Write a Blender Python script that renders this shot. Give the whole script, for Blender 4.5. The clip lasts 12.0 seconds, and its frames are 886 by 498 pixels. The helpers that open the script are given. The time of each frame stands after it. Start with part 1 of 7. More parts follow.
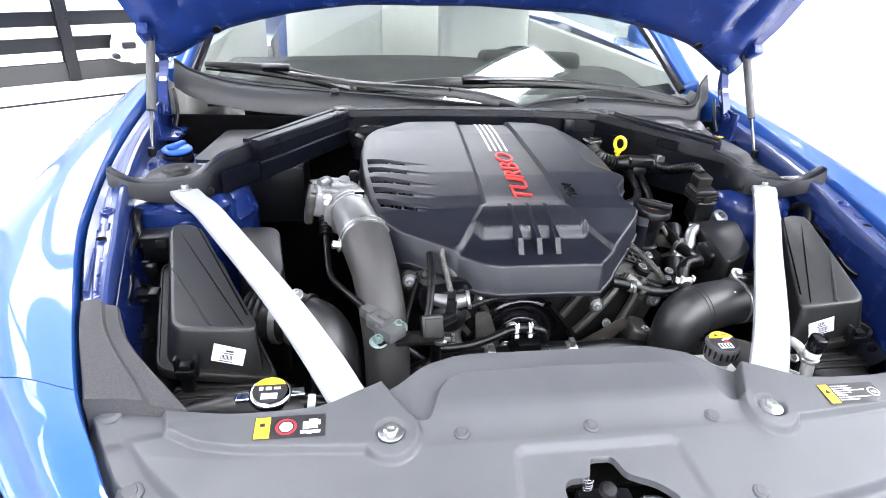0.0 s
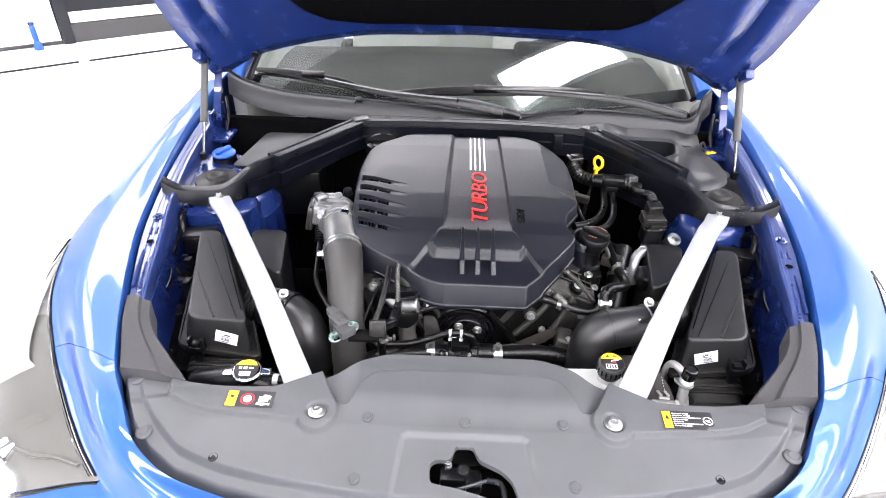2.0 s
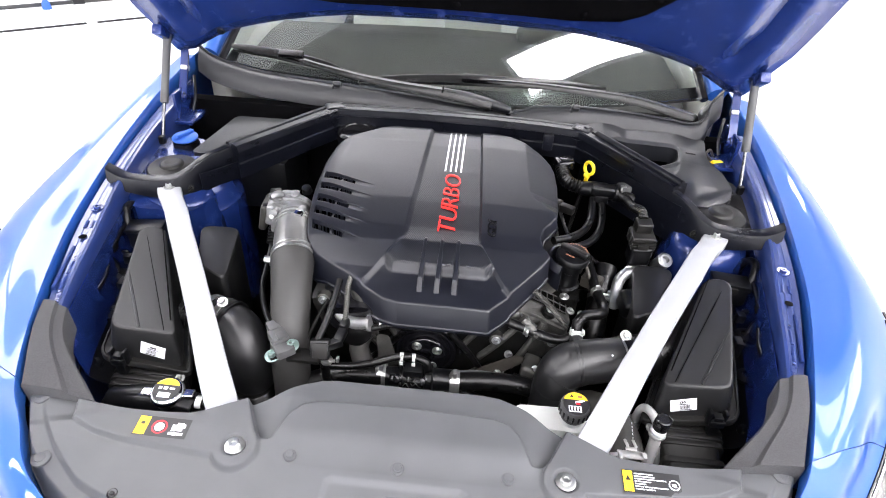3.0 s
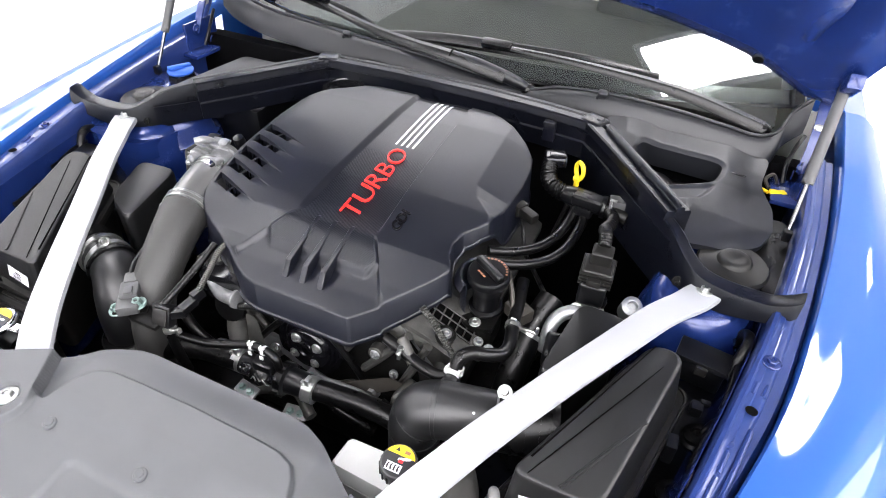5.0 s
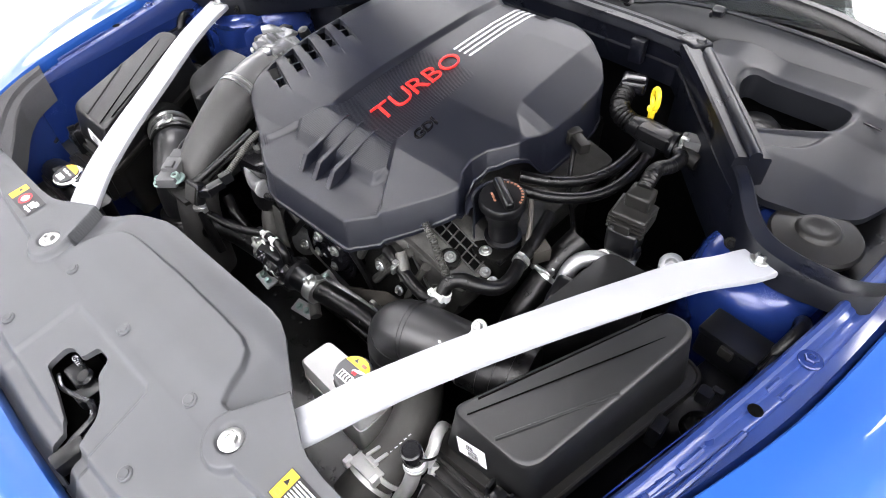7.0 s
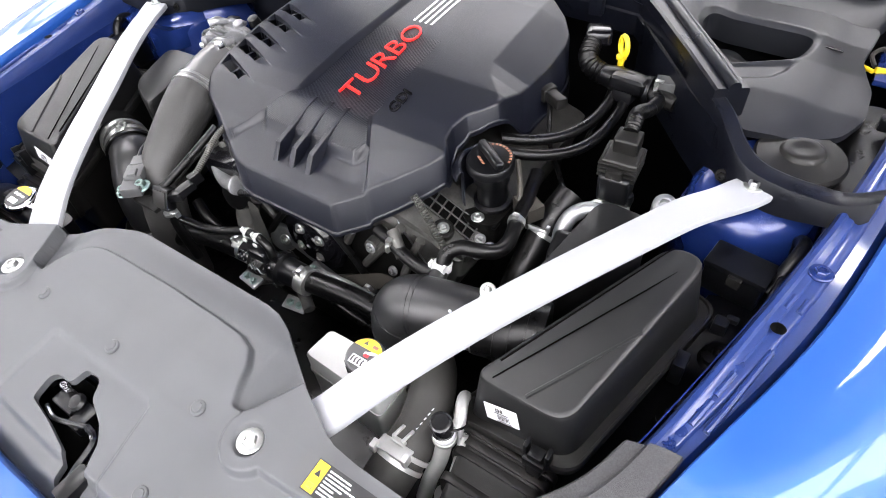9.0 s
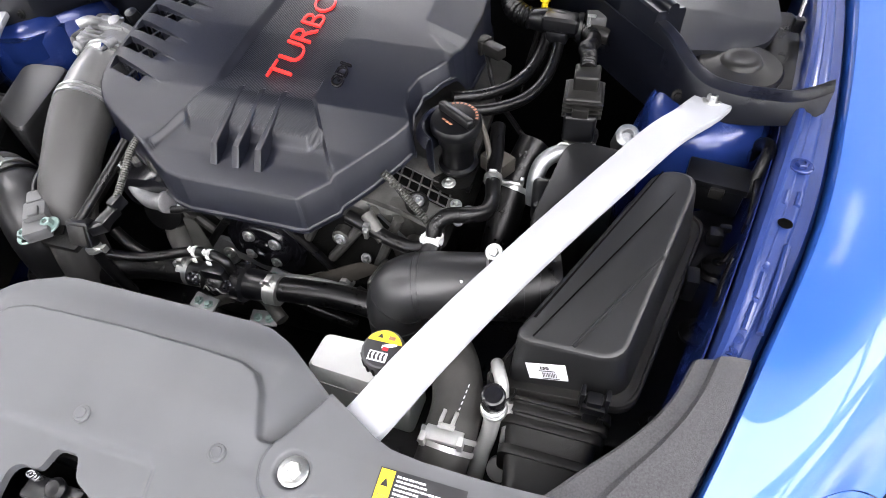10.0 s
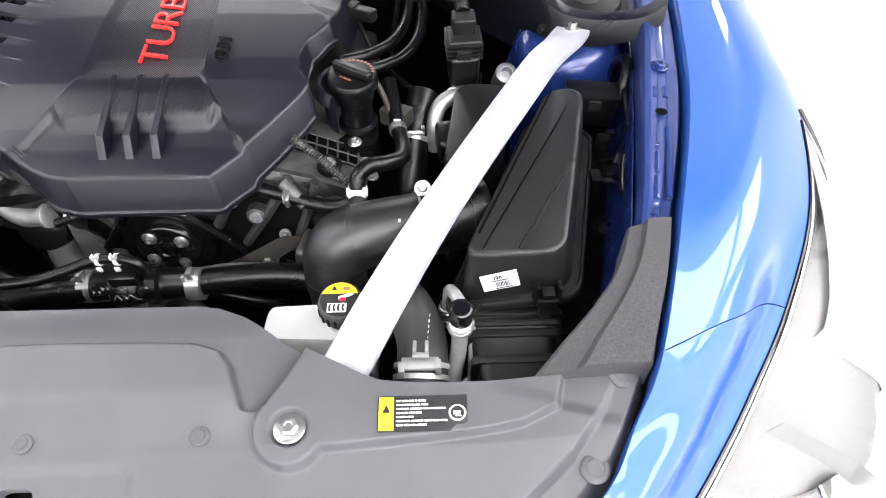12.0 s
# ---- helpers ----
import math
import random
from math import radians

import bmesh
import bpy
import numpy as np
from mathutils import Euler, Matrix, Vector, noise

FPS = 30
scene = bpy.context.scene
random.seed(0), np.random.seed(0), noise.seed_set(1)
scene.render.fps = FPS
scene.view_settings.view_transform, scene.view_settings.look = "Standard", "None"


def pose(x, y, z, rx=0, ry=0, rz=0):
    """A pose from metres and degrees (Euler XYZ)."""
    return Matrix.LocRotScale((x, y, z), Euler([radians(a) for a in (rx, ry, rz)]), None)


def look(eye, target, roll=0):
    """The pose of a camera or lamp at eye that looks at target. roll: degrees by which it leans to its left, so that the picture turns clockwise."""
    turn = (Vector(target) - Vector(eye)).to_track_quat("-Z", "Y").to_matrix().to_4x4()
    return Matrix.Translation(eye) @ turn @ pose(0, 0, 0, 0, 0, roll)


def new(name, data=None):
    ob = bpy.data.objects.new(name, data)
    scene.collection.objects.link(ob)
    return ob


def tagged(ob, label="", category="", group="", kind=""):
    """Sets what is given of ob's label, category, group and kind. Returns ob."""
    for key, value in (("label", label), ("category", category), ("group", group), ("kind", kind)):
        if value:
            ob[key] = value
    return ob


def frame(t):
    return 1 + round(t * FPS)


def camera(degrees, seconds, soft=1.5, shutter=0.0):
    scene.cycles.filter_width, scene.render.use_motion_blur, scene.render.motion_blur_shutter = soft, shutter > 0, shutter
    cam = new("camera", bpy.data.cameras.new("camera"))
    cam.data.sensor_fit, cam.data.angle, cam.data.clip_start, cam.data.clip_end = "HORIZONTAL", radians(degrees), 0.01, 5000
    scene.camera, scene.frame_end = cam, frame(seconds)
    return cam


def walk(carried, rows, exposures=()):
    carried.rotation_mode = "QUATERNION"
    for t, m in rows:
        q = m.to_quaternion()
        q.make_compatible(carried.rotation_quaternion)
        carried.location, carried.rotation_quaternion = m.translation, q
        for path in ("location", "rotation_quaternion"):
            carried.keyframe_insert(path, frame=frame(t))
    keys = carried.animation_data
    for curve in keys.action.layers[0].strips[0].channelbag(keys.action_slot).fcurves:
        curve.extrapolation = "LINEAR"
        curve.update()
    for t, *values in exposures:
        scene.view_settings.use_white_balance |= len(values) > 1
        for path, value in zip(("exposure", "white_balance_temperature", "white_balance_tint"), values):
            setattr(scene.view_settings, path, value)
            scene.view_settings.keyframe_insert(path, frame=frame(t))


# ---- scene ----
cam = camera(74.5, 12.0, soft=0.95)
# The plan below is drawn in units of 0.88 m about the height of the front panel's bolts.
UNIT, PIVOT = 0.88, 0.84


def metres(p):
    return Vector((p[0] * UNIT, p[1] * UNIT, PIVOT + (p[2] - PIVOT) * UNIT))


FLOOR = PIVOT - PIVOT / UNIT
PATH = [
    (0, (-0.344, -0.618, 1.459), (-0.042, 1.14, 0.554), 3.2),
    (0.2, (-0.343, -0.68, 1.475), (-0.024, 1.078, 0.576), 3.1),
    (0.5, (-0.306, -0.715, 1.523), (-0.037, 0.986, 0.508), 4.7),
    (1, (-0.176, -0.768, 1.636), (-0.039, 0.908, 0.554), 3.4),
    (1.5, (-0.084, -0.802, 1.742), (-0.049, 0.874, 0.651), 1.9),
    (2, (-0.04, -0.788, 1.781), (-0.069, 0.875, 0.67), 1.7),
    (2.5, (0.002, -0.737, 1.802), (-0.096, 0.927, 0.697), 3.6),
    (3, (0.087, -0.607, 1.776), (0.004, 1.005, 0.595), 3.6),
    (3.2, (0.124, -0.566, 1.765), (0.049, 1.061, 0.604), 2.1),
    (4.8, (0.561, -0.275, 1.691), (-0.032, 1.141, 0.409), 2.5),
    (5, (0.577, -0.249, 1.679), (-0.024, 1.175, 0.41), 2.9),
    (5.5, (0.659, -0.164, 1.66), (-0.128, 1.126, 0.35), -1.6),
    (6, (0.741, -0.103, 1.629), (-0.131, 1.047, 0.244), 0.6),
    (6.5, (0.772, -0.076, 1.603), (-0.167, 0.972, 0.182), -1.0),
    (7, (0.774, -0.067, 1.594), (-0.19, 0.945, 0.163), -2.0),
    (7.2, (0.769, -0.071, 1.593), (-0.189, 0.95, 0.165), -1.4),
    (8.8, (0.756, -0.11, 1.558), (-0.154, 0.956, 0.131), -4.3),
    (9, (0.732, -0.115, 1.553), (-0.112, 0.972, 0.102), -5.3),
    (9.5, (0.652, -0.139, 1.537), (0.035, 1.031, 0.037), -5.0),
    (10, (0.569, -0.169, 1.517), (0.108, 1.048, -0.002), -4.8),
    (10.5, (0.525, -0.209, 1.503), (0.162, 1.043, -0.014), -5.2),
    (11, (0.532, -0.278, 1.478), (0.278, 0.991, -0.047), -2.7),
    (11.5, (0.53, -0.305, 1.483), (0.374, 1.024, -0.004), -1.2),
    (12, (0.468, -0.282, 1.476), (0.491, 1.03, -0.034), -0.6),
]
walk(cam, [(t, look(metres(eye), metres(target), roll)) for t, eye, target, roll in PATH], [(0, 1.66, 6100, 14), (1.5, 1.6, 6400, 18), (3, 1.38, 6400, 16), (5, 1.43, 6400, 15), (9, 1.45, 6420, 15), (12, 1.43, 6420, 16)])

# ---- light: a closed white hall with long ceiling panels ----
world = bpy.data.worlds.new("hall_world")
world.use_nodes = True
world.node_tree.nodes["Background"].inputs[0].default_value = (0.9, 0.95, 1.0, 1)
world.node_tree.nodes["Background"].inputs[1].default_value = 0.05
scene.world = world
PANEL_LIGHT, STRIP_LIGHT = 3.2, 15.0


# ---- materials ----
def mat(name, color, rough=0.5, metal=0.0, vary=0.15, scale=40.0, bump=0.0, grain=900.0, coat=0.0, ior=1.5,
        trans=0.0, emit=0.0, rough_vary=0.1, sheen=0.0, spec=0.5, coat_rough=0.03):
    """A surface with colour variation at a broad and a fine scale, uneven gloss and a fine relief."""
    m = bpy.data.materials.new(name)
    m.use_nodes = True
    nt = m.node_tree
    b = nt.nodes["Principled BSDF"]
    tc = nt.nodes.new("ShaderNodeTexCoord")
    n1, n2 = nt.nodes.new("ShaderNodeTexNoise"), nt.nodes.new("ShaderNodeTexNoise")
    for n, s in ((n1, scale), (n2, grain)):
        n.inputs["Scale"].default_value = s
        n.inputs["Detail"].default_value = 4.0
        nt.links.new(tc.outputs["Object"], n.inputs["Vector"])
    add = nt.nodes.new("ShaderNodeMath")
    add.operation = "MULTIPLY_ADD"
    add.inputs[1].default_value = 0.65
    nt.links.new(n1.outputs["Fac"], add.inputs[0])
    mul = nt.nodes.new("ShaderNodeMath")
    mul.operation = "MULTIPLY"
    mul.inputs[1].default_value = 0.35
    nt.links.new(n2.outputs["Fac"], mul.inputs[0])
    nt.links.new(mul.outputs[0], add.inputs[2])
    ramp = nt.nodes.new("ShaderNodeMapRange")
    ramp.inputs["From Min"].default_value, ramp.inputs["From Max"].default_value = 0.3, 0.7
    ramp.inputs["To Min"].default_value, ramp.inputs["To Max"].default_value = 1 - vary, 1 + vary
    nt.links.new(add.outputs[0], ramp.inputs["Value"])
    mix = nt.nodes.new("ShaderNodeVectorMath")
    mix.operation = "SCALE"
    mix.inputs[0].default_value = color[:3]
    nt.links.new(ramp.outputs[0], mix.inputs["Scale"])
    nt.links.new(mix.outputs[0], b.inputs["Base Color"])
    rr = nt.nodes.new("ShaderNodeMapRange")
    rr.inputs["From Min"].default_value, rr.inputs["From Max"].default_value = 0.3, 0.7
    rr.inputs["To Min"].default_value = max(rough - rough_vary * rough, 0.0)
    rr.inputs["To Max"].default_value = min(rough + rough_vary * rough, 1.0)
    nt.links.new(add.outputs[0], rr.inputs["Value"])
    nt.links.new(rr.outputs[0], b.inputs["Roughness"])
    b.inputs["Metallic"].default_value = metal
    b.inputs["Coat Weight"].default_value = coat
    b.inputs["Coat Roughness"].default_value = coat_rough
    b.inputs["IOR"].default_value = ior
    b.inputs["Specular IOR Level"].default_value = spec
    b.inputs["Transmission Weight"].default_value = trans
    b.inputs["Sheen Weight"].default_value = sheen
    if emit:
        b.inputs["Emission Color"].default_value = (1.0, 0.995, 0.985, 1)
        b.inputs["Emission Strength"].default_value = emit
    if bump:
        bp = nt.nodes.new("ShaderNodeBump")
        bp.inputs["Strength"].default_value = 1.0
        bp.inputs["Distance"].default_value = bump
        nt.links.new(n2.outputs["Fac"], bp.inputs["Height"])
        nt.links.new(bp.outputs[0], b.inputs["Normal"])
    return m


PAINT = mat("blue_car_paint", (0.012, 0.088, 0.37), 0.42, 0.25, 0.04, 6, coat=1.0, grain=3000, coat_rough=0.045)
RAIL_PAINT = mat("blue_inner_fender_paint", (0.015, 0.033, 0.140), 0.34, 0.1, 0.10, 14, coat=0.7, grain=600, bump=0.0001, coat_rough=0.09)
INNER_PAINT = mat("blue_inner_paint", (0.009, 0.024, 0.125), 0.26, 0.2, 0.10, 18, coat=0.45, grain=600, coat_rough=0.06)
PANEL = mat("grey_black_moulded_plastic", (0.071, 0.0735, 0.079), 0.48, 0, 0.10, 14, 0.00012, 1800)
COVER = mat("satin_black_cover_plastic", (0.0036, 0.0045, 0.0090), 0.38, 0, 0.08, 10, 0.0001, 2200, spec=0.49)
PLASTIC = mat("black_plastic", (0.0022, 0.0024, 0.0031), 0.31, 0, 0.25, 30, 0.0001, 1200, spec=0.38)
BOX_PL = mat("satin_black_box_plastic", (0.0085, 0.0087, 0.0092), 0.40, 0, 0.12, 20, 0.00012, 1500, spec=0.5)
DUSTY = mat("dusty_black_plastic", (0.0095, 0.0092, 0.0086), 0.42, 0, 0.35, 35, 0.00015, 900, spec=0.3)
BEAM = mat("black_trim_plastic", (0.0028, 0.0034, 0.0062), 0.29, 0, 0.12, 20, 0.00008, 1500, spec=0.36)
COWL = mat("grey_cowl_plastic", (0.0090, 0.0098, 0.0125), 0.34, 0, 0.1, 18, 0.0001, 1500, spec=0.45)
WIPER = mat("black_wiper_rubber", (0.0024, 0.0025, 0.0030), 0.27, 0, 0.04, 30, rough_vary=0.02, spec=0.40)
RUBBER = mat("black_rubber", (0.0022, 0.0022, 0.0024), 0.29, 0, 0.3, 50, 0.00012, 1500, spec=0.3)
PIPE = mat("satin_black_pipe_plastic", (0.0075, 0.0077, 0.0085), 0.38, 0, 0.12, 30, 0.00012, 1500, spec=0.65)
HOSE = mat("matt_grey_hose_rubber", (0.028, 0.0275, 0.0265), 0.5, 0, 0.15, 40, 0.0002, 2500)
GLOSS = mat("gloss_black", (0.005, 0.005, 0.0065), 0.15, 0, 0.15, 30)
FOAM = mat("charcoal_foam", (0.050, 0.050, 0.053), 0.95, 0, 0.42, 500, 0.0008, 1800, rough_vary=0.02)
SILVER = mat("silver_bar_paint", (0.33, 0.34, 0.36), 0.40, 0.1, 0.03, 12, coat=0.3, grain=2500)
STEEL = mat("zinc_plated_steel", (0.46, 0.47, 0.46), 0.3, 0.9, 0.15, 120)
TEAL_STEEL = mat("green_zinc_bolt", (0.22, 0.30, 0.28), 0.4, 0.7, 0.15, 120)
ALLOY = mat("cast_aluminium", (0.36, 0.37, 0.38), 0.42, 0.85, 0.2, 60, 0.0006, 500)
CAST = mat("grey_cast_alloy", (0.28, 0.283, 0.288), 0.4, 0.75, 0.25, 60, 0.0006, 500)
GREY_PL = mat("grey_connector_plastic", (0.065, 0.066, 0.068), 0.45, 0, 0.15, 40, 0.0001, 1200)
DIRTY_ALLOY = mat("dull_cast_aluminium", (0.064, 0.0635, 0.059), 0.42, 0.5, 0.45, 40, 0.0003, 400)
IRON = mat("dark_cast_metal", (0.005, 0.005, 0.0047), 0.5, 0.3, 0.4, 45, 0.0008, 350, spec=0.2)
BROWN = mat("dull_brown_bracket", (0.045, 0.041, 0.035), 0.55, 0.5, 0.3, 50, 0.0004, 500)
# Hose grey raised in colour to make up for weak light low in the bay.
DULL_HOSE = mat("lightened_grey_hose_rubber", (0.045, 0.044, 0.041), 0.6, 0, 0.3, 35, 0.0003, 1500)
BARE_PIPE = mat("bare_aluminium_pipe", (0.62, 0.62, 0.61), 0.4, 0.6, 0.1, 60)
DARK_STEEL = mat("dark_polished_rod", (0.16, 0.16, 0.17), 0.2, 0.9, 0.1, 60)
CHROME = mat("chrome", (0.80, 0.80, 0.82), 0.08, 1.0, 0.05, 30)
YELLOW = mat("yellow_plastic", (0.85, 0.62, 0.02), 0.4, 0, 0.08, 40)
BLUE_CAP = mat("blue_cap_plastic", (0.022, 0.095, 0.42), 0.4, 0, 0.08, 40)
WHITE_PL = mat("white_tank_plastic", (0.52, 0.53, 0.52), 0.4, 0, 0.05, 30)
RED = mat("red_emblem_paint", (0.72, 0.025, 0.02), 0.35, 0, 0.05, 60)
STRIPE = mat("satin_silver_stripe", (0.72, 0.72, 0.73), 0.35, 0.3, 0.04, 60)
LABEL_W = mat("white_label_paper", (0.78, 0.79, 0.82), 0.5, 0, 0.04, 60)
LABEL_K = mat("black_label_film", (0.018, 0.018, 0.02), 0.35, 0, 0.1, 60)
LABEL_Y = mat("yellow_label_film", (0.85, 0.50, 0.02), 0.4, 0, 0.05, 60)
LABEL_R = mat("red_label_film", (0.7, 0.02, 0.03), 0.4, 0, 0.05, 60)
COPPER = mat("faded_copper_print", (0.26, 0.11, 0.065), 0.5, 0, 0.2, 90)
FABRIC = mat("black_felt_liner", (0.0022, 0.0022, 0.0026), 0.95, 0, 0.3, 120, 0.0005, 900, rough_vary=0.02, spec=0.02)
FLOOR_M = mat("white_gloss_floor", (0.80, 0.80, 0.79), 0.25, 0, 0.03, 1.5, grain=30)
CEIL_M = mat("white_ceiling_panels", (0.76, 0.765, 0.76), 0.7, 0, 0.06, 0.8, grain=20)
WALL_M = mat("white_wall_paint", (0.80, 0.81, 0.82), 0.7, 0, 0.02, 1.2, grain=60)
DARK_WALL = mat("dark_grey_wall_panel", (0.009, 0.0095, 0.011), 0.3, 0, 0.15, 3, grain=60)
MID_WALL = mat("grey_wall_panel", (0.055, 0.055, 0.053), 0.4, 0, 0.1, 3, grain=60)
LAMP_GREY = mat("satin_silver_lamp_interior", (0.11, 0.108, 0.098), 0.30, 0.25, 0.08, 10)
LAMP_PALE = mat("pale_lamp_panel", (0.24, 0.238, 0.22), 0.35, 0.1, 0.05, 10)
SMOKE = mat("smoked_grey_lamp_glass", (0.10, 0.098, 0.09), 0.16, 0.3, 0.08, 12)
DASH = mat("dark_grey_dashboard_plastic", (0.012, 0.012, 0.0105), 0.6, 0, 0.08, 12, grain=60, spec=0.3)
LEATHER = mat("pale_grey_leather", (0.50, 0.50, 0.46), 0.5, 0, 0.08, 12, 0.0003, 600)
TYRE = mat("tyre_rubber", (0.02, 0.02, 0.02), 0.8, 0, 0.2, 40)
GLOW = mat("ceiling_light_panel", (0.9, 0.9, 0.9), 0.5, emit=PANEL_LIGHT)
STRIP_GLOW = mat("ceiling_light_strip", (0.9, 0.9, 0.9), 0.5, emit=STRIP_LIGHT)


def glass_mat(name, tint, rough=0.0):
    m = bpy.data.materials.new(name)
    m.use_nodes = True
    nt = m.node_tree
    b = nt.nodes["Principled BSDF"]
    b.inputs["Base Color"].default_value = (*tint, 1)
    b.inputs["Roughness"].default_value = rough
    b.inputs["Transmission Weight"].default_value = 1.0
    b.inputs["IOR"].default_value = 1.5
    return m


GLASS = glass_mat("windscreen_glass", (0.86, 0.92, 0.88))
LENS = glass_mat("clear_headlight_lens", (0.95, 0.96, 0.97))
LENS.node_tree.nodes["Principled BSDF"].inputs["IOR"].default_value = 1.18


def weave_mat():
    m = mat("woven_black_plastic", (0.0030, 0.0038, 0.0074), 0.37, 0, 0.08, 10, spec=0.45)
    nt = m.node_tree
    b = nt.nodes["Principled BSDF"]
    tc, bp = nt.nodes.new("ShaderNodeTexCoord"), nt.nodes.new("ShaderNodeBump")
    turn, wave = nt.nodes.new("ShaderNodeMapping"), nt.nodes.new("ShaderNodeTexWave")
    turn.inputs["Rotation"].default_value = (0, 0, radians(28))
    wave.inputs["Scale"].default_value = 90.0
    wave.inputs["Distortion"].default_value = 0.0
    bp.inputs["Distance"].default_value = 0.00035
    bp.inputs["Strength"].default_value = 0.8
    nt.links.new(tc.outputs["Object"], turn.inputs["Vector"])
    nt.links.new(turn.outputs[0], wave.inputs["Vector"])
    nt.links.new(wave.outputs["Fac"], bp.inputs["Height"])
    nt.links.new(bp.outputs[0], b.inputs["Normal"])
    return m


WEAVE = weave_mat()
# Near-black that paints shade in recesses, holes and grooves; also a dark joint line.
SHADE_BLACK = mat("shade_black_fill", (0.001, 0.001, 0.001), 0.9, spec=0.05)

# ---- building tools ----
def smoothstep(a, b, x):
    t = min(max((x - a) / (b - a), 0.0), 1.0)
    return t * t * (3 - 2 * t)


def lerp(a, b, t):
    return a + (b - a) * t


def finish(bm, sharp=38):
    bmesh.ops.recalc_face_normals(bm, faces=bm.faces[:])
    for f in bm.faces:
        f.smooth = True
    for e in bm.edges:
        if len(e.link_faces) == 2 and e.calc_face_angle(0) > radians(sharp):
            e.smooth = False


def mesh_of(name, bm, *mats, sharp=38):
    finish(bm, sharp)
    for v in bm.verts:
        v.co = metres(v.co)
    me = bpy.data.meshes.new(name)
    bm.to_mesh(me)
    bm.free()
    for m in mats:
        me.materials.append(m)
    return me


def thing(name, base, label, category, group="", kind=""):
    ob = new(name)
    ob.location = metres(base)
    ob.empty_display_size = 0.05
    return tagged(ob, label, category, group, kind)


def part(name, bm, material, parent=None, label="", sharp=38):
    mats = material if isinstance(material, tuple) else (material,)
    ob = new(name, mesh_of(name, bm, *mats, sharp=sharp))
    if parent:
        ob.parent = parent
        ob.matrix_parent_inverse = Matrix.Translation(-parent.location)
    if label:
        tagged(ob, label)
    return ob


def single(name, bm, material, label, category, group="", kind="", sharp=38):
    return tagged(part(name, bm, material, None, "", sharp), label, category, group, kind)


def join(*bms):
    out = bms[0]
    for b in bms[1:]:
        me = bpy.data.meshes.new("scrap")
        b.to_mesh(me)
        b.free()
        out.from_mesh(me)
        bpy.data.meshes.remove(me)
    return out


def curve(pts, sub=8):
    """A smooth line through the points."""
    p = [Vector(q) for q in pts]
    p = [p[0] * 2 - p[1]] + p + [p[-1] * 2 - p[-2]]
    out = []
    for i in range(1, len(p) - 2):
        a, b, c, d = p[i - 1:i + 3]
        for k in range(sub):
            t = k / sub
            out.append(0.5 * (2 * b + (c - a) * t + (2 * a - 5 * b + 4 * c - d) * t * t + (3 * b - a - 3 * c + d) * t ** 3))
    return out + [p[-2]]


def rings_mesh(rings, closed=True, cap=(True, True)):
    bm = bmesh.new()
    vs = [[bm.verts.new(p) for p in r] for r in rings]
    n = len(rings[0])
    for a, b in zip(vs, vs[1:]):
        for i in range(n if closed else n - 1):
            j = (i + 1) % n
            bm.faces.new((a[i], a[j], b[j], b[i]))
    if cap[0] and closed:
        bm.faces.new(list(reversed(vs[0])))
    if cap[1] and closed:
        bm.faces.new(vs[-1])
    return bm


def tube(pts, r, n=12, sub=8, ribs=0.0, pitch=0.012, cap=True, raw=False):
    """A hose through the points; r is one radius or one for each point; ribs makes it a bellows."""
    line = [Vector(p) for p in pts] if raw else curve(pts, sub)
    if ribs:
        fine = []
        for a, b in zip(line, line[1:]):
            k = max(1, round((b - a).length / (pitch / 4)))
            fine += [a.lerp(b, i / k) for i in range(k)]
        line = fine + [line[-1]]
    m = len(line)
    rs = r if isinstance(r, (list, tuple)) else [r] * len(pts)
    up, rings, dist = None, [], 0.0
    for i, p in enumerate(line):
        d = (line[min(i + 1, m - 1)] - line[max(i - 1, 0)]).normalized()
        if up is None:
            up = d.orthogonal().normalized()
        up = (up - d * up.dot(d)).normalized()
        side = d.cross(up)
        f = i / max(m - 1, 1) * (len(rs) - 1)
        k = min(int(f), len(rs) - 2) if len(rs) > 1 else 0
        rad = lerp(rs[k], rs[min(k + 1, len(rs) - 1)], f - k)
        if i:
            dist += (p - line[i - 1]).length
        if ribs:
            rad += ribs * math.sin(dist / pitch * 2 * math.pi)
        rings.append([p + (up * math.cos(a) + side * math.sin(a)) * rad for a in (2 * math.pi * j / n for j in range(n))])
    return rings_mesh(rings, cap=(cap, cap))


def axis_matrix(at, axis):
    return Matrix.Translation(at) @ Vector(axis).normalized().to_track_quat("Z", "Y").to_matrix().to_4x4()


def lathe(profile, at=(0, 0, 0), axis=(0, 0, 1), n=28):
    """Turn (radius, height) pairs about an axis."""
    m = axis_matrix(at, axis)
    rings = [[m @ Vector((max(r, 1e-5) * math.cos(a), max(r, 1e-5) * math.sin(a), z)) for a in (2 * math.pi * j / n for j in range(n))]
             for r, z in profile]
    return rings_mesh(rings)


def ring(at, axis, r, w=0.008, t=0.003, n=28):
    return lathe([(r, -w / 2), (r + t, -w / 2), (r + t, w / 2), (r, w / 2)], at, axis, n)


def rbox(c, size, bevel=0.004, turn=(0, 0, 0), seg=2):
    bm = bmesh.new()
    bmesh.ops.create_cube(bm, size=1.0)
    m = Matrix.LocRotScale(c, Euler([radians(a) for a in turn]), None)
    for v in bm.verts:
        v.co = Vector((v.co.x * size[0], v.co.y * size[1], v.co.z * size[2]))
    if bevel:
        bmesh.ops.bevel(bm, geom=bm.edges[:], offset=min(bevel, min(size) * 0.45), segments=seg, affect="EDGES", profile=0.6)
    bm.transform(m)
    return bm


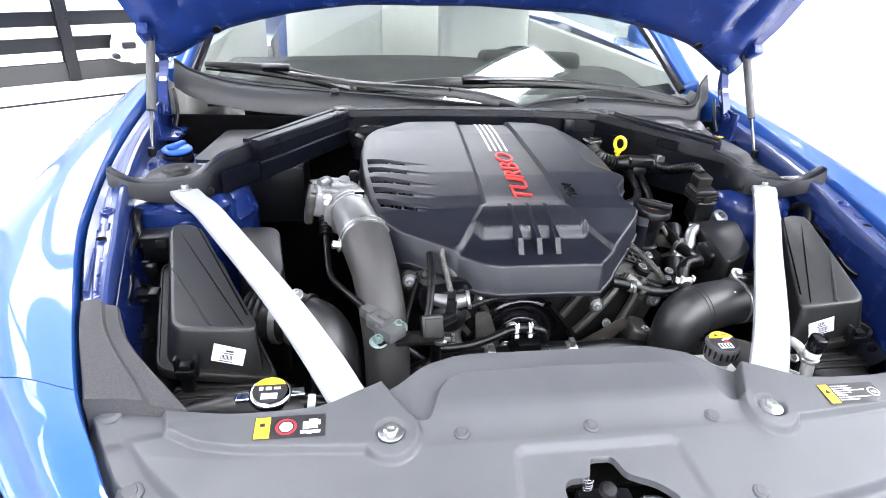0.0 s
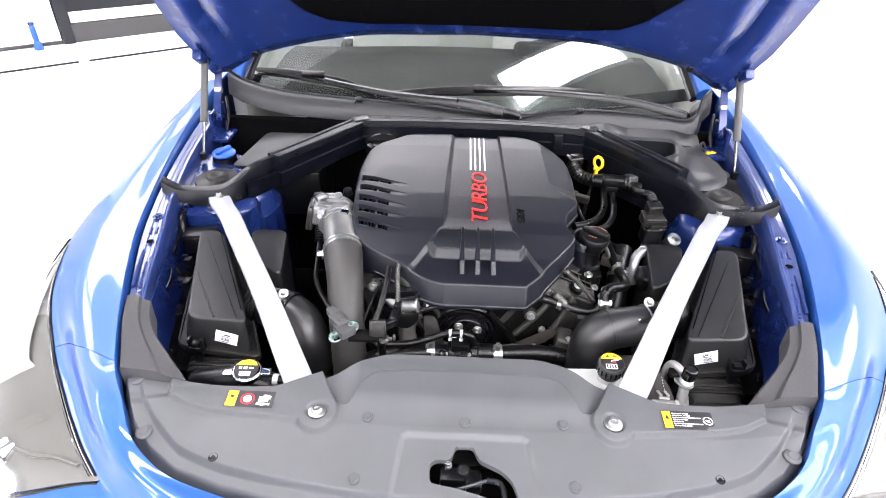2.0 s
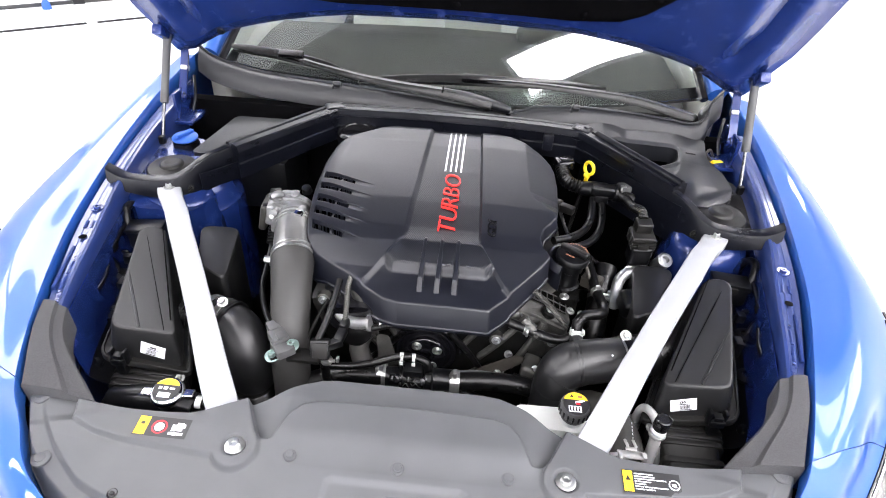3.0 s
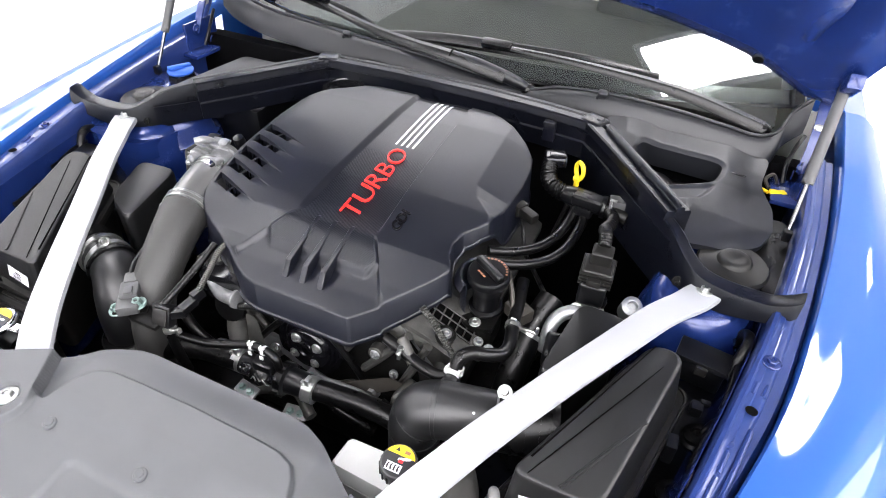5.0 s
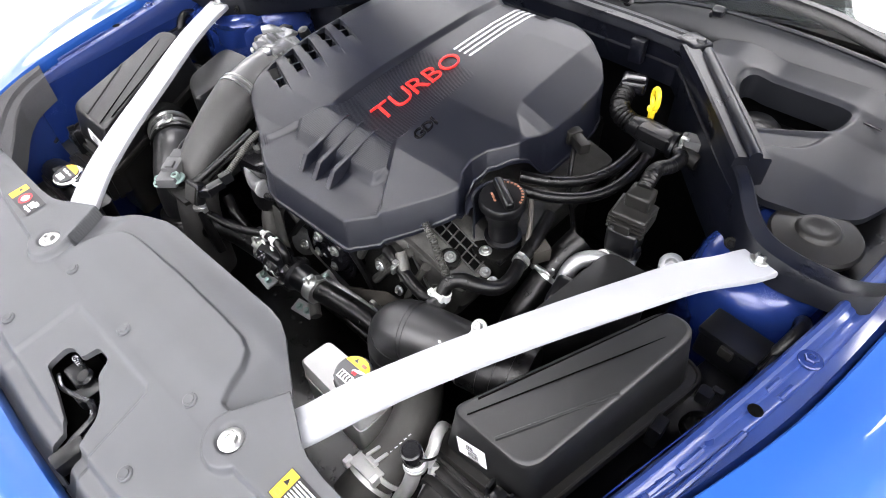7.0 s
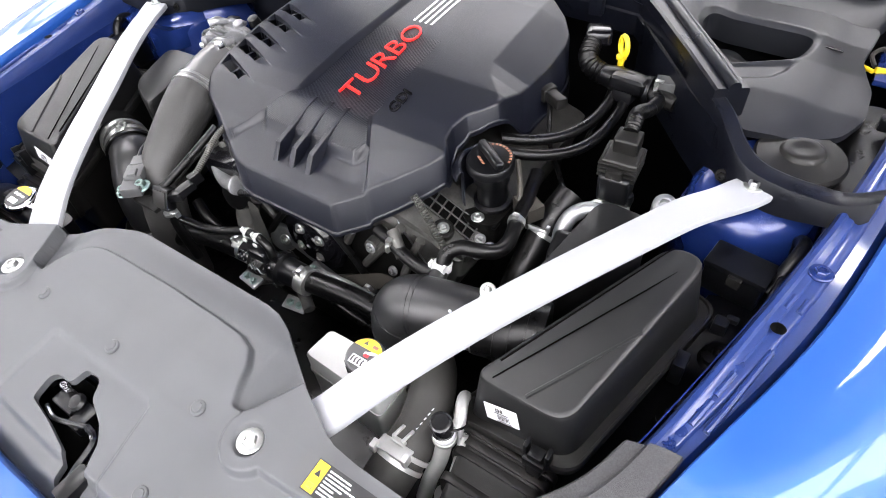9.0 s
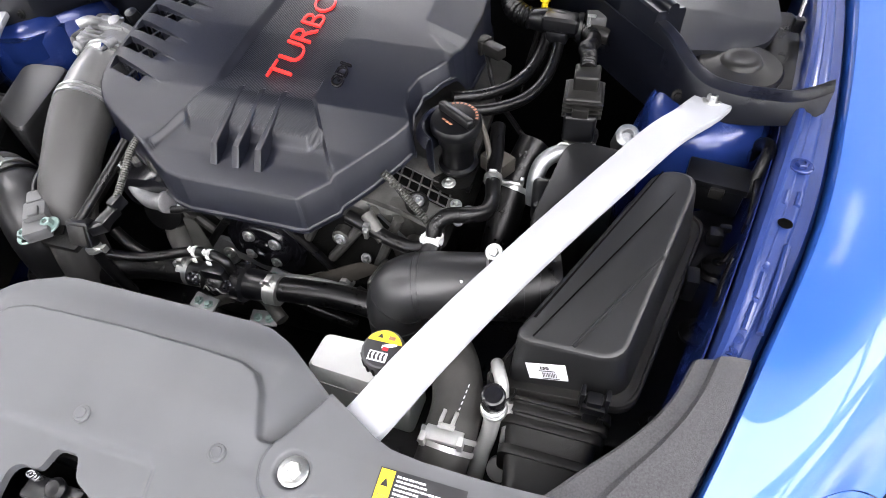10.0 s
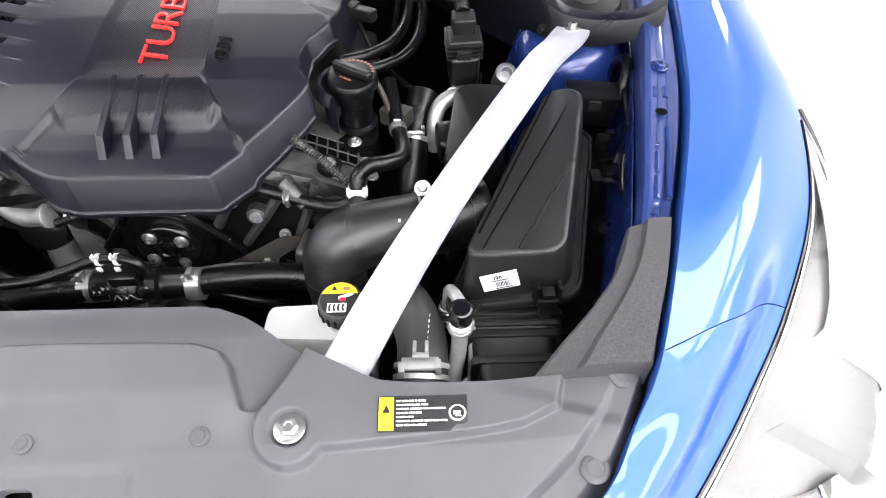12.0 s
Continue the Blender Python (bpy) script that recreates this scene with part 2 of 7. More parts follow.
def rounded(poly, rad, n=4):
    """Round the corners of a closed outline of points."""
    p = [Vector(q) for q in poly]
    out = []
    for i, b in enumerate(p):
        a, c = p[i - 1], p[(i + 1) % len(p)]
        r = rad[i] if isinstance(rad, (list, tuple)) else rad
        u, w = a - b, c - b
        s, e = b + u.normalized() * min(r, u.length * 0.48), b + w.normalized() * min(r, w.length * 0.48)
        for k in range(n + 1):
            t = k / n
            out.append((1 - t) ** 2 * s + 2 * t * (1 - t) * b + t * t * e)
    return out


def slab(poly, thick, bevel=0.0):
    """A flat or bent plate below an outline."""
    top = [Vector(q) for q in poly]
    bm = rings_mesh([[p - Vector((0, 0, thick)) for p in top], top])
    if bevel:
        edges = [e for e in bm.edges if len(e.link_faces) == 2 and e.calc_face_angle(0) > 0.8]
        bmesh.ops.bevel(bm, geom=edges, offset=bevel, segments=2, affect="EDGES")
    return bm


def sheet(rows, closed=False, thick=0.0, flip=False):
    """A skin over rows of points, with a thickness."""
    bm = rings_mesh(rows, closed=closed, cap=(False, False))
    if thick:
        bmesh.ops.recalc_face_normals(bm, faces=bm.faces[:])
        bmesh.ops.solidify(bm, geom=bm.faces[:], thickness=thick if not flip else -thick)
    return bm


def inside(x, y, poly):
    hit = False
    for (x1, y1), (x2, y2) in zip(poly, poly[1:] + poly[:1]):
        if (y1 > y) != (y2 > y) and x < (x2 - x1) * (y - y1) / (y2 - y1) + x1:
            hit = not hit
    return hit


def away(x, y, poly):
    """Distance from an outline, negative inside."""
    best = 9.0
    for (x1, y1), (x2, y2) in zip(poly, poly[1:] + poly[:1]):
        dx, dy = x2 - x1, y2 - y1
        t = min(max(((x - x1) * dx + (y - y1) * dy) / (dx * dx + dy * dy + 1e-12), 0), 1)
        best = min(best, math.hypot(x - x1 - t * dx, y - y1 - t * dy))
    return -best if inside(x, y, poly) else best


def nearest(x, y, poly):
    """The closest point of an outline, and how far it is."""
    best = (9.0, x, y)
    for (x1, y1), (x2, y2) in zip(poly, poly[1:] + poly[:1]):
        dx, dy = x2 - x1, y2 - y1
        t = min(max(((x - x1) * dx + (y - y1) * dy) / (dx * dx + dy * dy + 1e-12), 0), 1)
        best = min(best, (math.hypot(x - x1 - t * dx, y - y1 - t * dy), x1 + t * dx, y1 + t * dy))
    return best


def soften(poly, rad, n=4):
    return [(p.x, p.y) for p in rounded([(q[0], q[1], 0) for q in poly], rad, n)]


def interp(x, pts):
    if x <= pts[0][0]:
        return pts[0][1]
    for (a, u), (b, w) in zip(pts, pts[1:]):
        if x <= b:
            return u + (w - u) * (x - a) / (b - a)
    return pts[-1][1]


def hex_bolt(at, axis=(0, 0, 1), r=0.009, h=0.009, washer=1.7):
    m = axis_matrix(at, axis)
    wash = lathe([(r * washer, 0), (r * washer, 0.002), (r * washer * 0.92, 0.003), (r * 0.9, 0.003)], at, axis, 20)
    rings = [[m @ Vector((q * math.cos(math.pi / 3 * k), q * math.sin(math.pi / 3 * k), z)) for k in range(6)]
             for q, z in ((r, 0.002), (r, h * 0.85), (r * 0.85, h), (r * 0.5, h), (r * 0.45, h * 0.7))]
    return join(wash, rings_mesh(rings))


def words(text, size, m, depth=0.002, slim=0.0):
    """The built-in font's letters as one mesh for each letter, set along x from the origin of m; returns bmeshes."""
    out, x = [], 0.0
    for ch in text:
        cu = bpy.data.curves.new("letter", "FONT")
        cu.body, cu.size, cu.extrude, cu.bevel_depth, cu.resolution_u = ch, size, depth, 0.0004, 3
        cu.offset = slim
        ob = bpy.data.objects.new("letter", cu)
        me = ob.to_mesh()
        bm = bmesh.new()
        bm.from_mesh(me)
        ob.to_mesh_clear()
        xs = [v.co.x for v in bm.verts]
        lo, hi = min(xs), max(xs)
        for v in bm.verts:
            v.co.x += x - lo
        bm.transform(m)
        out.append(bm)
        x += hi - lo + size * 0.09
        bpy.data.objects.remove(ob)
        bpy.data.curves.remove(cu)
    return out, x


# ---- the hall ----
# The hall stands askew to the car: u runs along the slatted wall, w away from it.
HU, HW = Vector((0.78, 0.626, 0)), Vector((0.626, -0.78, 0))
U0, U1, W0, W1, CEIL = -9.0, 9.5, -7.08, 7.0, 3.6


def hall(u, w, z):
    return HU * u + HW * w + Vector((0, 0, z))


def hall_box(u0, u1, w0, w1, z0, z1):
    a = [hall(u, w, z0) for u, w in ((u0, w0), (u1, w0), (u1, w1), (u0, w1))]
    b = [hall(u, w, z1) for u, w in ((u0, w0), (u1, w0), (u1, w1), (u0, w1))]
    return rings_mesh([a, b])


single("floor", hall_box(U0, U1, W0, W1, FLOOR - 0.1, FLOOR), FLOOR_M, "glossy white hall floor", "floor", kind="structure")
single("ceiling", hall_box(U0 - 0.2, U1 + 0.2, W0 - 0.2, W1 + 0.2, CEIL, CEIL + 0.1), CEIL_M, "plain white hall ceiling", "ceiling", kind="structure")
for nm, b in (("wall_back", (U0, U1, W0 - 0.2, W0)), ("wall_front", (U0, U1, W1, W1 + 0.2)),
              ("wall_west", (U0 - 0.2, U0, W0 - 0.2, W1 + 0.2)), ("wall_east", (U1, U1 + 0.2, W0 - 0.2, W1 + 0.2))):
    single(nm, hall_box(*b, FLOOR - 0.1, CEIL), WALL_M, "plain white painted hall wall", "wall", kind="structure")
# Added grey field, out of view, that dims what windscreen and engine bay reflect.
CEIL_DARKENER = mat("added_ceiling_grey", (0.20, 0.20, 0.19), 0.7, 0, 0.1, 0.8, grain=20)
single("ceiling_darkener", hall_box(U0, U1, -2.6, 0.4, CEIL - 0.010, CEIL - 0.003), CEIL_DARKENER, "unseen grey ceiling field added to darken the windscreen reflection", "ceiling", kind="structure")
for u in (-6.9, -3.9, -0.9, 2.1, 5.1):
    for w in (-4.6, -1.2, 2.2, 5.4):
        lamp = thing("ceiling_light", hall(u, w, CEIL), "narrow white ceiling light strip in a slim frame" if w == -1.2 else "large white ceiling light panel in a slim frame", "ceiling light", "hall ceiling lights")
        narrow = w == -1.2
        a, b = (0.62, 0.18) if narrow else (1.34, 1.00)
        part("diffuser", hall_box(u - a, u + a, w - b, w + b, CEIL - 0.035, CEIL - 0.012), STRIP_GLOW if narrow else GLOW, lamp)
        fr = join(*[hall_box(u + x0, u + x1, w + y0, w + y1, CEIL - 0.045, CEIL - 0.004) for x0, x1, y0, y1 in
                    ((-a - .04, -a, -b - .04, b + .04), (a, a + .04, -b - .04, b + .04), (-a, a, -b - .04, -b), (-a, a, b, b + .04))])
        part("frame", fr, WALL_M, lamp)

# the slatted dark wall with its white kerb
rack = thing("slatted_wall", hall(-2.0, W0 + 0.1, FLOOR), "dark grey slatted wall with white boards and grey posts", "wall panelling", kind="structure")
part("kerb", hall_box(-6.5, 4.0, W0 + 0.002, W0 + 0.35, FLOOR, FLOOR + 0.145), WALL_M, rack, "white painted kerb")
part("kerb_joint", hall_box(-6.5, 0.16, W0 + 0.345, W0 + 0.362, FLOOR + 0.001, FLOOR + 0.018), DARK_WALL, rack)
part("kerb_joint", hall_box(0.26, 4.0, W0 + 0.345, W0 + 0.362, FLOOR + 0.001, FLOOR + 0.018), DARK_WALL, rack)
part("base_board", hall_box(-6.5, 4.0, W0 + 0.002, W0 + 0.09, FLOOR + 0.147, FLOOR + 0.335), MID_WALL, rack, "grey base board")
part("backing", hall_box(-6.5, 4.0, W0 + 0.002, W0 + 0.05, FLOOR + 0.337, 3.2), DARK_WALL, rack)
for u in (-3.2, -1.25, 0.16, 1.40, 2.7, 3.9):
    part("post", hall_box(u - 0.055, u + 0.055, W0 + 0.052, W0 + 0.14, FLOOR + 0.15, 3.2), DARK_WALL, rack)
for i in range(12):
    z = FLOOR + 0.345 + i * 0.25
    for u0, u1 in ((-6.3, -3.27), (-3.14, -1.32), (0.23, 1.33), (1.47, 2.63), (2.77, 3.83)):
        part("board", hall_box(u0, u1, W0 + 0.052, W0 + 0.085, z, z + 0.105), WALL_M, rack, "white board")
board = thing("white_board", hall(-0.6, W0 + 0.1, FLOOR + 0.17), "large white panel on the slatted wall", "panel")
part("panel", hall_box(-1.18, 0.09, W0 + 0.055, W0 + 0.12, FLOOR + 0.19, 3.1), WALL_M, board)
spray = thing("hanging_brush", hall(-0.15, W0 + 0.2, FLOOR + 0.08), "pale blue hanging brush with a dark blue collar", "brush")
sp = lambda z: hall(-0.14, W0 + 0.2, FLOOR + z)
part("head", lathe([(0.0, 0), (0.04, 0.006), (0.045, 0.06), (0.038, 0.12), (0.022, 0.15)], sp(0.08)), BLUE_CAP, spray)
part("grip", lathe([(0.022, 0), (0.026, 0.03), (0.028, 0.13), (0.018, 0.16)], sp(0.23)), BLUE_CAP, spray)
part("collar", lathe([(0.028, 0), (0.030, 0.025), (0.018, 0.03)], sp(0.39)), INNER_PAINT, spray)
part("cord", tube([sp(0.41), sp(0.8), sp(1.4)], 0.006, 8), WALL_M, spray)
# Small stand-in for a white car of unknown distance; its bracket is added.
car_stand_in = thing("white_car_stand_in", hall(2.35, W0 + 0.2, FLOOR + 0.47), "small stand-in for a white car, set on an added bracket at the slatted wall", "model car")
STAND_IN = lambda v, a, b: hall(1.78 + v * 1.5, W0 + .30 + a * 1.4, FLOOR + .36 + b * 1.7)
rows = []
for v, h, zt in ((0.0, .10, .10), (.05, .16, .17), (.2, .19, .20), (.45, .20, .24), (.6, .20, .36), (.9, .19, .40)):
    rows.append([STAND_IN(v, a * h * .8, b) for a, b in ((-1, 0), (-1, zt * .6), (-.8, zt), (.8, zt), (1, zt * .6), (1, 0))])
part("body", rings_mesh(rows), WALL_M, car_stand_in)
part("lamp", rbox(STAND_IN(.06, .13, .10), (.14, .05, .07), .02, (0, 0, 38)), DARK_WALL, car_stand_in)
part("grille", rbox(STAND_IN(.01, .05, .03), (.12, .10, .05), .015, (0, 0, 38)), DARK_WALL, car_stand_in)
part("bracket", hall_box(1.9, 3.0, W0 + .088, W0 + .45, FLOOR + .335, FLOOR + .358), WALL_M, car_stand_in)

# ---- the car: body, hood, glass, lamps ----
CAR = thing("car", (0, 0.6, FLOOR), "blue metallic sedan with its hood raised, parked on the white floor", "car")
EDGE = [(0, -.205, .787), (.2, -.20, .79), (.37, -.18, .799), (.457, -.164, .804), (.553, -.137, .815), (.613, -.102, .83), (.652, -.066, .848),
        (.68, -.018, .872), (.715, .046, .918), (.775, .217, .955), (.847, .433, .968), (.885, .62, .985), (.918, .85, 1.01), (.94, 1.1, 1.035), (.952, 1.4, 1.06)]
BROW = [(0, -.30, .762), (.21, -.295, .762), (.42, -.265, .766), (.545, -.226, .768), (.665, -.152, .773), (.742, -.084, .781), (.798, -.022, .792),
        (.850, .044, .812), (.921, .146, .849), (.985, .28, .905), (1.03, .46, .938), (1.043, .64, .955), (1.05, .86, .97), (1.05, 1.1, .985), (1.05, 1.4, 1.0)]
SKIRT = [(0, -.36, .60), (.22, -.35, .60), (.45, -.32, .60), (.60, -.28, .60), (.74, -.215, .60), (.84, -.14, .60), (.90, -.07, .60),
         (.95, .0, .60), (1.0, .10, .60), (1.045, .24, .60), (1.06, .45, .60), (1.065, .64, .60), (1.065, .86, .60), (1.065, 1.1, .60), (1.065, 1.4, .60)]
EDGE_C, BROW_C, SKIRT_C = curve(EDGE, 6), curve(BROW, 6), curve(SKIRT, 6)
SPLIT = 8 * 6


def body_row(i, s=1, n=50):
    """One cross line of the body skin, from inside the gap over the shoulder and down."""
    e, b, k = EDGE_C[i], BROW_C[i], SKIRT_C[i]
    mid = (e + b) / 2 + Vector((0, 0, 0.022))
    swell = Vector((0.85, -0.5, 0)) * interp(i, [(14, 0), (24, .03), (30, .10), (36, .145), (42, .165), (48, .155), (53, .11), (57, .06), (61, .02), (66, 0)])
    k = k - Vector((0.85, -0.5, 0)) * 0.11 * interp(i, [(24, 0), (34, 1), (54, 1), (62, 0)])
    line = [e + (e - b).normalized() * 0.004 + Vector((0, 0, -0.05)), e + (e - b).normalized() * 0.004 + Vector((0, 0, -0.012)),
            e + (e - b).normalized() * 0.002 + Vector((0, 0, -0.003))]
    c = curve([e, mid, b, b.lerp(k, 0.25) + Vector((0.018, -0.008, 0.01)) + swell, b.lerp(k, 0.6) + Vector((0.012, 0, 0)) + swell * 0.9, k + swell * 0.5], n // 5)
    low = Vector((k.x * 0.98, k.y + 0.02, 0.25))
    return [Vector((p.x * s, p.y, p.z)) for p in line + c + [low]]


def skin(lo, hi, s, drop=None, keep=None, gap=0.0):
    rows = [lamp_row(i, s) for i in range(lo, hi + 1)]
    if gap:
        rows[0] = [p.lerp(q, gap) for p, q in zip(rows[0], rows[1])]
    bm = bmesh.new()
    vs = [[bm.verts.new(p) for p in r] for r in rows]
    for i in range(len(vs) - 1):
        for j in range(len(rows[0]) - 1):
            lamp = drop and drop(lo + i + 0.5, j + 0.5)
            if (keep and not lamp) or (not keep and lamp):
                continue
            bm.faces.new((vs[i][j], vs[i + 1][j], vs[i + 1][j + 1], vs[i][j + 1]))
    for v in [v for v in bm.verts if not v.link_faces]:
        bm.verts.remove(v)
    return bm


BROW_J = 3 + 2 * 10
LAMP_DEPTH = [(26, 0.8), (29, 8), (34, 19), (42, 27), (50, 28.5), (56, 20), (59, 6), (60, 0.8)]
LAMP_N = 15


def in_lamp(i, j):
    """True where the headlight takes the place of the painted skin."""
    return 26 < i < 60 and BROW_J < j < BROW_J + LAMP_N


def lamp_row(i, s=1):
    """A cross line of the body with the lens' two edges always at the same two steps."""
    r, d = body_row(i, s), interp(i, LAMP_DEPTH)
    last = len(r) - 1

    def at(f):
        k = min(int(f), last - 1)
        return r[k].lerp(r[k + 1], f - k)

    out = r[:BROW_J] + [at(BROW_J + d * k / LAMP_N) for k in range(LAMP_N + 1)]
    rest = last - BROW_J - LAMP_N
    return out + [at(lerp(BROW_J + d, last, k / rest)) for k in range(1, rest + 1)]


def shell(bm, t=0.0035):
    bmesh.ops.recalc_face_normals(bm, faces=bm.faces[:])
    bmesh.ops.solidify(bm, geom=bm.faces[:], thickness=t)
    return bm


part("front_bumper", shell(join(skin(0, SPLIT, 1, in_lamp), skin(0, SPLIT, -1, in_lamp))), PAINT, CAR, "blue painted bumper skin")
LAST = len(EDGE_C) - 1
for s in (1, -1):
    part("fender", shell(skin(SPLIT, LAST, s, in_lamp, None, 0.07)), PAINT, CAR, "blue painted front fender")
    # the lamp behind the clear lens
    unit = part("headlight", shell(skin(26, 60, s, in_lamp, True), 0.002), LENS, CAR, "clear headlight with chrome reflectors")
    unit.visible_shadow = False
    centre = Vector((0.72 * s, 0.42, 0.74))

    def deep(i, k, f=1.0):
        """A point in the lamp: step k across, f of the way from the lens down to the floor."""
        q = lamp_row(i, s)[BROW_J + k]
        depth = 0.030 * math.sin(math.pi * lerp(0.06, 0.95, k / LAMP_N)) ** 0.7 * min(1, (i - 25) / 6, (60.6 - i) / 5)
        return q + (centre - q).normalized() * (0.003 + depth * f)

    def rim_line(off, down, lo=27, hi=60):
        pts = []
        for i in range(lo, hi):
            r = body_row(i, s)
            e = r[BROW_J]
            pts.append(e + (r[BROW_J + 2] - e).normalized() * off * min(1, (60 - i) / 4) + (centre - e).normalized() * down)
        return pts

    part("housing", sheet([[deep(i, k) for k in range(LAMP_N + 1)] for i in range(26, 61)]), LAMP_GREY, unit, "satin silver lamp housing")
    part("seal", tube(rim_line(0.0015, 0.0), 0.0028, 8, 2), GLOSS, unit, "gloss black lamp edge")
    part("brow_trim", tube(rim_line(0.0075, 0.005), 0.0034, 8, 2), CHROME, unit, "bright chrome trim")
    part("brow_trim", tube(rim_line(0.0125, 0.007), 0.0020, 8, 2), GLOSS, unit, "gloss black trim")
    part("brow_trim", tube(rim_line(0.0170, 0.008), 0.0030, 8, 2), CHROME, unit, "bright chrome trim")
    # a pale panel over the upper end, its slanting edge falling into the lamp
    panel = [[deep(i, k, 0.30) for k in range(2, 14)] for i in range(49, 60)]
    panel.insert(0, [deep(48, k, 0.36) for k in range(2, 14)])
    panel.insert(0, [deep(47, k, 0.92) for k in range(2, 14)])
    part("upper_panel", sheet(panel), LAMP_PALE, unit, "pale satin lamp panel")
    # projector bowls, each with a smoked dome in a bright ring
    for i, k, r in ((43, 10, 0.024), (37, 6, 0.020)):
        q = deep(i, k, 0.95)
        d = (q - centre).normalized()
        bowl = part("reflector", lathe([(r * 0.55, -0.004), (r * 0.80, 0.003), (r, 0.016), (r + 0.002, 0.018), (r + 0.004, 0.014), (r + 0.003, -0.010)], q, d), CHROME, unit, "bright reflector bowl")
        part("projector", lathe([(r * 0.58, -0.003), (r * 0.50, 0.006), (r * 0.32, 0.010), (0, 0.012)], q, d), SMOKE, bowl, "smoked projector lens")
    # slanting partition between the bowls
    foot = [deep(39, k, 0.98) for k in range(2, 14)]
    head = [deep(41, k, 0.45) for k in range(2, 14)]
    part("divider", sheet([foot, [a.lerp(b, 0.5) for a, b in zip(foot, head)], head], thick=0.002), LAMP_GREY, unit, "slanting lamp partition")
    part("light_bar", tube([deep(i, 5, 0.6) for i in range(29, 40)], 0.0045, 8, 2), LAMP_GREY, unit, "grey light guide")
    part("lower_seal", tube([lamp_row(i, s)[BROW_J + LAMP_N] for i in range(26, 61)], 0.0035, 8, 2), GLOSS, unit, "gloss black lamp edge")
    # side of the body behind the fender, pillar and wheels
    side = [[Vector((p.x * s, y, p.z)) for p in (Vector((xs * 0.95, 0, zs)), Vector((xs * 1.04, 0, zs - 0.07)), Vector((1.065, 0, 0.6)), Vector((1.03, 0, 0.2)))]
            for y, xs, zs in ((1.405, 1.0, 1.06), (2.2, 1.0, 1.10), (3.0, 0.99, 1.12), (3.8, 0.95, 1.10), (4.3, 0.8, 1.05))]
    part("side_panel", sheet(side, thick=0.004), PAINT, CAR, "blue door and rear side panels")
    part("pillar", tube([(0.90 * s, 1.42, 1.06), (0.83 * s, 1.80, 1.30), (0.72 * s, 2.25, 1.47)], 0.035, 10), PAINT, CAR, "blue windscreen pillar")
    part("pillar_trim", tube([(0.845 * s, 1.375, 1.055), (0.78 * s, 1.77, 1.285), (0.68 * s, 2.22, 1.465)], 0.014, 8), GLOSS, CAR, "black windscreen edge trim")
    glass = [[(0.94 * s, 1.75, 1.10), (0.94 * s, 3.2, 1.13)], [(0.80 * s, 2.0, 1.34), (0.78 * s, 3.0, 1.40)], [(0.70 * s, 2.25, 1.46), (0.68 * s, 2.95, 1.48)]]
    side_pane = part("side_window", sheet(glass, thick=0.003), GLASS, CAR)
    side_pane.visible_shadow = False
    part("wing_mirror", join(rbox((1.12 * s, 2.25, 1.15), (0.20, 0.10, 0.13), 0.035, (0, 0, 8 * s), 3), rbox((1.01 * s, 2.27, 1.11), (0.10, 0.05, 0.04), 0.012)), PAINT, CAR, "blue wing mirror")
    for y in (0.52, 3.62):
        wheel = part("wheel", lathe([(0.20, -0.11), (0.36, -0.12), (0.385, -0.10), (0.385, 0.10), (0.36, 0.12), (0.26, 0.115), (0.25, 0.09)], (0.93 * s, y, FLOOR + 0.388), (s, 0, 0), 36), TYRE, CAR, "black tyre")
        part("rim", lathe([(0.0, 0.05), (0.06, 0.06), (0.08, 0.03), (0.22, 0.06), (0.25, 0.10), (0.25, -0.09), (0.2, -0.1)], (0.93 * s, y, FLOOR + 0.388), (s, 0, 0), 36), ALLOY, wheel, "silver alloy rim")

rear = [[Vector((x, y + 0.10 * (1 - abs(x) / 0.8), z)) for x in np.linspace(-0.9, 0.9, 9)] for y, z in ((4.15, 1.1), (4.35, 0.95), (4.4, 0.6), (4.3, 0.2))]
part("rear_panel", sheet(rear, thick=0.004), PAINT, CAR)
roof = [[Vector((x, y, z - 0.06 * (x / 0.75) ** 2)) for x in np.linspace(-0.75, 0.75, 11)] for y, z in ((2.22, 1.505), (2.6, 1.545), (2.9, 1.545), (3.2, 1.51))]
part("roof", sheet(roof, thick=0.006), PAINT, CAR, "blue roof")
back = [[Vector((x, y, z - 0.06 * (x / 0.75) ** 2)) for x in np.linspace(-0.72, 0.72, 11)] for y, z in ((3.21, 1.505), (3.5, 1.42), (3.85, 1.28), (4.12, 1.15))]
pane = part("rear_window", sheet(back, thick=0.004), GLASS, CAR, "greenish rear window")
pane.visible_shadow = False


def screen_point(x, t):
    """A point of the windscreen: t runs from its foot (0) to the roof (1)."""
    bow = (x / 0.85) ** 2
    y = 1.315 + 0.90 * t + 0.10 * bow * (1 - 0.5 * t)
    z = 1.005 + 0.455 * t + 0.045 * math.sin(math.pi * t) * 0.6 + 0.045 * bow * (1 - t) - 0.05 * bow * t
    return Vector((x * (1 - 0.2 * t), y, z))


pane = part("windscreen", sheet([[screen_point(x, t) for x in np.linspace(-0.86, 0.86, 25)] for t in np.linspace(0, 1, 13)], thick=0.005), GLASS, CAR, "greenish laminated windscreen")
pane.visible_shadow = False
dots = [[screen_point(x, t) + Vector((0, 0.006, -0.014)) for x in np.linspace(-0.85, 0.85, 25)] for t in (0.0, 0.06)]
part("screen_border", sheet(dots, thick=0.001), GLOSS, CAR, "black windscreen border")
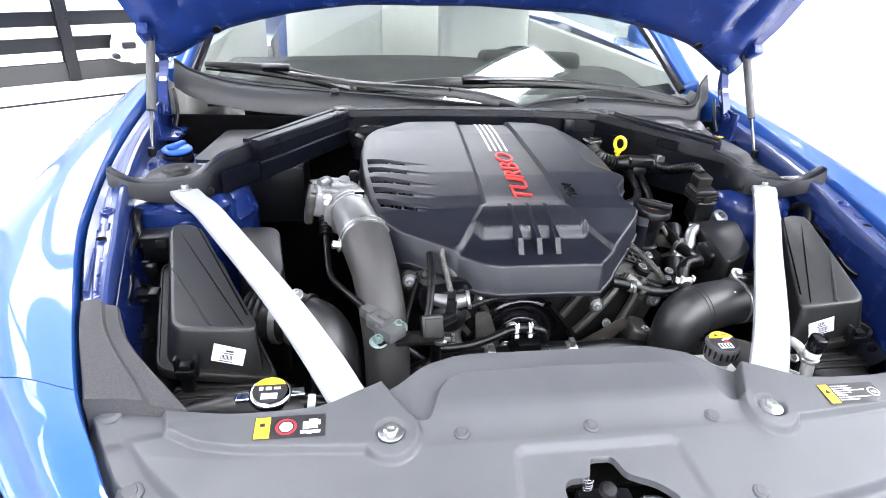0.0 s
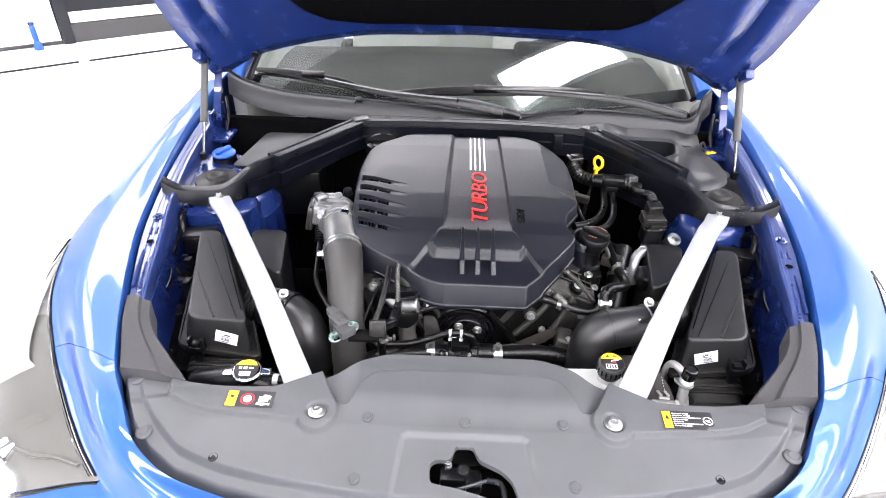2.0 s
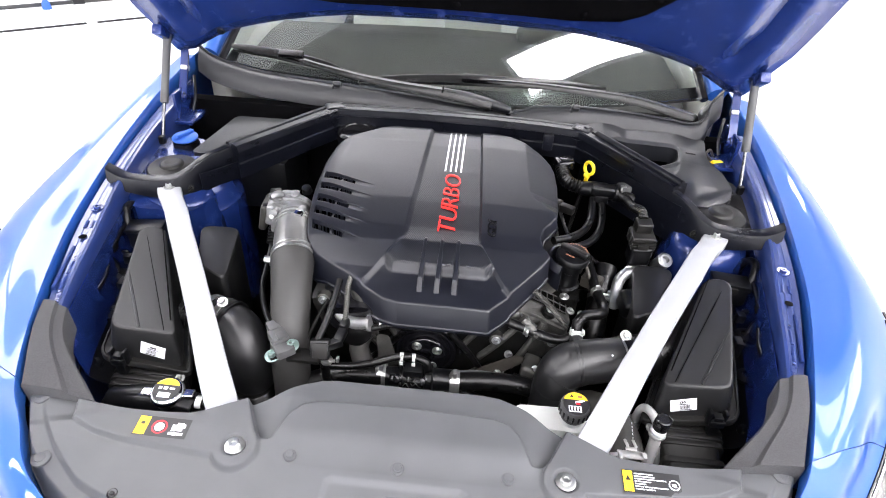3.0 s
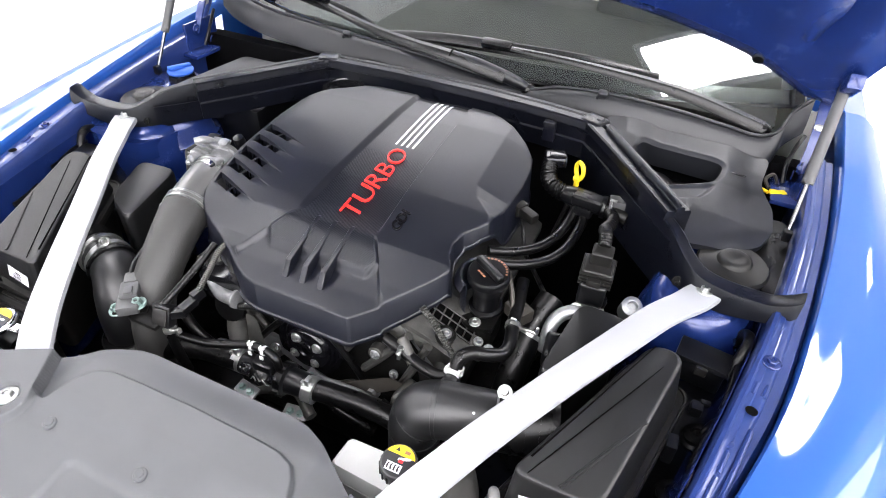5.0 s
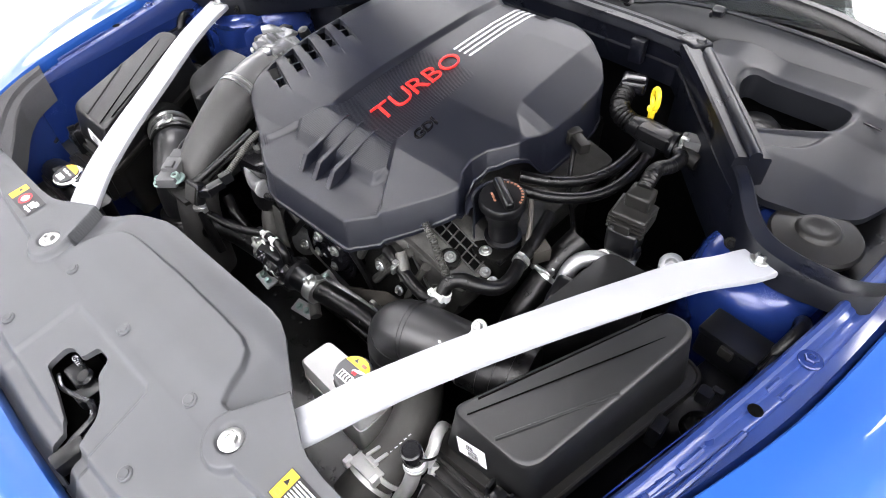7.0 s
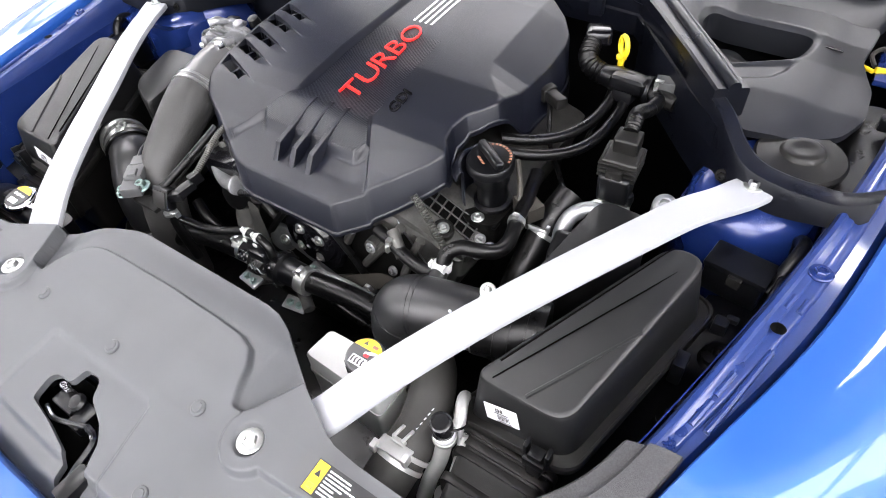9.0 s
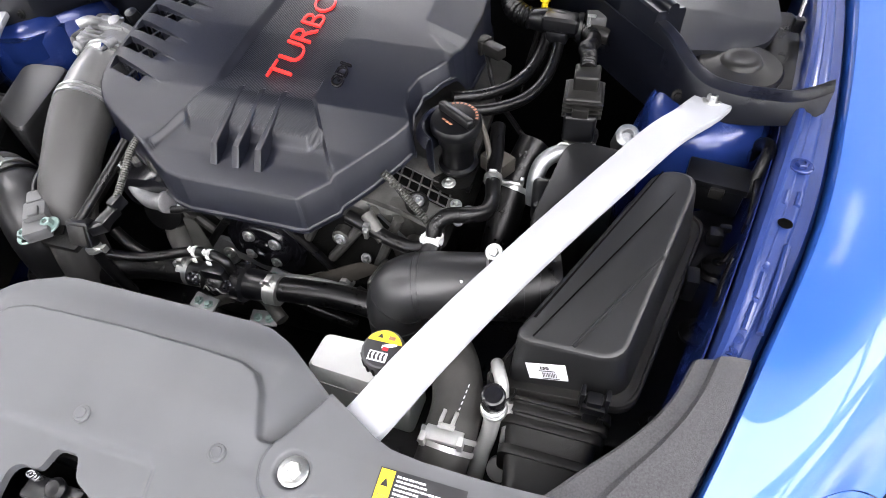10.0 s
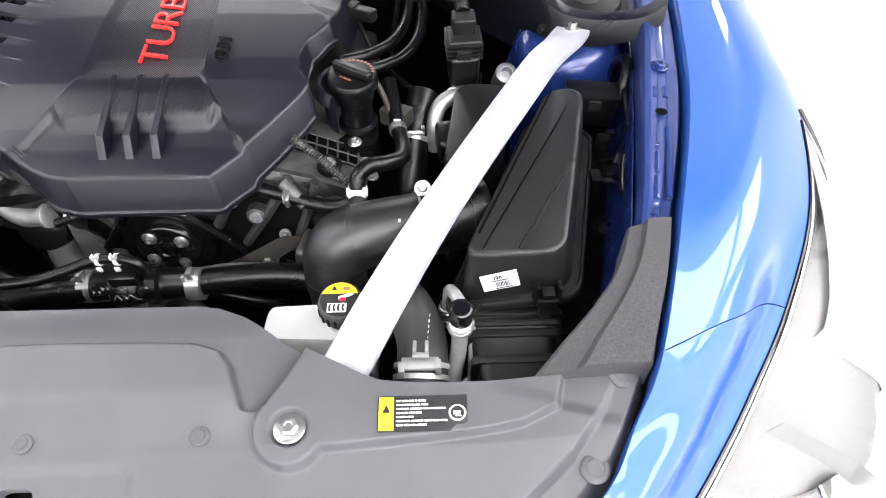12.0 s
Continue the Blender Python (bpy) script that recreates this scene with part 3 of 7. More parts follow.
dash = [[Vector((x, y + 0.05 * (x / 0.8) ** 2, z + 0.02 * math.cos(x * 3))) for x in np.linspace(-0.82, 0.82, 17)]
        for y, z in ((1.38, 0.985), (1.55, 1.03), (1.80, 1.05), (1.98, 1.04), (2.05, 0.98), (2.08, 0.80), (2.02, 0.4))]
part("dashboard", sheet(dash, thick=0.01), DASH, CAR, "dark grey dashboard top")
part("binnacle", rbox((0.42, 1.93, 1.05), (0.42, 0.20, 0.10), 0.04, (-8, 0, 0), 3), DASH, CAR)
wheel_ring = tube([Vector((0.42, 2.16, 0.90)) + Matrix.Rotation(radians(-62), 3, "X") @ Vector((0.21 * math.cos(a), 0.21 * math.sin(a), 0)) for a in np.linspace(0, 2 * math.pi, 33)], 0.017, 10, raw=True)
steer = part("steering_wheel", wheel_ring, PLASTIC, CAR, "black steering wheel")
part("hub", rbox((0.42, 2.15, 0.90), (0.15, 0.04, 0.13), 0.03, (28, 0, 0), 3), PLASTIC, steer)
for x in (-0.42, 0.42):
    seat = part("seat", rbox((x, 2.85, 0.95), (0.52, 0.16, 0.75), 0.07, (-14, 0, 0), 4), LEATHER, CAR, "pale grey leather front seat")
    part("cushion", rbox((x, 2.55, 0.58), (0.52, 0.55, 0.16), 0.06, (4, 0, 0), 3), LEATHER, seat)
    part("headrest", rbox((x, 2.90, 1.40), (0.28, 0.10, 0.19), 0.045, (-10, 0, 0), 4), LEATHER, seat)
part("rear_seat", rbox((0, 3.55, 0.9), (1.5, 0.2, 0.75), 0.07, (-18, 0, 0), 3), LEATHER, CAR)
part("cabin_floor", rbox((0, 2.8, 0.25), (1.9, 2.9, 0.06), 0.01), DASH, CAR)
part("inner_mirror", rbox((0.0, 2.12, 1.39), (0.24, 0.04, 0.07), 0.02), PLASTIC, CAR)
for s in (1, -1):
    part("door_trim", rbox((0.93 * s, 2.6, 0.75), (0.06, 2.2, 0.66), 0.02), LEATHER, CAR)

# the raised hood: its plane leans back, s runs up along it
HOOD_DIR, HOOD_NORMAL = Vector((0, -0.556, 0.831)), Vector((0, 0.831, 0.556))


def hood_point(x, s, out=0.0):
    crown = -0.045 * (x / 0.9) ** 2 + 0.035
    return Vector((x, 1.12, 1.262)) + HOOD_DIR * s + HOOD_NORMAL * (out + crown * (1 if s > -0.2 else 1))


REAR = [(0, .085), (.15, .080), (.31, .078), (.40, .066), (.5, .048), (.6, .022), (.67, .0), (.72, -.028), (.78, -.066), (.83, -.10), (.865, -.118)]
SIDE = [(-.118, .868), (-.09, .885), (0, .898), (.1, .908), (.2, .917), (.35, .925), (.55, .90), (.75, .855), (.95, .78), (1.1, .70)]


def hood_rows(out, inset=0.0, ny=48, nx=61):
    rows = []
    for k in range(ny + 1):
        v = k / ny
        row = []
        for i in range(nx):
            a = -1 + 2 * i / (nx - 1)
            # columns run from the rear edge to the front edge
            xr = a * 0.865
            s0 = interp(abs(xr), REAR)
            s1 = 1.12 - 0.22 * abs(a) ** 3
            s = lerp(s0, s1, v)
            x = a * (interp(s, SIDE) if s > -0.118 else 0.868)
            x = lerp(xr, x, min(1.0, v * 5))
            row.append(hood_point(x, s, out(x, s) if callable(out) else out))
        rows.append(row)
    return rows


def inner_relief(x, s):
    """The pressed inner panel: a raised frame, a groove beside it and a sunk middle."""
    ax = abs(x)
    edge = interp(s, SIDE) - ax
    d = -0.028
    d -= 0.016 * smoothstep(0.035, 0.06, edge)
    d += 0.020 * math.exp(-((edge - 0.13) / 0.018) ** 2) * smoothstep(-0.02, 0.1, s)
    d -= 0.012 * math.exp(-((edge - 0.20) / 0.04) ** 2) * smoothstep(0.0, 0.2, s)
    d += 0.014 * smoothstep(0.03, 0.005, s - interp(ax, REAR))
    return d


hood = part("hood", sheet(hood_rows(0.0), thick=0.003), PAINT, CAR, "raised blue hood panel")
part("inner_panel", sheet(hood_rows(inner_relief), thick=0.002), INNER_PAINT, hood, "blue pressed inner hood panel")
rows = []
for k in range(31):
    s = 0.158 + (1.02 - 0.158) * (k / 30) ** 1.3
    half = interp(s, [(.158, .34), (.166, .42), (.195, .48), (.25, .53), (.30, .575), (.37, .62), (.5, .65), (.8, .64), (1.02, .60)])
    rows.append([hood_point(half * a, s, -0.052 - 0.006 * (1 - abs(a) ** 8)) for a in np.linspace(-1, 1, 25)])
part("liner", sheet(rows, thick=0.008), FABRIC, hood, "black felt hood liner")
for x, s in ((-.33, .182), (0, .178), (.33, .182), (.50, .255), (-.50, .255), (-.58, .45), (.58, .45), (0, .4), (-.3, .6), (.3, .6)):
    part("liner_clip", lathe([(0, 0.003), (0.008, 0.002), (0.011, 0.0), (0.011, -0.004)], hood_point(x, s, -0.067), -HOOD_NORMAL, 18), FABRIC, hood)
for s in (1, -1):
    part("plug", lathe([(0, 0.002), (0.011, 0.002), (0.013, -0.003)], hood_point(0.69 * s, 0.01, -0.047), -HOOD_NORMAL, 16), RUBBER, hood, "black rubber plug")
    part("strut_bracket", rbox(hood_point(0.866 * s, 0.0, -0.045), (0.03, 0.07, 0.03), 0.006, (-34, 0, 0)), INNER_PAINT, hood)
    # hinge
    hinge = part("hood_hinge", sheet([[Vector(((x + dx) * s, y, z)) for dx in (-.012, -.010, .010, .012)] for x, y, z in ((.862, 1.105, 1.015), (.866, 1.135, 1.06), (.866, 1.165, 1.105), (.860, 1.175, 1.15), (.852, 1.160, 1.19), (.845, 1.130, 1.215))], thick=0.006), INNER_PAINT, CAR, "blue steel hood hinge")
    part("hinge_arm", tube([(.876 * s, 1.13, 1.00), (.880 * s, 1.17, 1.05), (.878 * s, 1.205, 1.10), (.868 * s, 1.20, 1.16)], 0.008, 8), INNER_PAINT, hinge)
    part("hinge_base", join(rbox((0.872 * s, 1.13, 1.0), (0.010, 0.13, 0.10), 0.004), rbox((0.845 * s, 1.12, 0.965), (0.06, 0.16, 0.012), 0.004)), INNER_PAINT, hinge)
    part("hinge_pivot", lathe([(.012, -.010), (.012, .008), (.008, .012), (0, .012)], (.866 * s, 1.165, 1.10), (-s, 0, 0), 18), STEEL, hinge)
    part("hinge_cable", tube([(.835 * s, 1.10, .985), (.83 * s, 1.12, 1.02), (.838 * s, 1.15, 1.05), (.85 * s, 1.18, 1.07)], .005, 8), RUBBER, hinge)
    for y, z in ((1.10, 1.03), (1.16, 0.98)):
        part("hinge_bolt", hex_bolt((0.857 * s, y, z), (-s, 0, 0), 0.009), INNER_PAINT, hinge)

for s in (1, -1):
    strut = thing("gas_strut", (0.84 * s, 0.88, 0.975), "grey gas strut with a thin polished rod holding up the hood", "gas strut", "hood gas struts")
    a, b = Vector((0.862 * s, 1.10, 1.235)), Vector((0.850 * s, 0.915, 0.968))
    j = a.lerp(b, 0.66)
    part("cylinder", tube([a, a.lerp(b, 0.3), j], 0.0115, 14, 1), GREY_PL, strut, "satin grey cylinder")
    part("rod", tube([j, b.lerp(j, 0.5), b], 0.0045, 10, 1), DARK_STEEL, strut, "thin polished rod")
    part("upper_socket", rbox(a + Vector((0, 0.004, 0.008)), (0.022, 0.022, 0.035), 0.006), PLASTIC, strut)
    part("lower_socket", rbox(b, (0.018, 0.018, 0.025), 0.005), PLASTIC, strut)

# ---- engine bay: shell ----
RAIL_IN = [(.655, .05, .90), (.722, .219, .940), (.775, .43, .958), (.805, .56, .972), (.825, .66, .982), (.86, .9, 1.0), (.88, 1.2, 1.02)]
RAIL_C = curve(RAIL_IN, 8)


def edge_at(y):
    pts = [p for p in EDGE_C[SPLIT - 12:]]
    for a, b in zip(pts, pts[1:]):
        if a.y <= y <= b.y:
            return a.lerp(b, (y - a.y) / (b.y - a.y))
    return pts[-1]


for s in (1, -1):
    rows = []
    for p in RAIL_C:
        e = edge_at(p.y)
        o = Vector((e.x - 0.010, p.y, p.z + 0.004))
        w = o.x - p.x
        prof = [(0.0, -0.45), (0.0, -0.03), (0.002, -0.006), (0.006, 0.0), (0.012, 0.001), (0.016, -0.003), (w * 0.40, -0.004), (w * 0.44, -0.0065), (w * 0.60, -0.0065), (w * 0.66, -0.008), (w * 0.71, -0.012), (w * 0.96, -0.013), (w + 0.004, -0.024), (w + 0.008, -0.07), (w + 0.06, -0.09)]
        rows.append([Vector(((p.x + a) * s, p.y, p.z + lerp(0, 0.004, min(a / w, 1)) + dz)) for a, dz in prof])
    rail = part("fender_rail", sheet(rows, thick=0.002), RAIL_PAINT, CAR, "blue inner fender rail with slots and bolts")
    for y in (.25, .285, .32, .36):
        x, z = interp(y, [(q.y, q.x) for q in RAIL_C]), interp(y, [(q.y, q.z) for q in RAIL_C])
        part("dimple", lathe([(0, 0.0006), (0.005, 0.0005), (0.008, 0)], ((x + 0.020) * s, y, z - 0.003), (0, 0, 1), 14), INNER_PAINT, rail)
    for y0, y1, off in ((.262, .300, .024), (.308, .346, .024), (.262, .395, .041), (.462, .486, .022), (.462, .486, .038)):
        pts = []
        for y in np.linspace(y0, y1, 7):
            pts.append(((interp(y, [(q.y, q.x) for q in RAIL_C]) + off) * s, y, interp(y, [(q.y, q.z) for q in RAIL_C]) - .0045))
        part("pressed_slot", tube(pts, .0042, 8, 2), RAIL_PAINT, rail)
    # No opening is cut: a black disc on the rail paints the hole's shade.
    part("hole_shade_disc", lathe([(0, 0.0006), (0.0092, 0.0004)], (.805 * s, .427, .9575), (0, 0, 1), 18), SHADE_BLACK, rail, "flat black disc that paints the shade of a round hole")
    part("rail_bolt", hex_bolt((.828 * s, .533, .966), (0, 0, 1), 0.009, 0.008), INNER_PAINT, rail, "blue painted bolt")
    part("rail_bolt", hex_bolt((.742 * s, .232, .935), (0, 0, 1), 0.007, 0.006), INNER_PAINT, rail, "blue painted bolt")
    # strut tower and apron
    prof = [(0.02, 0.010), (0.055, 0.010), (0.065, 0.0), (0.10, -0.004), (0.125, -0.016), (0.140, -0.04), (0.150, -0.075), (0.158, -0.085), (0.165, -0.30), (0.165, -0.45)]
    prof = [(r * (0.62 if s > 0 else 0.82), h) for r, h in prof]
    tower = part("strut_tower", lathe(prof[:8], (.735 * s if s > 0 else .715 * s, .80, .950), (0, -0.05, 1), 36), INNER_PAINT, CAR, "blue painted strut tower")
    # On the right, wall and shelf are black to paint the dark gap's shade.
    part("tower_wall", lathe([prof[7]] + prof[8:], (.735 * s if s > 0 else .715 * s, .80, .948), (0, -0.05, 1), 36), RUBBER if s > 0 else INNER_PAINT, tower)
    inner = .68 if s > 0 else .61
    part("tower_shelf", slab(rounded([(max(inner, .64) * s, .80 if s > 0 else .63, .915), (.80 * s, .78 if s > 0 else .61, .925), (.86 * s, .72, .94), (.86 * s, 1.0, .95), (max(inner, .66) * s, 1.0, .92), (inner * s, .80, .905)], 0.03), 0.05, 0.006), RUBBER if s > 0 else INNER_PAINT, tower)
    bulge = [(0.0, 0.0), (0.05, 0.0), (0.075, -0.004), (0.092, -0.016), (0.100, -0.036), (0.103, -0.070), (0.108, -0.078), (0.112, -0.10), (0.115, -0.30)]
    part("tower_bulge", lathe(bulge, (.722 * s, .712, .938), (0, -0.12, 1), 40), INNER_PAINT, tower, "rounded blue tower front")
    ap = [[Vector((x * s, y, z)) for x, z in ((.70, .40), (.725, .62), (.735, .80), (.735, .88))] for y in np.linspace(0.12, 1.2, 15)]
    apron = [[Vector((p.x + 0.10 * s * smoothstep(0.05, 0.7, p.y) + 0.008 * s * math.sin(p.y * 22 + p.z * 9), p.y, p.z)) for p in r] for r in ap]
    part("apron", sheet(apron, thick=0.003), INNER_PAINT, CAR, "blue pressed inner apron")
    shelf = []
    for y in np.linspace(.16, .74, 24):
        x = interp(y, [(q[1], q[0]) for q in RAIL_IN])
        dip = .010 * math.exp(-((y - .40) / .03) ** 2) - .012 * math.exp(-((y - .52) / .05) ** 2)
        shelf.append([Vector(((x + dx) * s, y, z + dip * f)) for dx, z, f in ((-.002, .925, 0), (-.004, .875, .3), (-.008, .835, 1), (-.016, .800, 1), (-.034, .786, 1), (-.060, .778, 1), (-.10, .760, 1), (-.115, .70, .5))])
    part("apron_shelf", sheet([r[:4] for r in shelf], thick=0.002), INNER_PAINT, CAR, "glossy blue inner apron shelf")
    # Lower shelf is black for both the apron's shade and black plastic parts.
    part("apron_dark_strip", sheet([r[3:] for r in shelf], thick=0.002), PLASTIC, CAR, "black apron strip for the shade and black parts there")
    for x, y, z, r in ((.765, .456, .812, .022), (.743, .346, .788, .022), (.700, .20, .775, .018)):
        gm = part("rubber_mount", lathe([(r * 1.2, 0), (r * 1.25, 0.006), (r, 0.010), (r, 0.018), (r * 0.6, 0.022), (r * 0.4, 0.022), (r * 0.35, 0.014)], (x * s, y, z), (-0.2 * s, 0, 1), 22), RUBBER, CAR, "black rubber mount")
        part("mount_bolt", hex_bolt((x * s, y, z + 0.014), (-0.2 * s, 0, 1), 0.006, 0.007), IRON, gm)

firewall = [[Vector((x, y, z)) for x in np.linspace(-.9, .9, 13)] for y, z in ((1.235, .985), (1.16, 1.0), (1.13, .95), (1.12, .7), (1.10, .4))]
part("firewall", sheet(firewall, thick=0.004), FABRIC, CAR, "black firewall lining")
part("under_tray", rbox((0, .45, .385), (1.6, 1.5, 0.02), 0.004), RUBBER, CAR, "black under tray")
part("radiator_core", rbox((0, .03, .60), (1.1, .06, .36), 0.006), IRON, CAR, "dark radiator core")
part("cross_member", rbox((0, .0, .735), (1.10, .10, .06), 0.012), IRON, CAR, "dark front cross member")

# ---- front panel over the radiator ----
FRONT = [(-q[0], q[1] + 0.004) for q in reversed(EDGE[1:9])] + [(q[0], q[1] + 0.004) for q in EDGE[0:9]]
BACK = [(0, .174), (.15, .174), (.18, .170), (.215, .155), (.25, .132), (.30, .100), (.34, .080), (.378, .060), (.40, .052), (.44, .048), (.60, .046), (.71, .040)]
HOLE = [(-.064, -.122), (-.066, -.088), (-.055, -.078), (-.025, -.078), (-.016, -.050), (.018, -.050), (.030, -.076), (.072, -.094), (.092, -.112), (.106, -.150), (.118, -.180), (.116, -.193), (.060, -.190), (.052, -.146), (-.01, -.131)]
HOLE = soften(HOLE, .008)
RECESS = [(-.145, -.23), (-.122, -.040), (-.112, -.034), (.114, -.034), (.125, -.040), (.146, -.23)]
PAD = [(.345, -.022), (.46, -.014), (.56, -.004), (.60, .010), (.615, .06), (.24, .20), (.262, .02), (.27, -.02)]
SUNK = soften([(-.02, .113), (.118, .1105), (.170, .108), (.200, .098), (.218, .076), (.240, .023), (.2655, .0257), (.303, .097), (.36, .21), (-.02, .21)], .005)


def panel_z(x, y):
    ax = abs(x)
    z = interp(y, [(-.26, .782), (-.19, .797), (-.125, .813), (-.06, .829), (-.02, .840), (.03, .846), (.20, .858)])
    z += 0.030 * smoothstep(0.50, 0.70, ax) * smoothstep(-.12, .04, y)
    # raised pads with the bolt eyes, and the sunk strip along the rear edge
    d = min(away(ax, y, PAD), math.hypot(ax - .298, y) - 0.042)
    sunk = smoothstep(0.0026, -0.0026, away(ax, y, SUNK))
    z += 0.0125 * smoothstep(0.0035, -0.0035, d) * (1 - sunk)
    z += 0.014 * smoothstep(-.02, .05, y) * smoothstep(.285, .225, ax)
    z -= 0.013 * sunk
    z -= 0.010 * smoothstep(.118, .174, y) * smoothstep(.30, .22, ax)
    # bolt pockets
    z -= 0.007 * smoothstep(0.023, 0.018, math.hypot(ax - .298, y))
    # sunk latch field
    z -= 0.007 * smoothstep(0.006, -0.006, away(x, y, RECESS))
    # the rim that steps down to the bumper edge
    fe = interp(x, FRONT)
    rim = smoothstep(0.052, 0.040, (y - fe) * (1 - 0.35 * smoothstep(.5, .68, ax)))
    z -= 0.016 * rim * smoothstep(.69, .60, ax)
    z -= 0.030 * smoothstep(0.025, 0.0, y - fe)
    # shallow wing-shaped step near the corners
    z += 0.006 * smoothstep(0.01, -0.01, y - .03 + 0.35 * (ax - .56)) * smoothstep(.50, .62, ax)
    return z


def front_panel():
    nx, ny = 560, 170
    bm = bmesh.new()
    cols = []
    for i in range(nx + 1):
        x = -.705 + 1.41 * i / nx
        y0, y1 = interp(x, FRONT), interp(abs(x), BACK)
        col = []
        for j in range(ny + 1):
            y = lerp(y0, y1, j / ny)
            col.append(bm.verts.new((x, y, panel_z(x, y))))
        cols.append(col)
    for a, b in zip(cols, cols[1:]):
        for j in range(ny):
            c = (a[j].co + b[j + 1].co) / 2
            if not inside(c.x, c.y, HOLE):
                bm.faces.new((a[j], b[j], b[j + 1], a[j + 1]))
    # turn the open edges down
    rim = [e for e in bm.edges if len(e.link_faces) == 1]
    for v in {v for e in rim for v in e.verts}:
        d, x, y = nearest(v.co.x, v.co.y, HOLE)
        if d < 0.006:
            v.co = Vector((x, y, panel_z(x, y)))
    ext = bmesh.ops.extrude_edge_only(bm, edges=rim)
    bmesh.ops.translate(bm, vec=(0, 0, -0.012), verts=[g for g in ext["geom"] if isinstance(g, bmesh.types.BMVert)])
    for v in [v for v in bm.verts if not v.link_faces]:
        bm.verts.remove(v)
    return bm


panel = thing("radiator_cover", (0, -.02, .83), "dark grey moulded plastic cover over the radiator", "radiator cover")
part("panel", front_panel(), PANEL, panel, sharp=75)
for x, y in ((-.298, 0), (.298, 0)):
    part("bolt", hex_bolt((x, y, panel_z(x, y) + 0.001), (0, 0, 1), 0.0105, 0.010, 1.75), STEEL, panel, "zinc flange bolt")
CLIPS = [(-.196, -.004), (0, -.007), (.197, -.004), (-.206, -.126), (.208, -.123), (.695, .043), (-.690, .043), (.636, -.050), (-.630, -.055)]
for x, y in CLIPS:
    big = 0.0115 if abs(x) < .5 else 0.0165
    x = max(min(x, .678), -.678)
    part("push_clip", lathe([(0, 0.0035), (big * 0.55, 0.0038), (big * 0.62, 0.0026), (big * 0.85, 0.0026), (big, 0.0008), (big, -0.004)], (x, y, panel_z(x, y) + 0.001), (0, -0.12, 1), 22), PANEL, panel)
for x in (-.48, .485):
    part("stud_hole", lathe([(0, 0.003), (0.003, 0.003), (0.004, 0.0), (0.006, -0.0005), (0.0085, 0.0012), (0.0095, 0)], (x, -.097, panel_z(x, -.097)), (0, -0.15, 1), 18), GLOSS, panel, "small dark screw hole")


def strip_label(name, x0, x1, y0, y1, colour, lift, parent=None, n=8):
    rows = [[(lerp(x0, x1, i / n), lerp(y0, y1, j / 3), panel_z(lerp(x0, x1, i / n), lerp(y0, y1, j / 3)) + lift) for i in range(n + 1)] for j in range(4)]
    return part(name, sheet([[Vector(p) for p in r] for r in rows]), colour, parent)


def disc_label(name, x, y, r, colour, lift, parent, inner=0.0):
    n = 24
    rows = [[Vector((x + q * math.cos(a), y + q * 0.95 * math.sin(a), panel_z(x, y) + (panel_z(x, y + 0.004) - panel_z(x, y - 0.004)) / 0.008 * q * 0.95 * math.sin(a) + lift))
             for a in (2 * math.pi * k / n for k in range(n))] for q in (max(inner, 0.0001), r)]
    return part(name, rings_mesh(rows, cap=(False, False)), colour, parent)


lab = thing("fan_warning_label", (-.438, .015, .85), "black sticker with a yellow field, red hand sign and fan symbol", "label")
strip_label("sheet", -.487, -.389, -.003, .036, LABEL_K, 0.0012, lab)
strip_label("yellow_field", -.4855, -.465, -.0015, .0345, LABEL_Y, 0.0018, lab)
disc_label("red_ring", -.443, .016, .0145, LABEL_R, 0.0018, lab, 0.0115)
disc_label("red_disc", -.443, .016, .009, LABEL_W, 0.0019, lab)
strip_label("pictogram_bar", -.423, -.396, .003, .008, LABEL_W, 0.0018, lab)
for x, y, w, h in ((-.416, .010, .008, .013), (-.406, .011, .012, .016), (-.399, .017, .006, .008), (-.411, .0015, .006, .006)):
    strip_label("pictogram_blade", x - w / 2, x + w / 2, y, y + h, LABEL_W, 0.0019, lab)
strip_label("warning_sign", -.479, -.472, .018, .024, LABEL_K, 0.0023, lab)
lab = thing("service_warning_label", (.447, .015, .85), "black sticker with an orange field and rows of small print", "label")
strip_label("sheet", .397, .499, -.010, .031, LABEL_K, 0.0012, lab)
strip_label("orange_field", .3985, .4155, -.0085, .0295, LABEL_Y, 0.0018, lab)
part("warning_sign", slab([Vector((x, y, panel_z(x, y) + 0.0024)) for x, y in ((.4025, .0115), (.4115, .0115), (.407, .0205))], .0004), LABEL_K, lab)
strip_label("book_sign", .4025, .4115, -.0045, .0025, COPPER, 0.0023, lab, 2)
strip_label("book_page", .4034, .4106, -.0035, .0018, LABEL_Y, 0.0027, lab, 2)
for i, runs in enumerate(((6, 7, 7, 3, 10), (9, 13, 6, 9), (4, 11, 15, 8, 9, 10), (5, 9, 8, 7), (22,), (13, 3, 16, 10, 8, 9), (9, 8, 6, 12))):
    x = .4185
    for w in runs:
        strip_label("print_line", x, x + w * .00088, .0238 - i * .0046, .0260 - i * .0046, LABEL_W, 0.0018, lab, 2)
        x += w * .00088 + .0011
disc_label("white_disc", .4875, .010, .0100, LABEL_W, 0.0019, lab)
disc_label("dark_sign", .4875, .010, .0078, LABEL_K, 0.0023, lab)
strip_label("print_sign", .483, .491, .0075, .0118, LABEL_W, 0.0027, lab, 2)
strip_label("print_sign", .4855, .4925, .0055, .0066, LABEL_W, 0.0027, lab, 2)

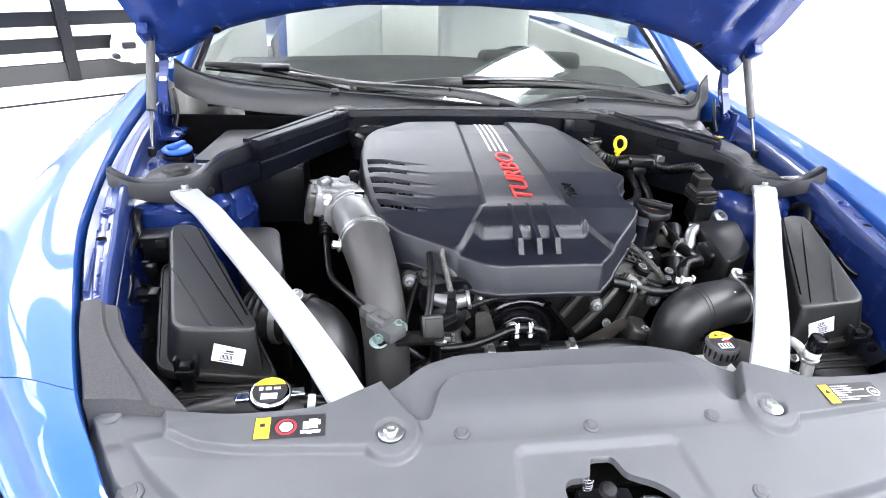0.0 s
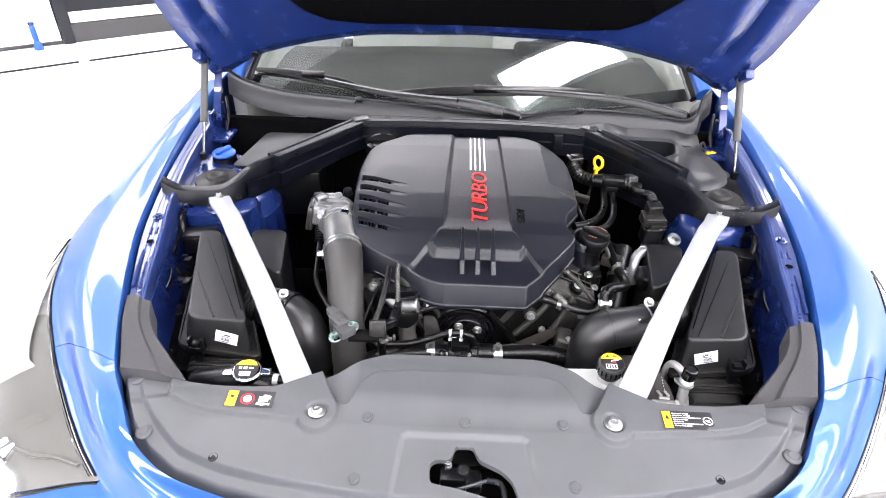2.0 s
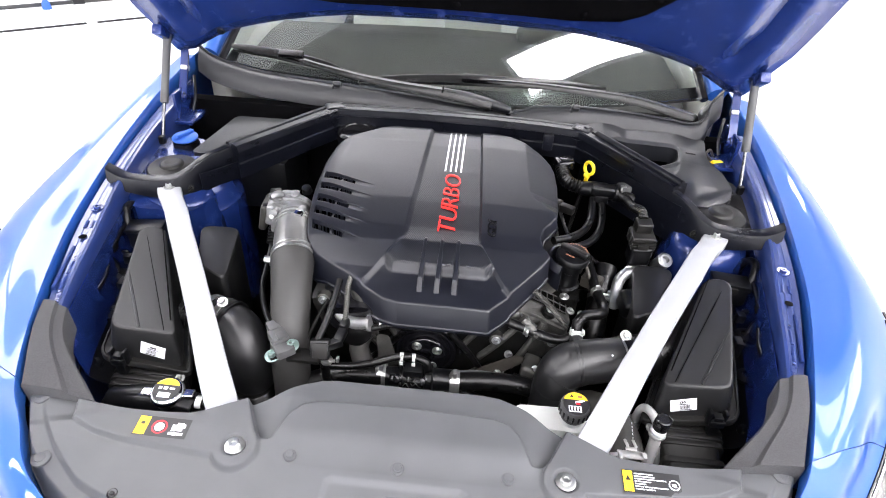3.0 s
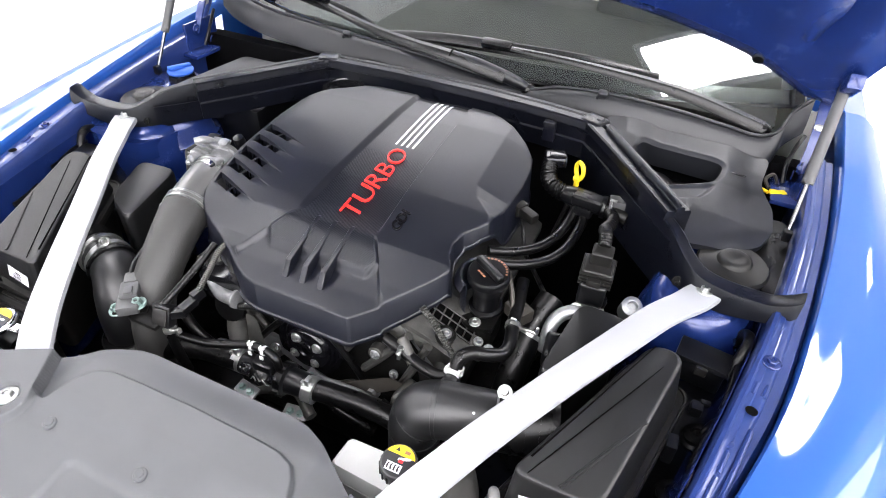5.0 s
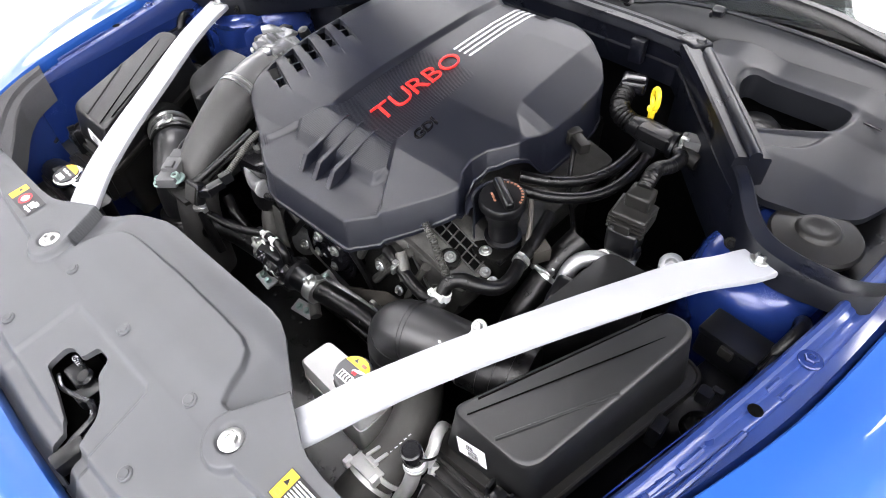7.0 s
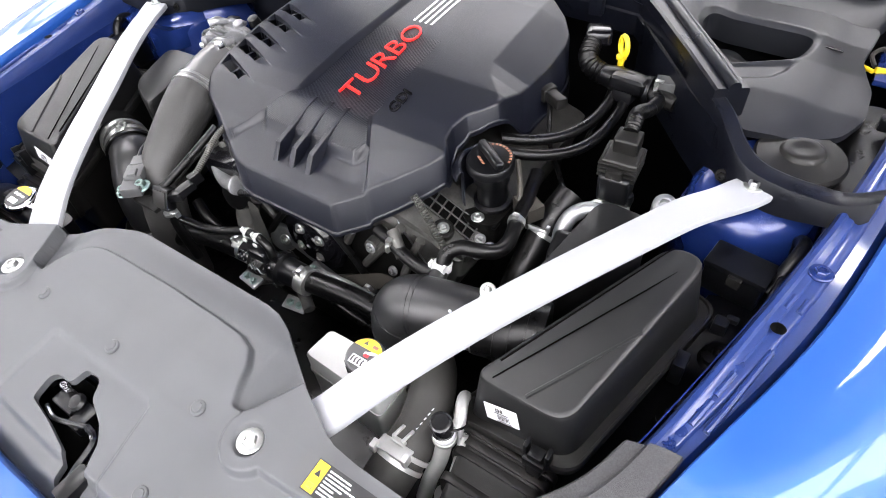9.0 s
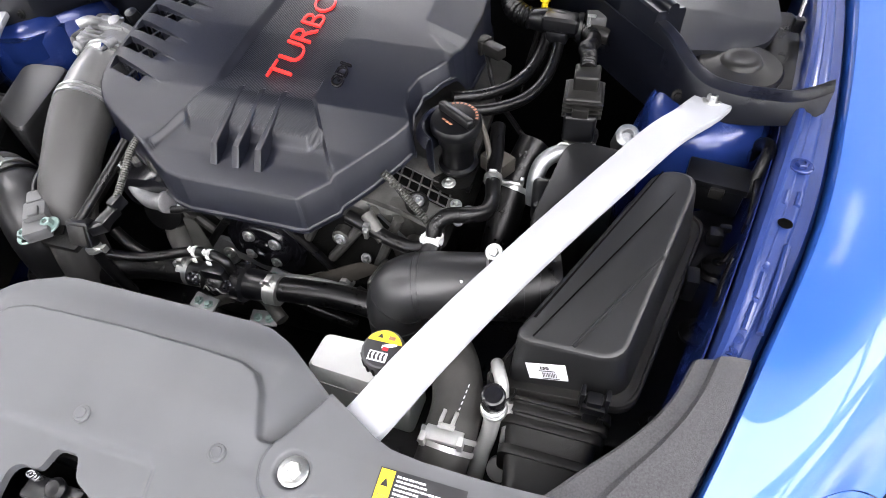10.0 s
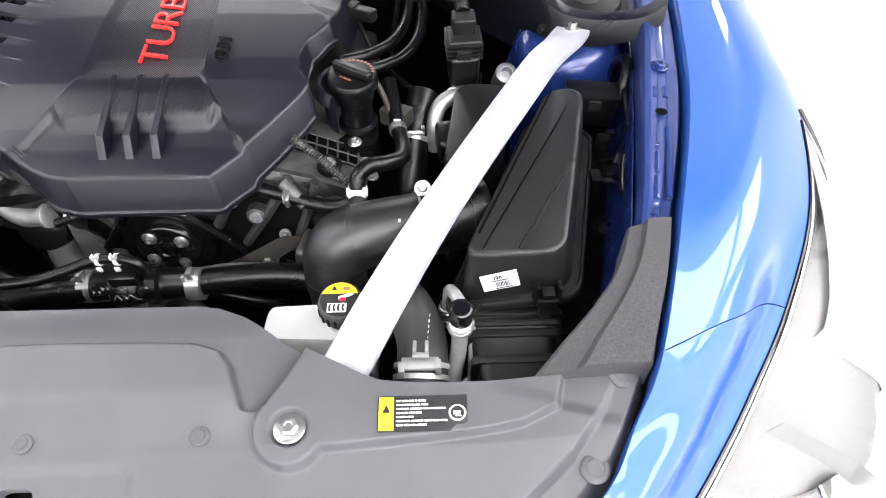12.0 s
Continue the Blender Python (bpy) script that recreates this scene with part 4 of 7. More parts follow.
# hood latch in the opening
latch = thing("hood_latch", (.01, -.12, .76), "black steel hood latch with a polished catch and lever", "hood latch")
part("plate", rbox((.02, -.12, .750), (.19, .13, .008), 0.003, (12, 0, 0)), SHADE_BLACK, latch)
part("body", join(rbox((-.02, -.095, .785), (.05, .03, .03), 0.006), rbox((.02, -.10, .783), (.03, .04, .025), 0.006)), PLASTIC, latch)
part("catch", tube([(-.05, -.118, .788), (-.02, -.124, .790), (.015, -.116, .795), (.05, -.105, .797), (.068, -.112, .797)], 0.004, 8), DARK_STEEL, latch, "polished steel catch")
part("lever", tube([(.045, -.105, .797), (.072, -.112, .795), (.080, -.15, .787), (.092, -.19, .782)], 0.006, 8), GLOSS, latch)
part("spring", tube([(-.03 + 0.006 * math.cos(a), -.085 + 0.004 * math.sin(a), .80 + a * 0.0008) for a in np.linspace(0, 25, 90)], 0.0012, 6, raw=True), DARK_STEEL, latch)
part("hook", lathe([(0.003, 0), (0.012, 0.002), (0.014, 0.008), (0.010, 0.013), (0, 0.014)], (.0, -.088, .795), (0, -0.3, 1), 18), PLASTIC, latch)
part("bracket", rbox((.098, -.165, .78), (.03, .05, .03), 0.006), PLASTIC, latch)

# foam corner blocks
for s in (1, -1):
    inner = curve([(.578, .046, .874), (.610, .075, .895), (.645, .105, .918), (.672, .135, .932), (.690, .165, .940), (.705, .205, .948)], 5)
    outer = curve([(.706, .040, .905), (.715, .07, .918), (.728, .105, .929), (.741, .14, .937), (.752, .175, .943), (.764, .217, .948)], 5)
    rows = []
    for a, b in zip(inner, outer):
        line = [a + Vector((0, 0, -.06)), a + Vector((0, 0, -.004)), a.lerp(b, 0.05), a.lerp(b, 0.35) + Vector((0, 0, .002)), a.lerp(b, 0.42) + Vector((0, 0, .010)), a.lerp(b, 0.7) + Vector((0, 0, .009)), a.lerp(b, 0.97) + Vector((0, 0, .004)), b + Vector((0, 0, -.004)), b + Vector((0, 0, -.05))]
        rows.append([Vector((p.x * s, p.y, p.z)) for p in line])
    single("foam_block", rings_mesh(rows, closed=True), FOAM, "charcoal foam corner seal beside the radiator cover", "foam seal", "foam corner seals")

# ---- silver braces from the towers to the front ----
for s in (1, -1):
    brace = thing("strut_brace", (.30 * s, 0, .835), "silver painted flat steel brace bolted to the strut tower", "brace", "silver front braces")
    mid = curve([(.285, -.02, .824), (.325, .045, .836), (.352, .080, .8475), (.395, .148, .882), (.455, .25, .912), (.53, .375, .936), (.605, .495, .957), (.65, .57, .964), (.69, .628, .961), (.725, .684, .960)], 6)
    rows = []
    n = len(mid)
    for i, p in enumerate(mid):
        d = (mid[min(i + 1, n - 1)] - mid[max(i - 1, 0)]).normalized()
        side = d.cross(Vector((0, 0, 1))).normalized()
        up = side.cross(d)
        f = i / (n - 1)
        w = interp(f, [(0, .032), (.3, .0305), (.5, .0275), (.86, .0275), (.93, .030), (1, .028)])
        prof = [(-1, -.010), (-1.0, -.003), (-.93, 0), (-.3, .0015), (.3, .0015), (.93, 0), (1.0, -.003), (1, -.010), (.92, -.010), (.9, -.004), (-.9, -.004), (-.92, -.010)]
        sag = 0.008 * math.sin(math.pi * f) if s < 0 else 0.0
        rows.append([Vector(((p + side * w * a + up * h).x * s, (p + side * w * a + up * h).y, (p + side * w * a + up * h).z - sag)) for a, h in prof])
    part("bar", rings_mesh(rows), SILVER, brace)
    part("end_bolt", hex_bolt((.714 * s, .668, .960), (0, 0, 1), 0.0085, 0.012), STEEL, brace, "bright bolt")

# ---- engine cover ----
TOP = [(.352, -.055, .146), (.358, -.085, .150), (.372, -.112, .165), (.394, -.145, .187), (.425, -.200, .214), (.455, -.258, .243), (.475, -.277, .262), (.495, -.288, .277), (.508, -.292, .272), (.52, -.295, .262), (.55, -.302, .256),
       (.585, -.306, .264), (.605, -.308, .280), (.63, -.311, .297), (.70, -.316, .306), (.80, -.317, .310), (.87, -.308, .306), (.90, -.299, .298), (.94, -.270, .268), (.98, -.218, .215), (1.01, -.185, .170), (1.022, -.165, .150)]
LEFTX, RIGHTX = [(a, b) for a, b, c in TOP], [(a, c) for a, b, c in TOP]
VENTS = [.531, .581, .626, .676, .723]


def strip_edges(y):
    """Where the sunk middle strip ends, left and right."""
    return interp(y, [(.352, -.165), (.394, -.142), (.519, -.066), (1.03, -.050)]), interp(y, [(.352, .205), (.394, .188), (.509, .117), (1.03, .099)])




def vent_line(x, y):
    """How far a point lies behind the edge of the nearest louvre."""
    c = y + 0.40 * (x + .25)
    return min((c - vy for vy in VENTS), key=lambda d: abs(d + .012))


def across(x, y):
    """0 at the left rim of the cover, 1 at the middle strip."""
    a = interp(y, LEFTX)
    return (x - a) / (strip_edges(y)[0] - .003 - a)


def in_vent(u, d):
    return (.045 < u < .225 and -.0240 < d < -.0025) or (.255 < u < .375 and -.0200 < d < -.0025)


def cover_z(x, y):
    z = interp(y, [(.352, .931), (.40, .941), (.43, .950), (.50, .981), (.545, .992), (.65, 1.009), (.79, 1.022), (.92, 1.032), (1.0, 1.033), (1.022, 1.028)])
    off = x - 0.025
    z -= 0.07 * off * off + 3.0 * max(0.0, abs(off) - 0.29) ** 2
    l, r = strip_edges(y)
    sunk = min(max((x - l + 0.003) / 0.012, 0), 1) * min(max((r + 0.002 - x) / 0.006, 0), 1)
    z -= 0.0095 * sunk
    # woven front field that ends in a steep face
    if -.13 < x < .18:
        fe = interp(x, [(-.106, .470), (-.080, .440), (.132, .440), (.158, .470)])
        z += 0.018 * smoothstep(fe - 0.013, fe + 0.002, y) * smoothstep(.56, .47, y) * sunk
    # louvres on the left shoulder: a sharp edge with a sunk wedge before it
    if x < -.140 and .45 < y < .80:
        d, u = vent_line(x, y), across(x, y)
        s = (u - .035) / .56
        w = .0300 * (1 - .55 * s)
        if 0 <= s <= 1 and -w < d < 0.0005:
            z -= 0.0125 * (1 - s) * (1 + d / w)
            if in_vent(u, d):
                z -= 0.014
    # the right flank falls away behind a fold
    fold = interp(y, [(.60, .315), (.615, .304), (.65, .290), (.69, .250), (.723, .235), (1.0, .225)])
    z -= 0.34 * max(0.0, x - fold) * smoothstep(.60, .63, y)
    return z


def cover_columns(y):
    a, b = interp(y, LEFTX), interp(y, RIGHTX)
    l, r = strip_edges(y)
    l, r = max(l, a + .06 * (b - a)), min(r, b - .06 * (b - a))
    return ([lerp(a, l - .003, i / 100) for i in range(100)] + [l - .003 + .003 * i for i in range(4)] + [lerp(l + .009, r - .004, i / 70) for i in range(71)]
            + [r - .001, r + .002] + [lerp(r + .002, b, i / 70) for i in range(1, 71)])


def cover_rows():
    rows = [.352 + .0036 * k for k in range(187)]
    rows = [r for r in rows if not any(vy - .031 < r < vy + .003 for vy in VENTS) and r < 1.020]
    for vy in VENTS:
        rows += [vy + d for d in (.0022, .0010, -.0005, -.0020, -.0030, -.006, -.009, -.012, -.0150, -.0180, -.0195, -.0205, -.0235, -.0245, -.0275, -.030)]
    return sorted(rows) + [1.022]


def cover_shell():
    base = cover_rows()
    ny, nx = len(base) - 1, len(cover_columns(.6)) - 1
    bm = bmesh.new()
    grid = []
    for c in base:
        row = []
        for i in range(nx + 1):
            y = c
            for _ in range(3):
                x = cover_columns(y)[i] if _ == 0 or i < 110 else x
                y = c - 0.40 * (x + .25) * smoothstep(-.10, -.155, x) * smoothstep(.40, .49, c) * smoothstep(.94, .80, c)
            row.append(bm.verts.new((x, y, cover_z(x, y))))
        grid.append(row)
    for r0, r1 in zip(grid, grid[1:]):
        for i in range(nx):
            c = (r0[i].co + r1[i + 1].co) / 2
            l, r = strip_edges(c.y)
            hollow = c.x < -.14 and .45 < c.y < .80 and in_vent(across(c.x, c.y), vent_line(c.x, c.y))
            if hollow:
                continue
            f = bm.faces.new((r0[i], r0[i + 1], r1[i + 1], r1[i]))
            f.material_index = 1 if l + .009 < c.x < r - .004 and .440 < c.y < .75 else 0
    rim = [grid[0][i] for i in range(nx + 1)] + [grid[j][nx] for j in range(1, ny + 1)] + [grid[ny][i] for i in range(nx - 1, -1, -1)] + [grid[j][0] for j in range(ny - 1, 0, -1)]
    pos = [v.co.copy() for v in rim]
    n = len(pos)
    # outward directions, smoothed along the rim
    outs = []
    for i in range(n):
        t = (pos[(i + 6) % n] - pos[i - 6])
        o = Vector((t.y, -t.x, 0))
        outs.append(o.normalized() if o.length > 1e-6 else Vector((0, -1, 0)))
    prev = rim
    for grow, fall in ((0.0030, 0.0010), (0.0055, 0.0045), (0.009, None), (0.010, "lip"), (0.013, "lip2"), (0.013, "low")):
        cur = []
        for i in range(n):
            p, o = pos[i], outs[i]
            front = smoothstep(.62, .40, p.y)
            right = smoothstep(.1, .28, p.x) * smoothstep(.62, .72, p.y) * smoothstep(.98, .90, p.y)
            left = smoothstep(-.22, -.28, p.x)
            low = 0.028 + 0.032 * front + 0.060 * right + 0.030 * left
            notch = smoothstep(.085, .06, math.hypot(p.x - .335, p.y - .545))
            low += 0.045 * notch
            z = p.z - {None: low, "lip": low + 0.002, "lip2": low + 0.003, "low": low + 0.009}.get(fall, fall)
            out = grow * (1 - 0.75 * notch)
            cur.append(bm.verts.new((p.x + o.x * out, p.y + o.y * out, z)))
        for i in range(n):
            j = (i + 1) % n
            bm.faces.new((prev[i], prev[j], cur[j], cur[i]))
        prev = cur
    return bm


ecover = thing("engine_cover", (0.02, .68, .93), "satin black engine cover with red lettering and side louvres", "engine cover")
part("shell", cover_shell(), (COVER, WEAVE), ecover, sharp=48)
# Black sheet behind the louvre openings, so their shade is in its colour.
part("backing", sheet([[Vector((x, y, cover_z(x, .62) - .052 + .10 * (y - .62))) for x in (-.285, -.24, -.19)] for y in (.49, .60, .75)], thick=.002), SHADE_BLACK, ecover, "black sheet that paints the shade below the louvres")
for x in (-.012, .027, .066):
    rows = []
    for y, zt, w in ((.513, .9845, .0026), (.508, .9875, .0036), (.500, .9870, .0040), (.45, .9715, .0046), (.404, .9580, .0052), (.399, .9560, .0054), (.397, .9520, .0055), (.381, .9280, .0060)):
        zb = min(cover_z(x, y) - 0.004, zt - .002)
        rows.append([Vector((x - w * 1.3, y, zb)), Vector((x - w, y, zt - .0012)), Vector((x - w * 0.75, y, zt)), Vector((x + w * 0.75, y, zt)), Vector((x + w, y, zt - .0012)), Vector((x + w * 1.3, y, zb))])
    part("rib", rings_mesh(rows), COVER, ecover, sharp=22)


def emblem(text, size, length, x, y, name, material, depth):
    bms, w = words(text, size, Matrix.Identity(4), depth, -0.0011 if size > .05 else 0.0)
    k = length / w
    for b in bms:
        for v in b.verts:
            ly, lx, lz = v.co.x * k, v.co.y, v.co.z
            py = y + ly + 0.22 * lx
            px = x - lx
            v.co = Vector((px, py, cover_z(px, py) + lz + depth))
        part(name, b, material, ecover, sharp=50)


collar = [[Vector((.341 + r * math.cos(a), .540 + r * math.sin(a), z)) for a in np.linspace(radians(118), radians(238), 18)] for r, z in ((.066, .935), (.060, .948), (.055, .951), (.051, .948), (.050, .935), (.050, .875))]
part("filler_collar", sheet(collar, thick=.002), COVER, ecover, "curved rim round the oil filler")
emblem("TURBO", .064, .243, .054, .535, "red_letter", RED, 0.0016)
emblem("GDI", .030, .056, .152, .532, "relief_letter", GLOSS, 0.0016)
for k in range(4):
    x = .008 + k * .0142
    rows = [[Vector((x + dx, y, cover_z(x, y) + dz)) for dx, dz in ((-.0026, -.001), (-.0022, .0016), (.0022, .0016), (.0026, -.001))] for y in np.linspace(.792, 1.018, 24)]
    part("stripe", rings_mesh(rows), STRIPE, ecover, "silver stripe")

# ---- cowl, cross beam and tower caps ----
LIP = [(-.86, 1.27, 1.135), (-.80, 1.255, 1.105), (-.66, 1.245, 1.075), (-.392, 1.235, 1.058), (-.15, 1.225, 1.045), (.05, 1.21, 1.030), (.182, 1.205, 1.022),
       (.27, 1.205, 1.045), (.388, 1.19, 1.062), (.55, 1.185, 1.060), (.68, 1.18, 1.05), (.76, 1.175, 1.045), (.80, 1.19, 1.065), (.815, 1.22, 1.10), (.85, 1.25, 1.13)]
lip = curve(LIP, 6)
cowl = thing("windscreen_cowl", (0, 1.18, 1.0), "dark grey plastic cowl panel below the windscreen", "cowl panel")
rows = []
for dy, dz in ((.016, -.006), (.012, -.002), (.004, .001), (-.003, -.002), (-.010, -.012), (-.022, -.030), (-.030, -.052), (-.034, -.070), (-.020, -.074)):
    rows.append([Vector((p.x, p.y + dy, max(p.z + dz, .955))) for p in lip])
part("upper_lip", sheet(rows, thick=0.003), COWL, cowl)
well = [[Vector((p.x, p.y + dy, p.z + dz)) for p in lip] for dy, dz in ((.014, -.006), (.020, -.040), (.045, -.062), (.085, -.060))]
part("wiper_well", sheet(well, thick=0.002), PLASTIC, cowl, "black wiper well")
bead = tube([Vector((p.x, p.y + .004, p.z + .003)) for p in lip], 0.0045, 8, raw=True)
part("edge_bead", bead, BEAM, cowl, "black rubber edge")
for x in (-.392, .388):
    q = min(lip, key=lambda p: abs(p.x - x))
    part("lip_clip", join(rbox(q + Vector((0, -.004, .002)), (.026, .018, .020), 0.007, (30, 0, 0), 3), rbox(q + Vector((-.012, -.006, -.006)), (.008, .012, .012), 0.003)), COWL, cowl, "grey edge clip")

# right tray with its opening
TRAY_O = [(.42, 1.14), (.40, 1.075), (.46, 1.0), (.56, .90), (.66, .79), (.73, .80), (.80, .845), (.822, .90), (.818, .98), (.79, 1.06), (.80, 1.15), (.76, 1.165), (.55, 1.17)]
TRAY_H = [(.505, 1.06), (.515, 1.105), (.69, 1.098), (.706, 1.085), (.696, 1.035), (.68, 1.018), (.58, .958), (.556, .958)]
TRAY_O, TRAY_H = soften(TRAY_O, .015), soften(TRAY_H, .02)


def tray_z(x, y):
    z = interp(y, [(.78, .968), (.90, .985), (1.02, .992), (1.10, 1.003), (1.17, 1.022)])
    z += 0.02 * smoothstep(.56, .46, x)
    z -= 0.010 * smoothstep(.70, .78, x)
    d = away(x, y, [(.57, .945), (.69, 1.005), (.68, .97), (.665, .945), (.60, .91)])
    z -= 0.006 * smoothstep(.004, -.004, d)
    h = away(x, y, TRAY_H)
    z -= 0.006 * smoothstep(.010, 0.0, h)
    return z


def tray():
    bm = bmesh.new()
    n = 100
    x0, x1, y0, y1 = .39, .83, .775, 1.175
    vs = {}
    for i in range(n + 1):
        for j in range(n + 1):
            x, y = lerp(x0, x1, i / n), lerp(y0, y1, j / n)
            vs[i, j] = bm.verts.new((x, y, tray_z(x, y)))
    for i in range(n):
        for j in range(n):
            c = (vs[i, j].co + vs[i + 1, j + 1].co) / 2
            if inside(c.x, c.y, TRAY_O) and not inside(c.x, c.y, TRAY_H):
                bm.faces.new((vs[i, j], vs[i + 1, j], vs[i + 1, j + 1], vs[i, j + 1]))
    for v in [v for v in bm.verts if not v.link_faces]:
        bm.verts.remove(v)
    rim = [e for e in bm.edges if len(e.link_faces) == 1]
    for v in {v for e in rim for v in e.verts}:
        d, x, y = min(nearest(v.co.x, v.co.y, TRAY_O), nearest(v.co.x, v.co.y, TRAY_H))
        v.co = Vector((x, y, tray_z(x, y)))
    ext = bmesh.ops.extrude_edge_only(bm, edges=rim)
    low = [g for g in ext["geom"] if isinstance(g, bmesh.types.BMVert)]
    for v in low:
        v.co.z -= 0.05 if away(v.co.x, v.co.y, TRAY_H) < 0.02 else 0.012
    return bm


tray_r = thing("cowl_tray", (.60, 1.0, .97), "grey plastic tray with a wide opening over the brake unit", "cowl tray")
part("tray", tray(), COWL, tray_r, sharp=45)
part("well", rbox((.60, 1.03, .90), (.30, .20, .02), 0.006), RUBBER, tray_r)
part("reservoir_top", lathe([(0, .03), (.03, .028), (.045, .015), (.05, 0)], (.57, 1.03, .93)), PLASTIC, tray_r)
for x, y in ((.46, 1.045), (.60, .90)):
    part("tray_clip", lathe([(0, .004), (.008, .004), (.011, 0)], (x, y, tray_z(x, y)), (0, 0, 1), 16), COWL, tray_r)
part("slit", rbox((.735, 1.07, tray_z(.735, 1.07) + .001), (.040, .006, .002), 0.001, (0, 0, -12)), GLOSS, tray_r)

tray_l = thing("cowl_cover", (-.60, 1.0, .96), "flat dark grey plastic cover behind the cross beam", "cowl cover")
part("lid", slab(rounded([(-.74, .86, .965), (-.56, .86, .965), (-.44, 1.0, .972), (-.42, 1.12, .975), (-.70, 1.12, .970)], .02), .03, .004), COWL, tray_l)
part("box", rbox((-.60, .99, .86), (.26, .22, .16), 0.01), PLASTIC, tray_l)

# the cross beam: a trough-shaped bar with two raked legs
beam = thing("cross_beam", (0.02, 1.0, .98), "black plastic cross beam that frames the rear of the engine bay", "cross beam")


def beam_run(pts, side):
    """A bar with a flat top, a groove and a tall front face; side points to the engine."""
    line = [Vector(p) for p in pts]
    rows = []
    for i, p in enumerate(line):
        d = (line[min(i + 1, len(line) - 1)] - line[max(i - 1, 0)]).normalized()
        o = Vector((d.y, -d.x, 0)).normalized()
        if o.dot(Vector(side)) < 0:
            o = -o
        prof = [(-.030, -.05), (-.030, -.004), (-.027, 0), (-.014, .001), (-.011, -.006), (-.004, -.006), (-.001, .002), (.022, .003), (.026, 0), (.028, -.016), (.020, -.020), (.020, -.050), (.024, -.054), (.024, -.095), (.018, -.095), (.014, -.06)]
        rows.append([p + o * a + Vector((0, 0, h)) for a, h in prof])
    return rings_mesh(rows)


cl, cr = Vector((-.363, 1.090, 1.043)), Vector((.398, 1.062, 1.050))
part("cross_bar", beam_run([cl, (-.15, 1.096, 1.047), (.1, 1.090, 1.050), (.28, 1.076, 1.051), cr], (0, -1, 0)), BEAM, beam)
part("left_leg", beam_run([cl, (-.43, 1.00, 1.041), (-.50, .90, 1.039), (-.58, .792, 1.037)], (1, -.6, 0)), BEAM, beam)
part("right_leg", beam_run([cr, (.47, .98, 1.046), (.56, .87, 1.042), (.63, .782, 1.038)], (-1, -.6, 0)), BEAM, beam)
for p, r in ((cl, 1), (cr, 1)):
    part("corner_cap", rbox(p + Vector((0, -.002, -.012)), (.062, .055, .036), 0.012, (0, 0, 25 if p.x < 0 else -25), 3), BEAM, beam)
part("beam_clip", lathe([(0, .008), (.008, .007), (.012, 0)], (.412, 1.060, 1.053), (0, 0, 1), 18), BEAM, beam)
part("gasket", tube([(.44, 1.03, 1.052), (.53, .915, 1.048), (.60, .826, 1.044), (.634, .783, 1.041)], 0.010, 10), BEAM, beam, "black rubber gasket")
part("rib_plate", rbox((-.515, .855, .985), (.12, .006, .045), 0.002, (0, 0, 54)), BEAM, beam)
part("loop_rib", tube([(-.468, .93, .955), (-.468, .93, .985), (-.458, .942, .992), (-.448, .955, .985), (-.448, .955, .955)], 0.005, 8), BEAM, beam)
part("stud", lathe([(0, .004), (.007, .004), (.009, 0)], (-.495, .895, .985), (.8, -.6, 0), 14), GLOSS, beam)
part("bracket", rbox((.30, 1.035, 1.01), (.03, .02, .05), 0.004), BEAM, beam)
part("inner_wall", sheet([[Vector((x, y, z)) for x, y in ((.41, 1.02), (.46, .95), (.52, .875), (.58, .80), (.635, .735))] for z in (1.0, .95, .885)], thick=0.004), BEAM, beam)
part("inner_wall", sheet([[Vector((x, y, z)) for x, y in ((-.37, 1.05), (-.44, .96), (-.52, .85), (-.60, .745), (-.64, .70))] for z in (.99, .96, .945)], thick=0.004), BEAM, beam)

for s in (1, -1):
    cap = thing("tower_cap", (.74 * s, .74, .96), "black plastic strut tower cap with a raised dome and upturned tip", "tower cap", "strut tower caps")
    path = curve([(.560, .845, 1.030), (.600, .795, 1.028), (.640, .748, 1.020), (.672, .712, 1.000), (.705, .692, .984), (.750, .682, .979), (.795, .676, .981), (.822, .669, .987), (.845, .665, 1.000), (.863, .662, 1.016)], 5)
    rows = []
    n = len(path)
    for i, p in enumerate(path):
        d = (path[min(i + 1, n - 1)] - path[max(i - 1, 0)])
        o = Vector((d.y, -d.x, 0)).normalized()
        f = i / (n - 1)
        h = interp(f, [(0, .105), (.32, .085), (.48, .052), (.70, .040), (.85, .036), (1, .032)])
        w = interp(f, [(0, .012), (.3, .014), (.45, .019), (.9, .021), (.97, .021), (1, .019)])
        prof = [(w * 1.3, -h), (w * 1.05, -.010), (w * .9, -.002), (w * .6, 0), (-w * .6, 0), (-w * .9, -.003), (-w, -.012), (-w * .7, -h)]
        rows.append([Vector(((p + o * a).x * s, (p + o * a).y, p.z + z)) for a, z in prof])
    part("wing", rings_mesh(rows), BEAM, cap, sharp=24)
    part("plate", lathe([(.066, -.014), (.068, -.004), (.064, .001), (.040, .0045), (.033, .0075), (.030, .013), (.026, .0155), (.016, .0150), (.010, .0135), (0, .0132)], (.757 * s, .778, .960), (0, -.04, 1), 40), DUSTY, cap, "dusty black domed plate")
    part("cap_bolt", hex_bolt((.666 * s, .690, .948), (0, -1, .3), .006, .008), IRON, cap)

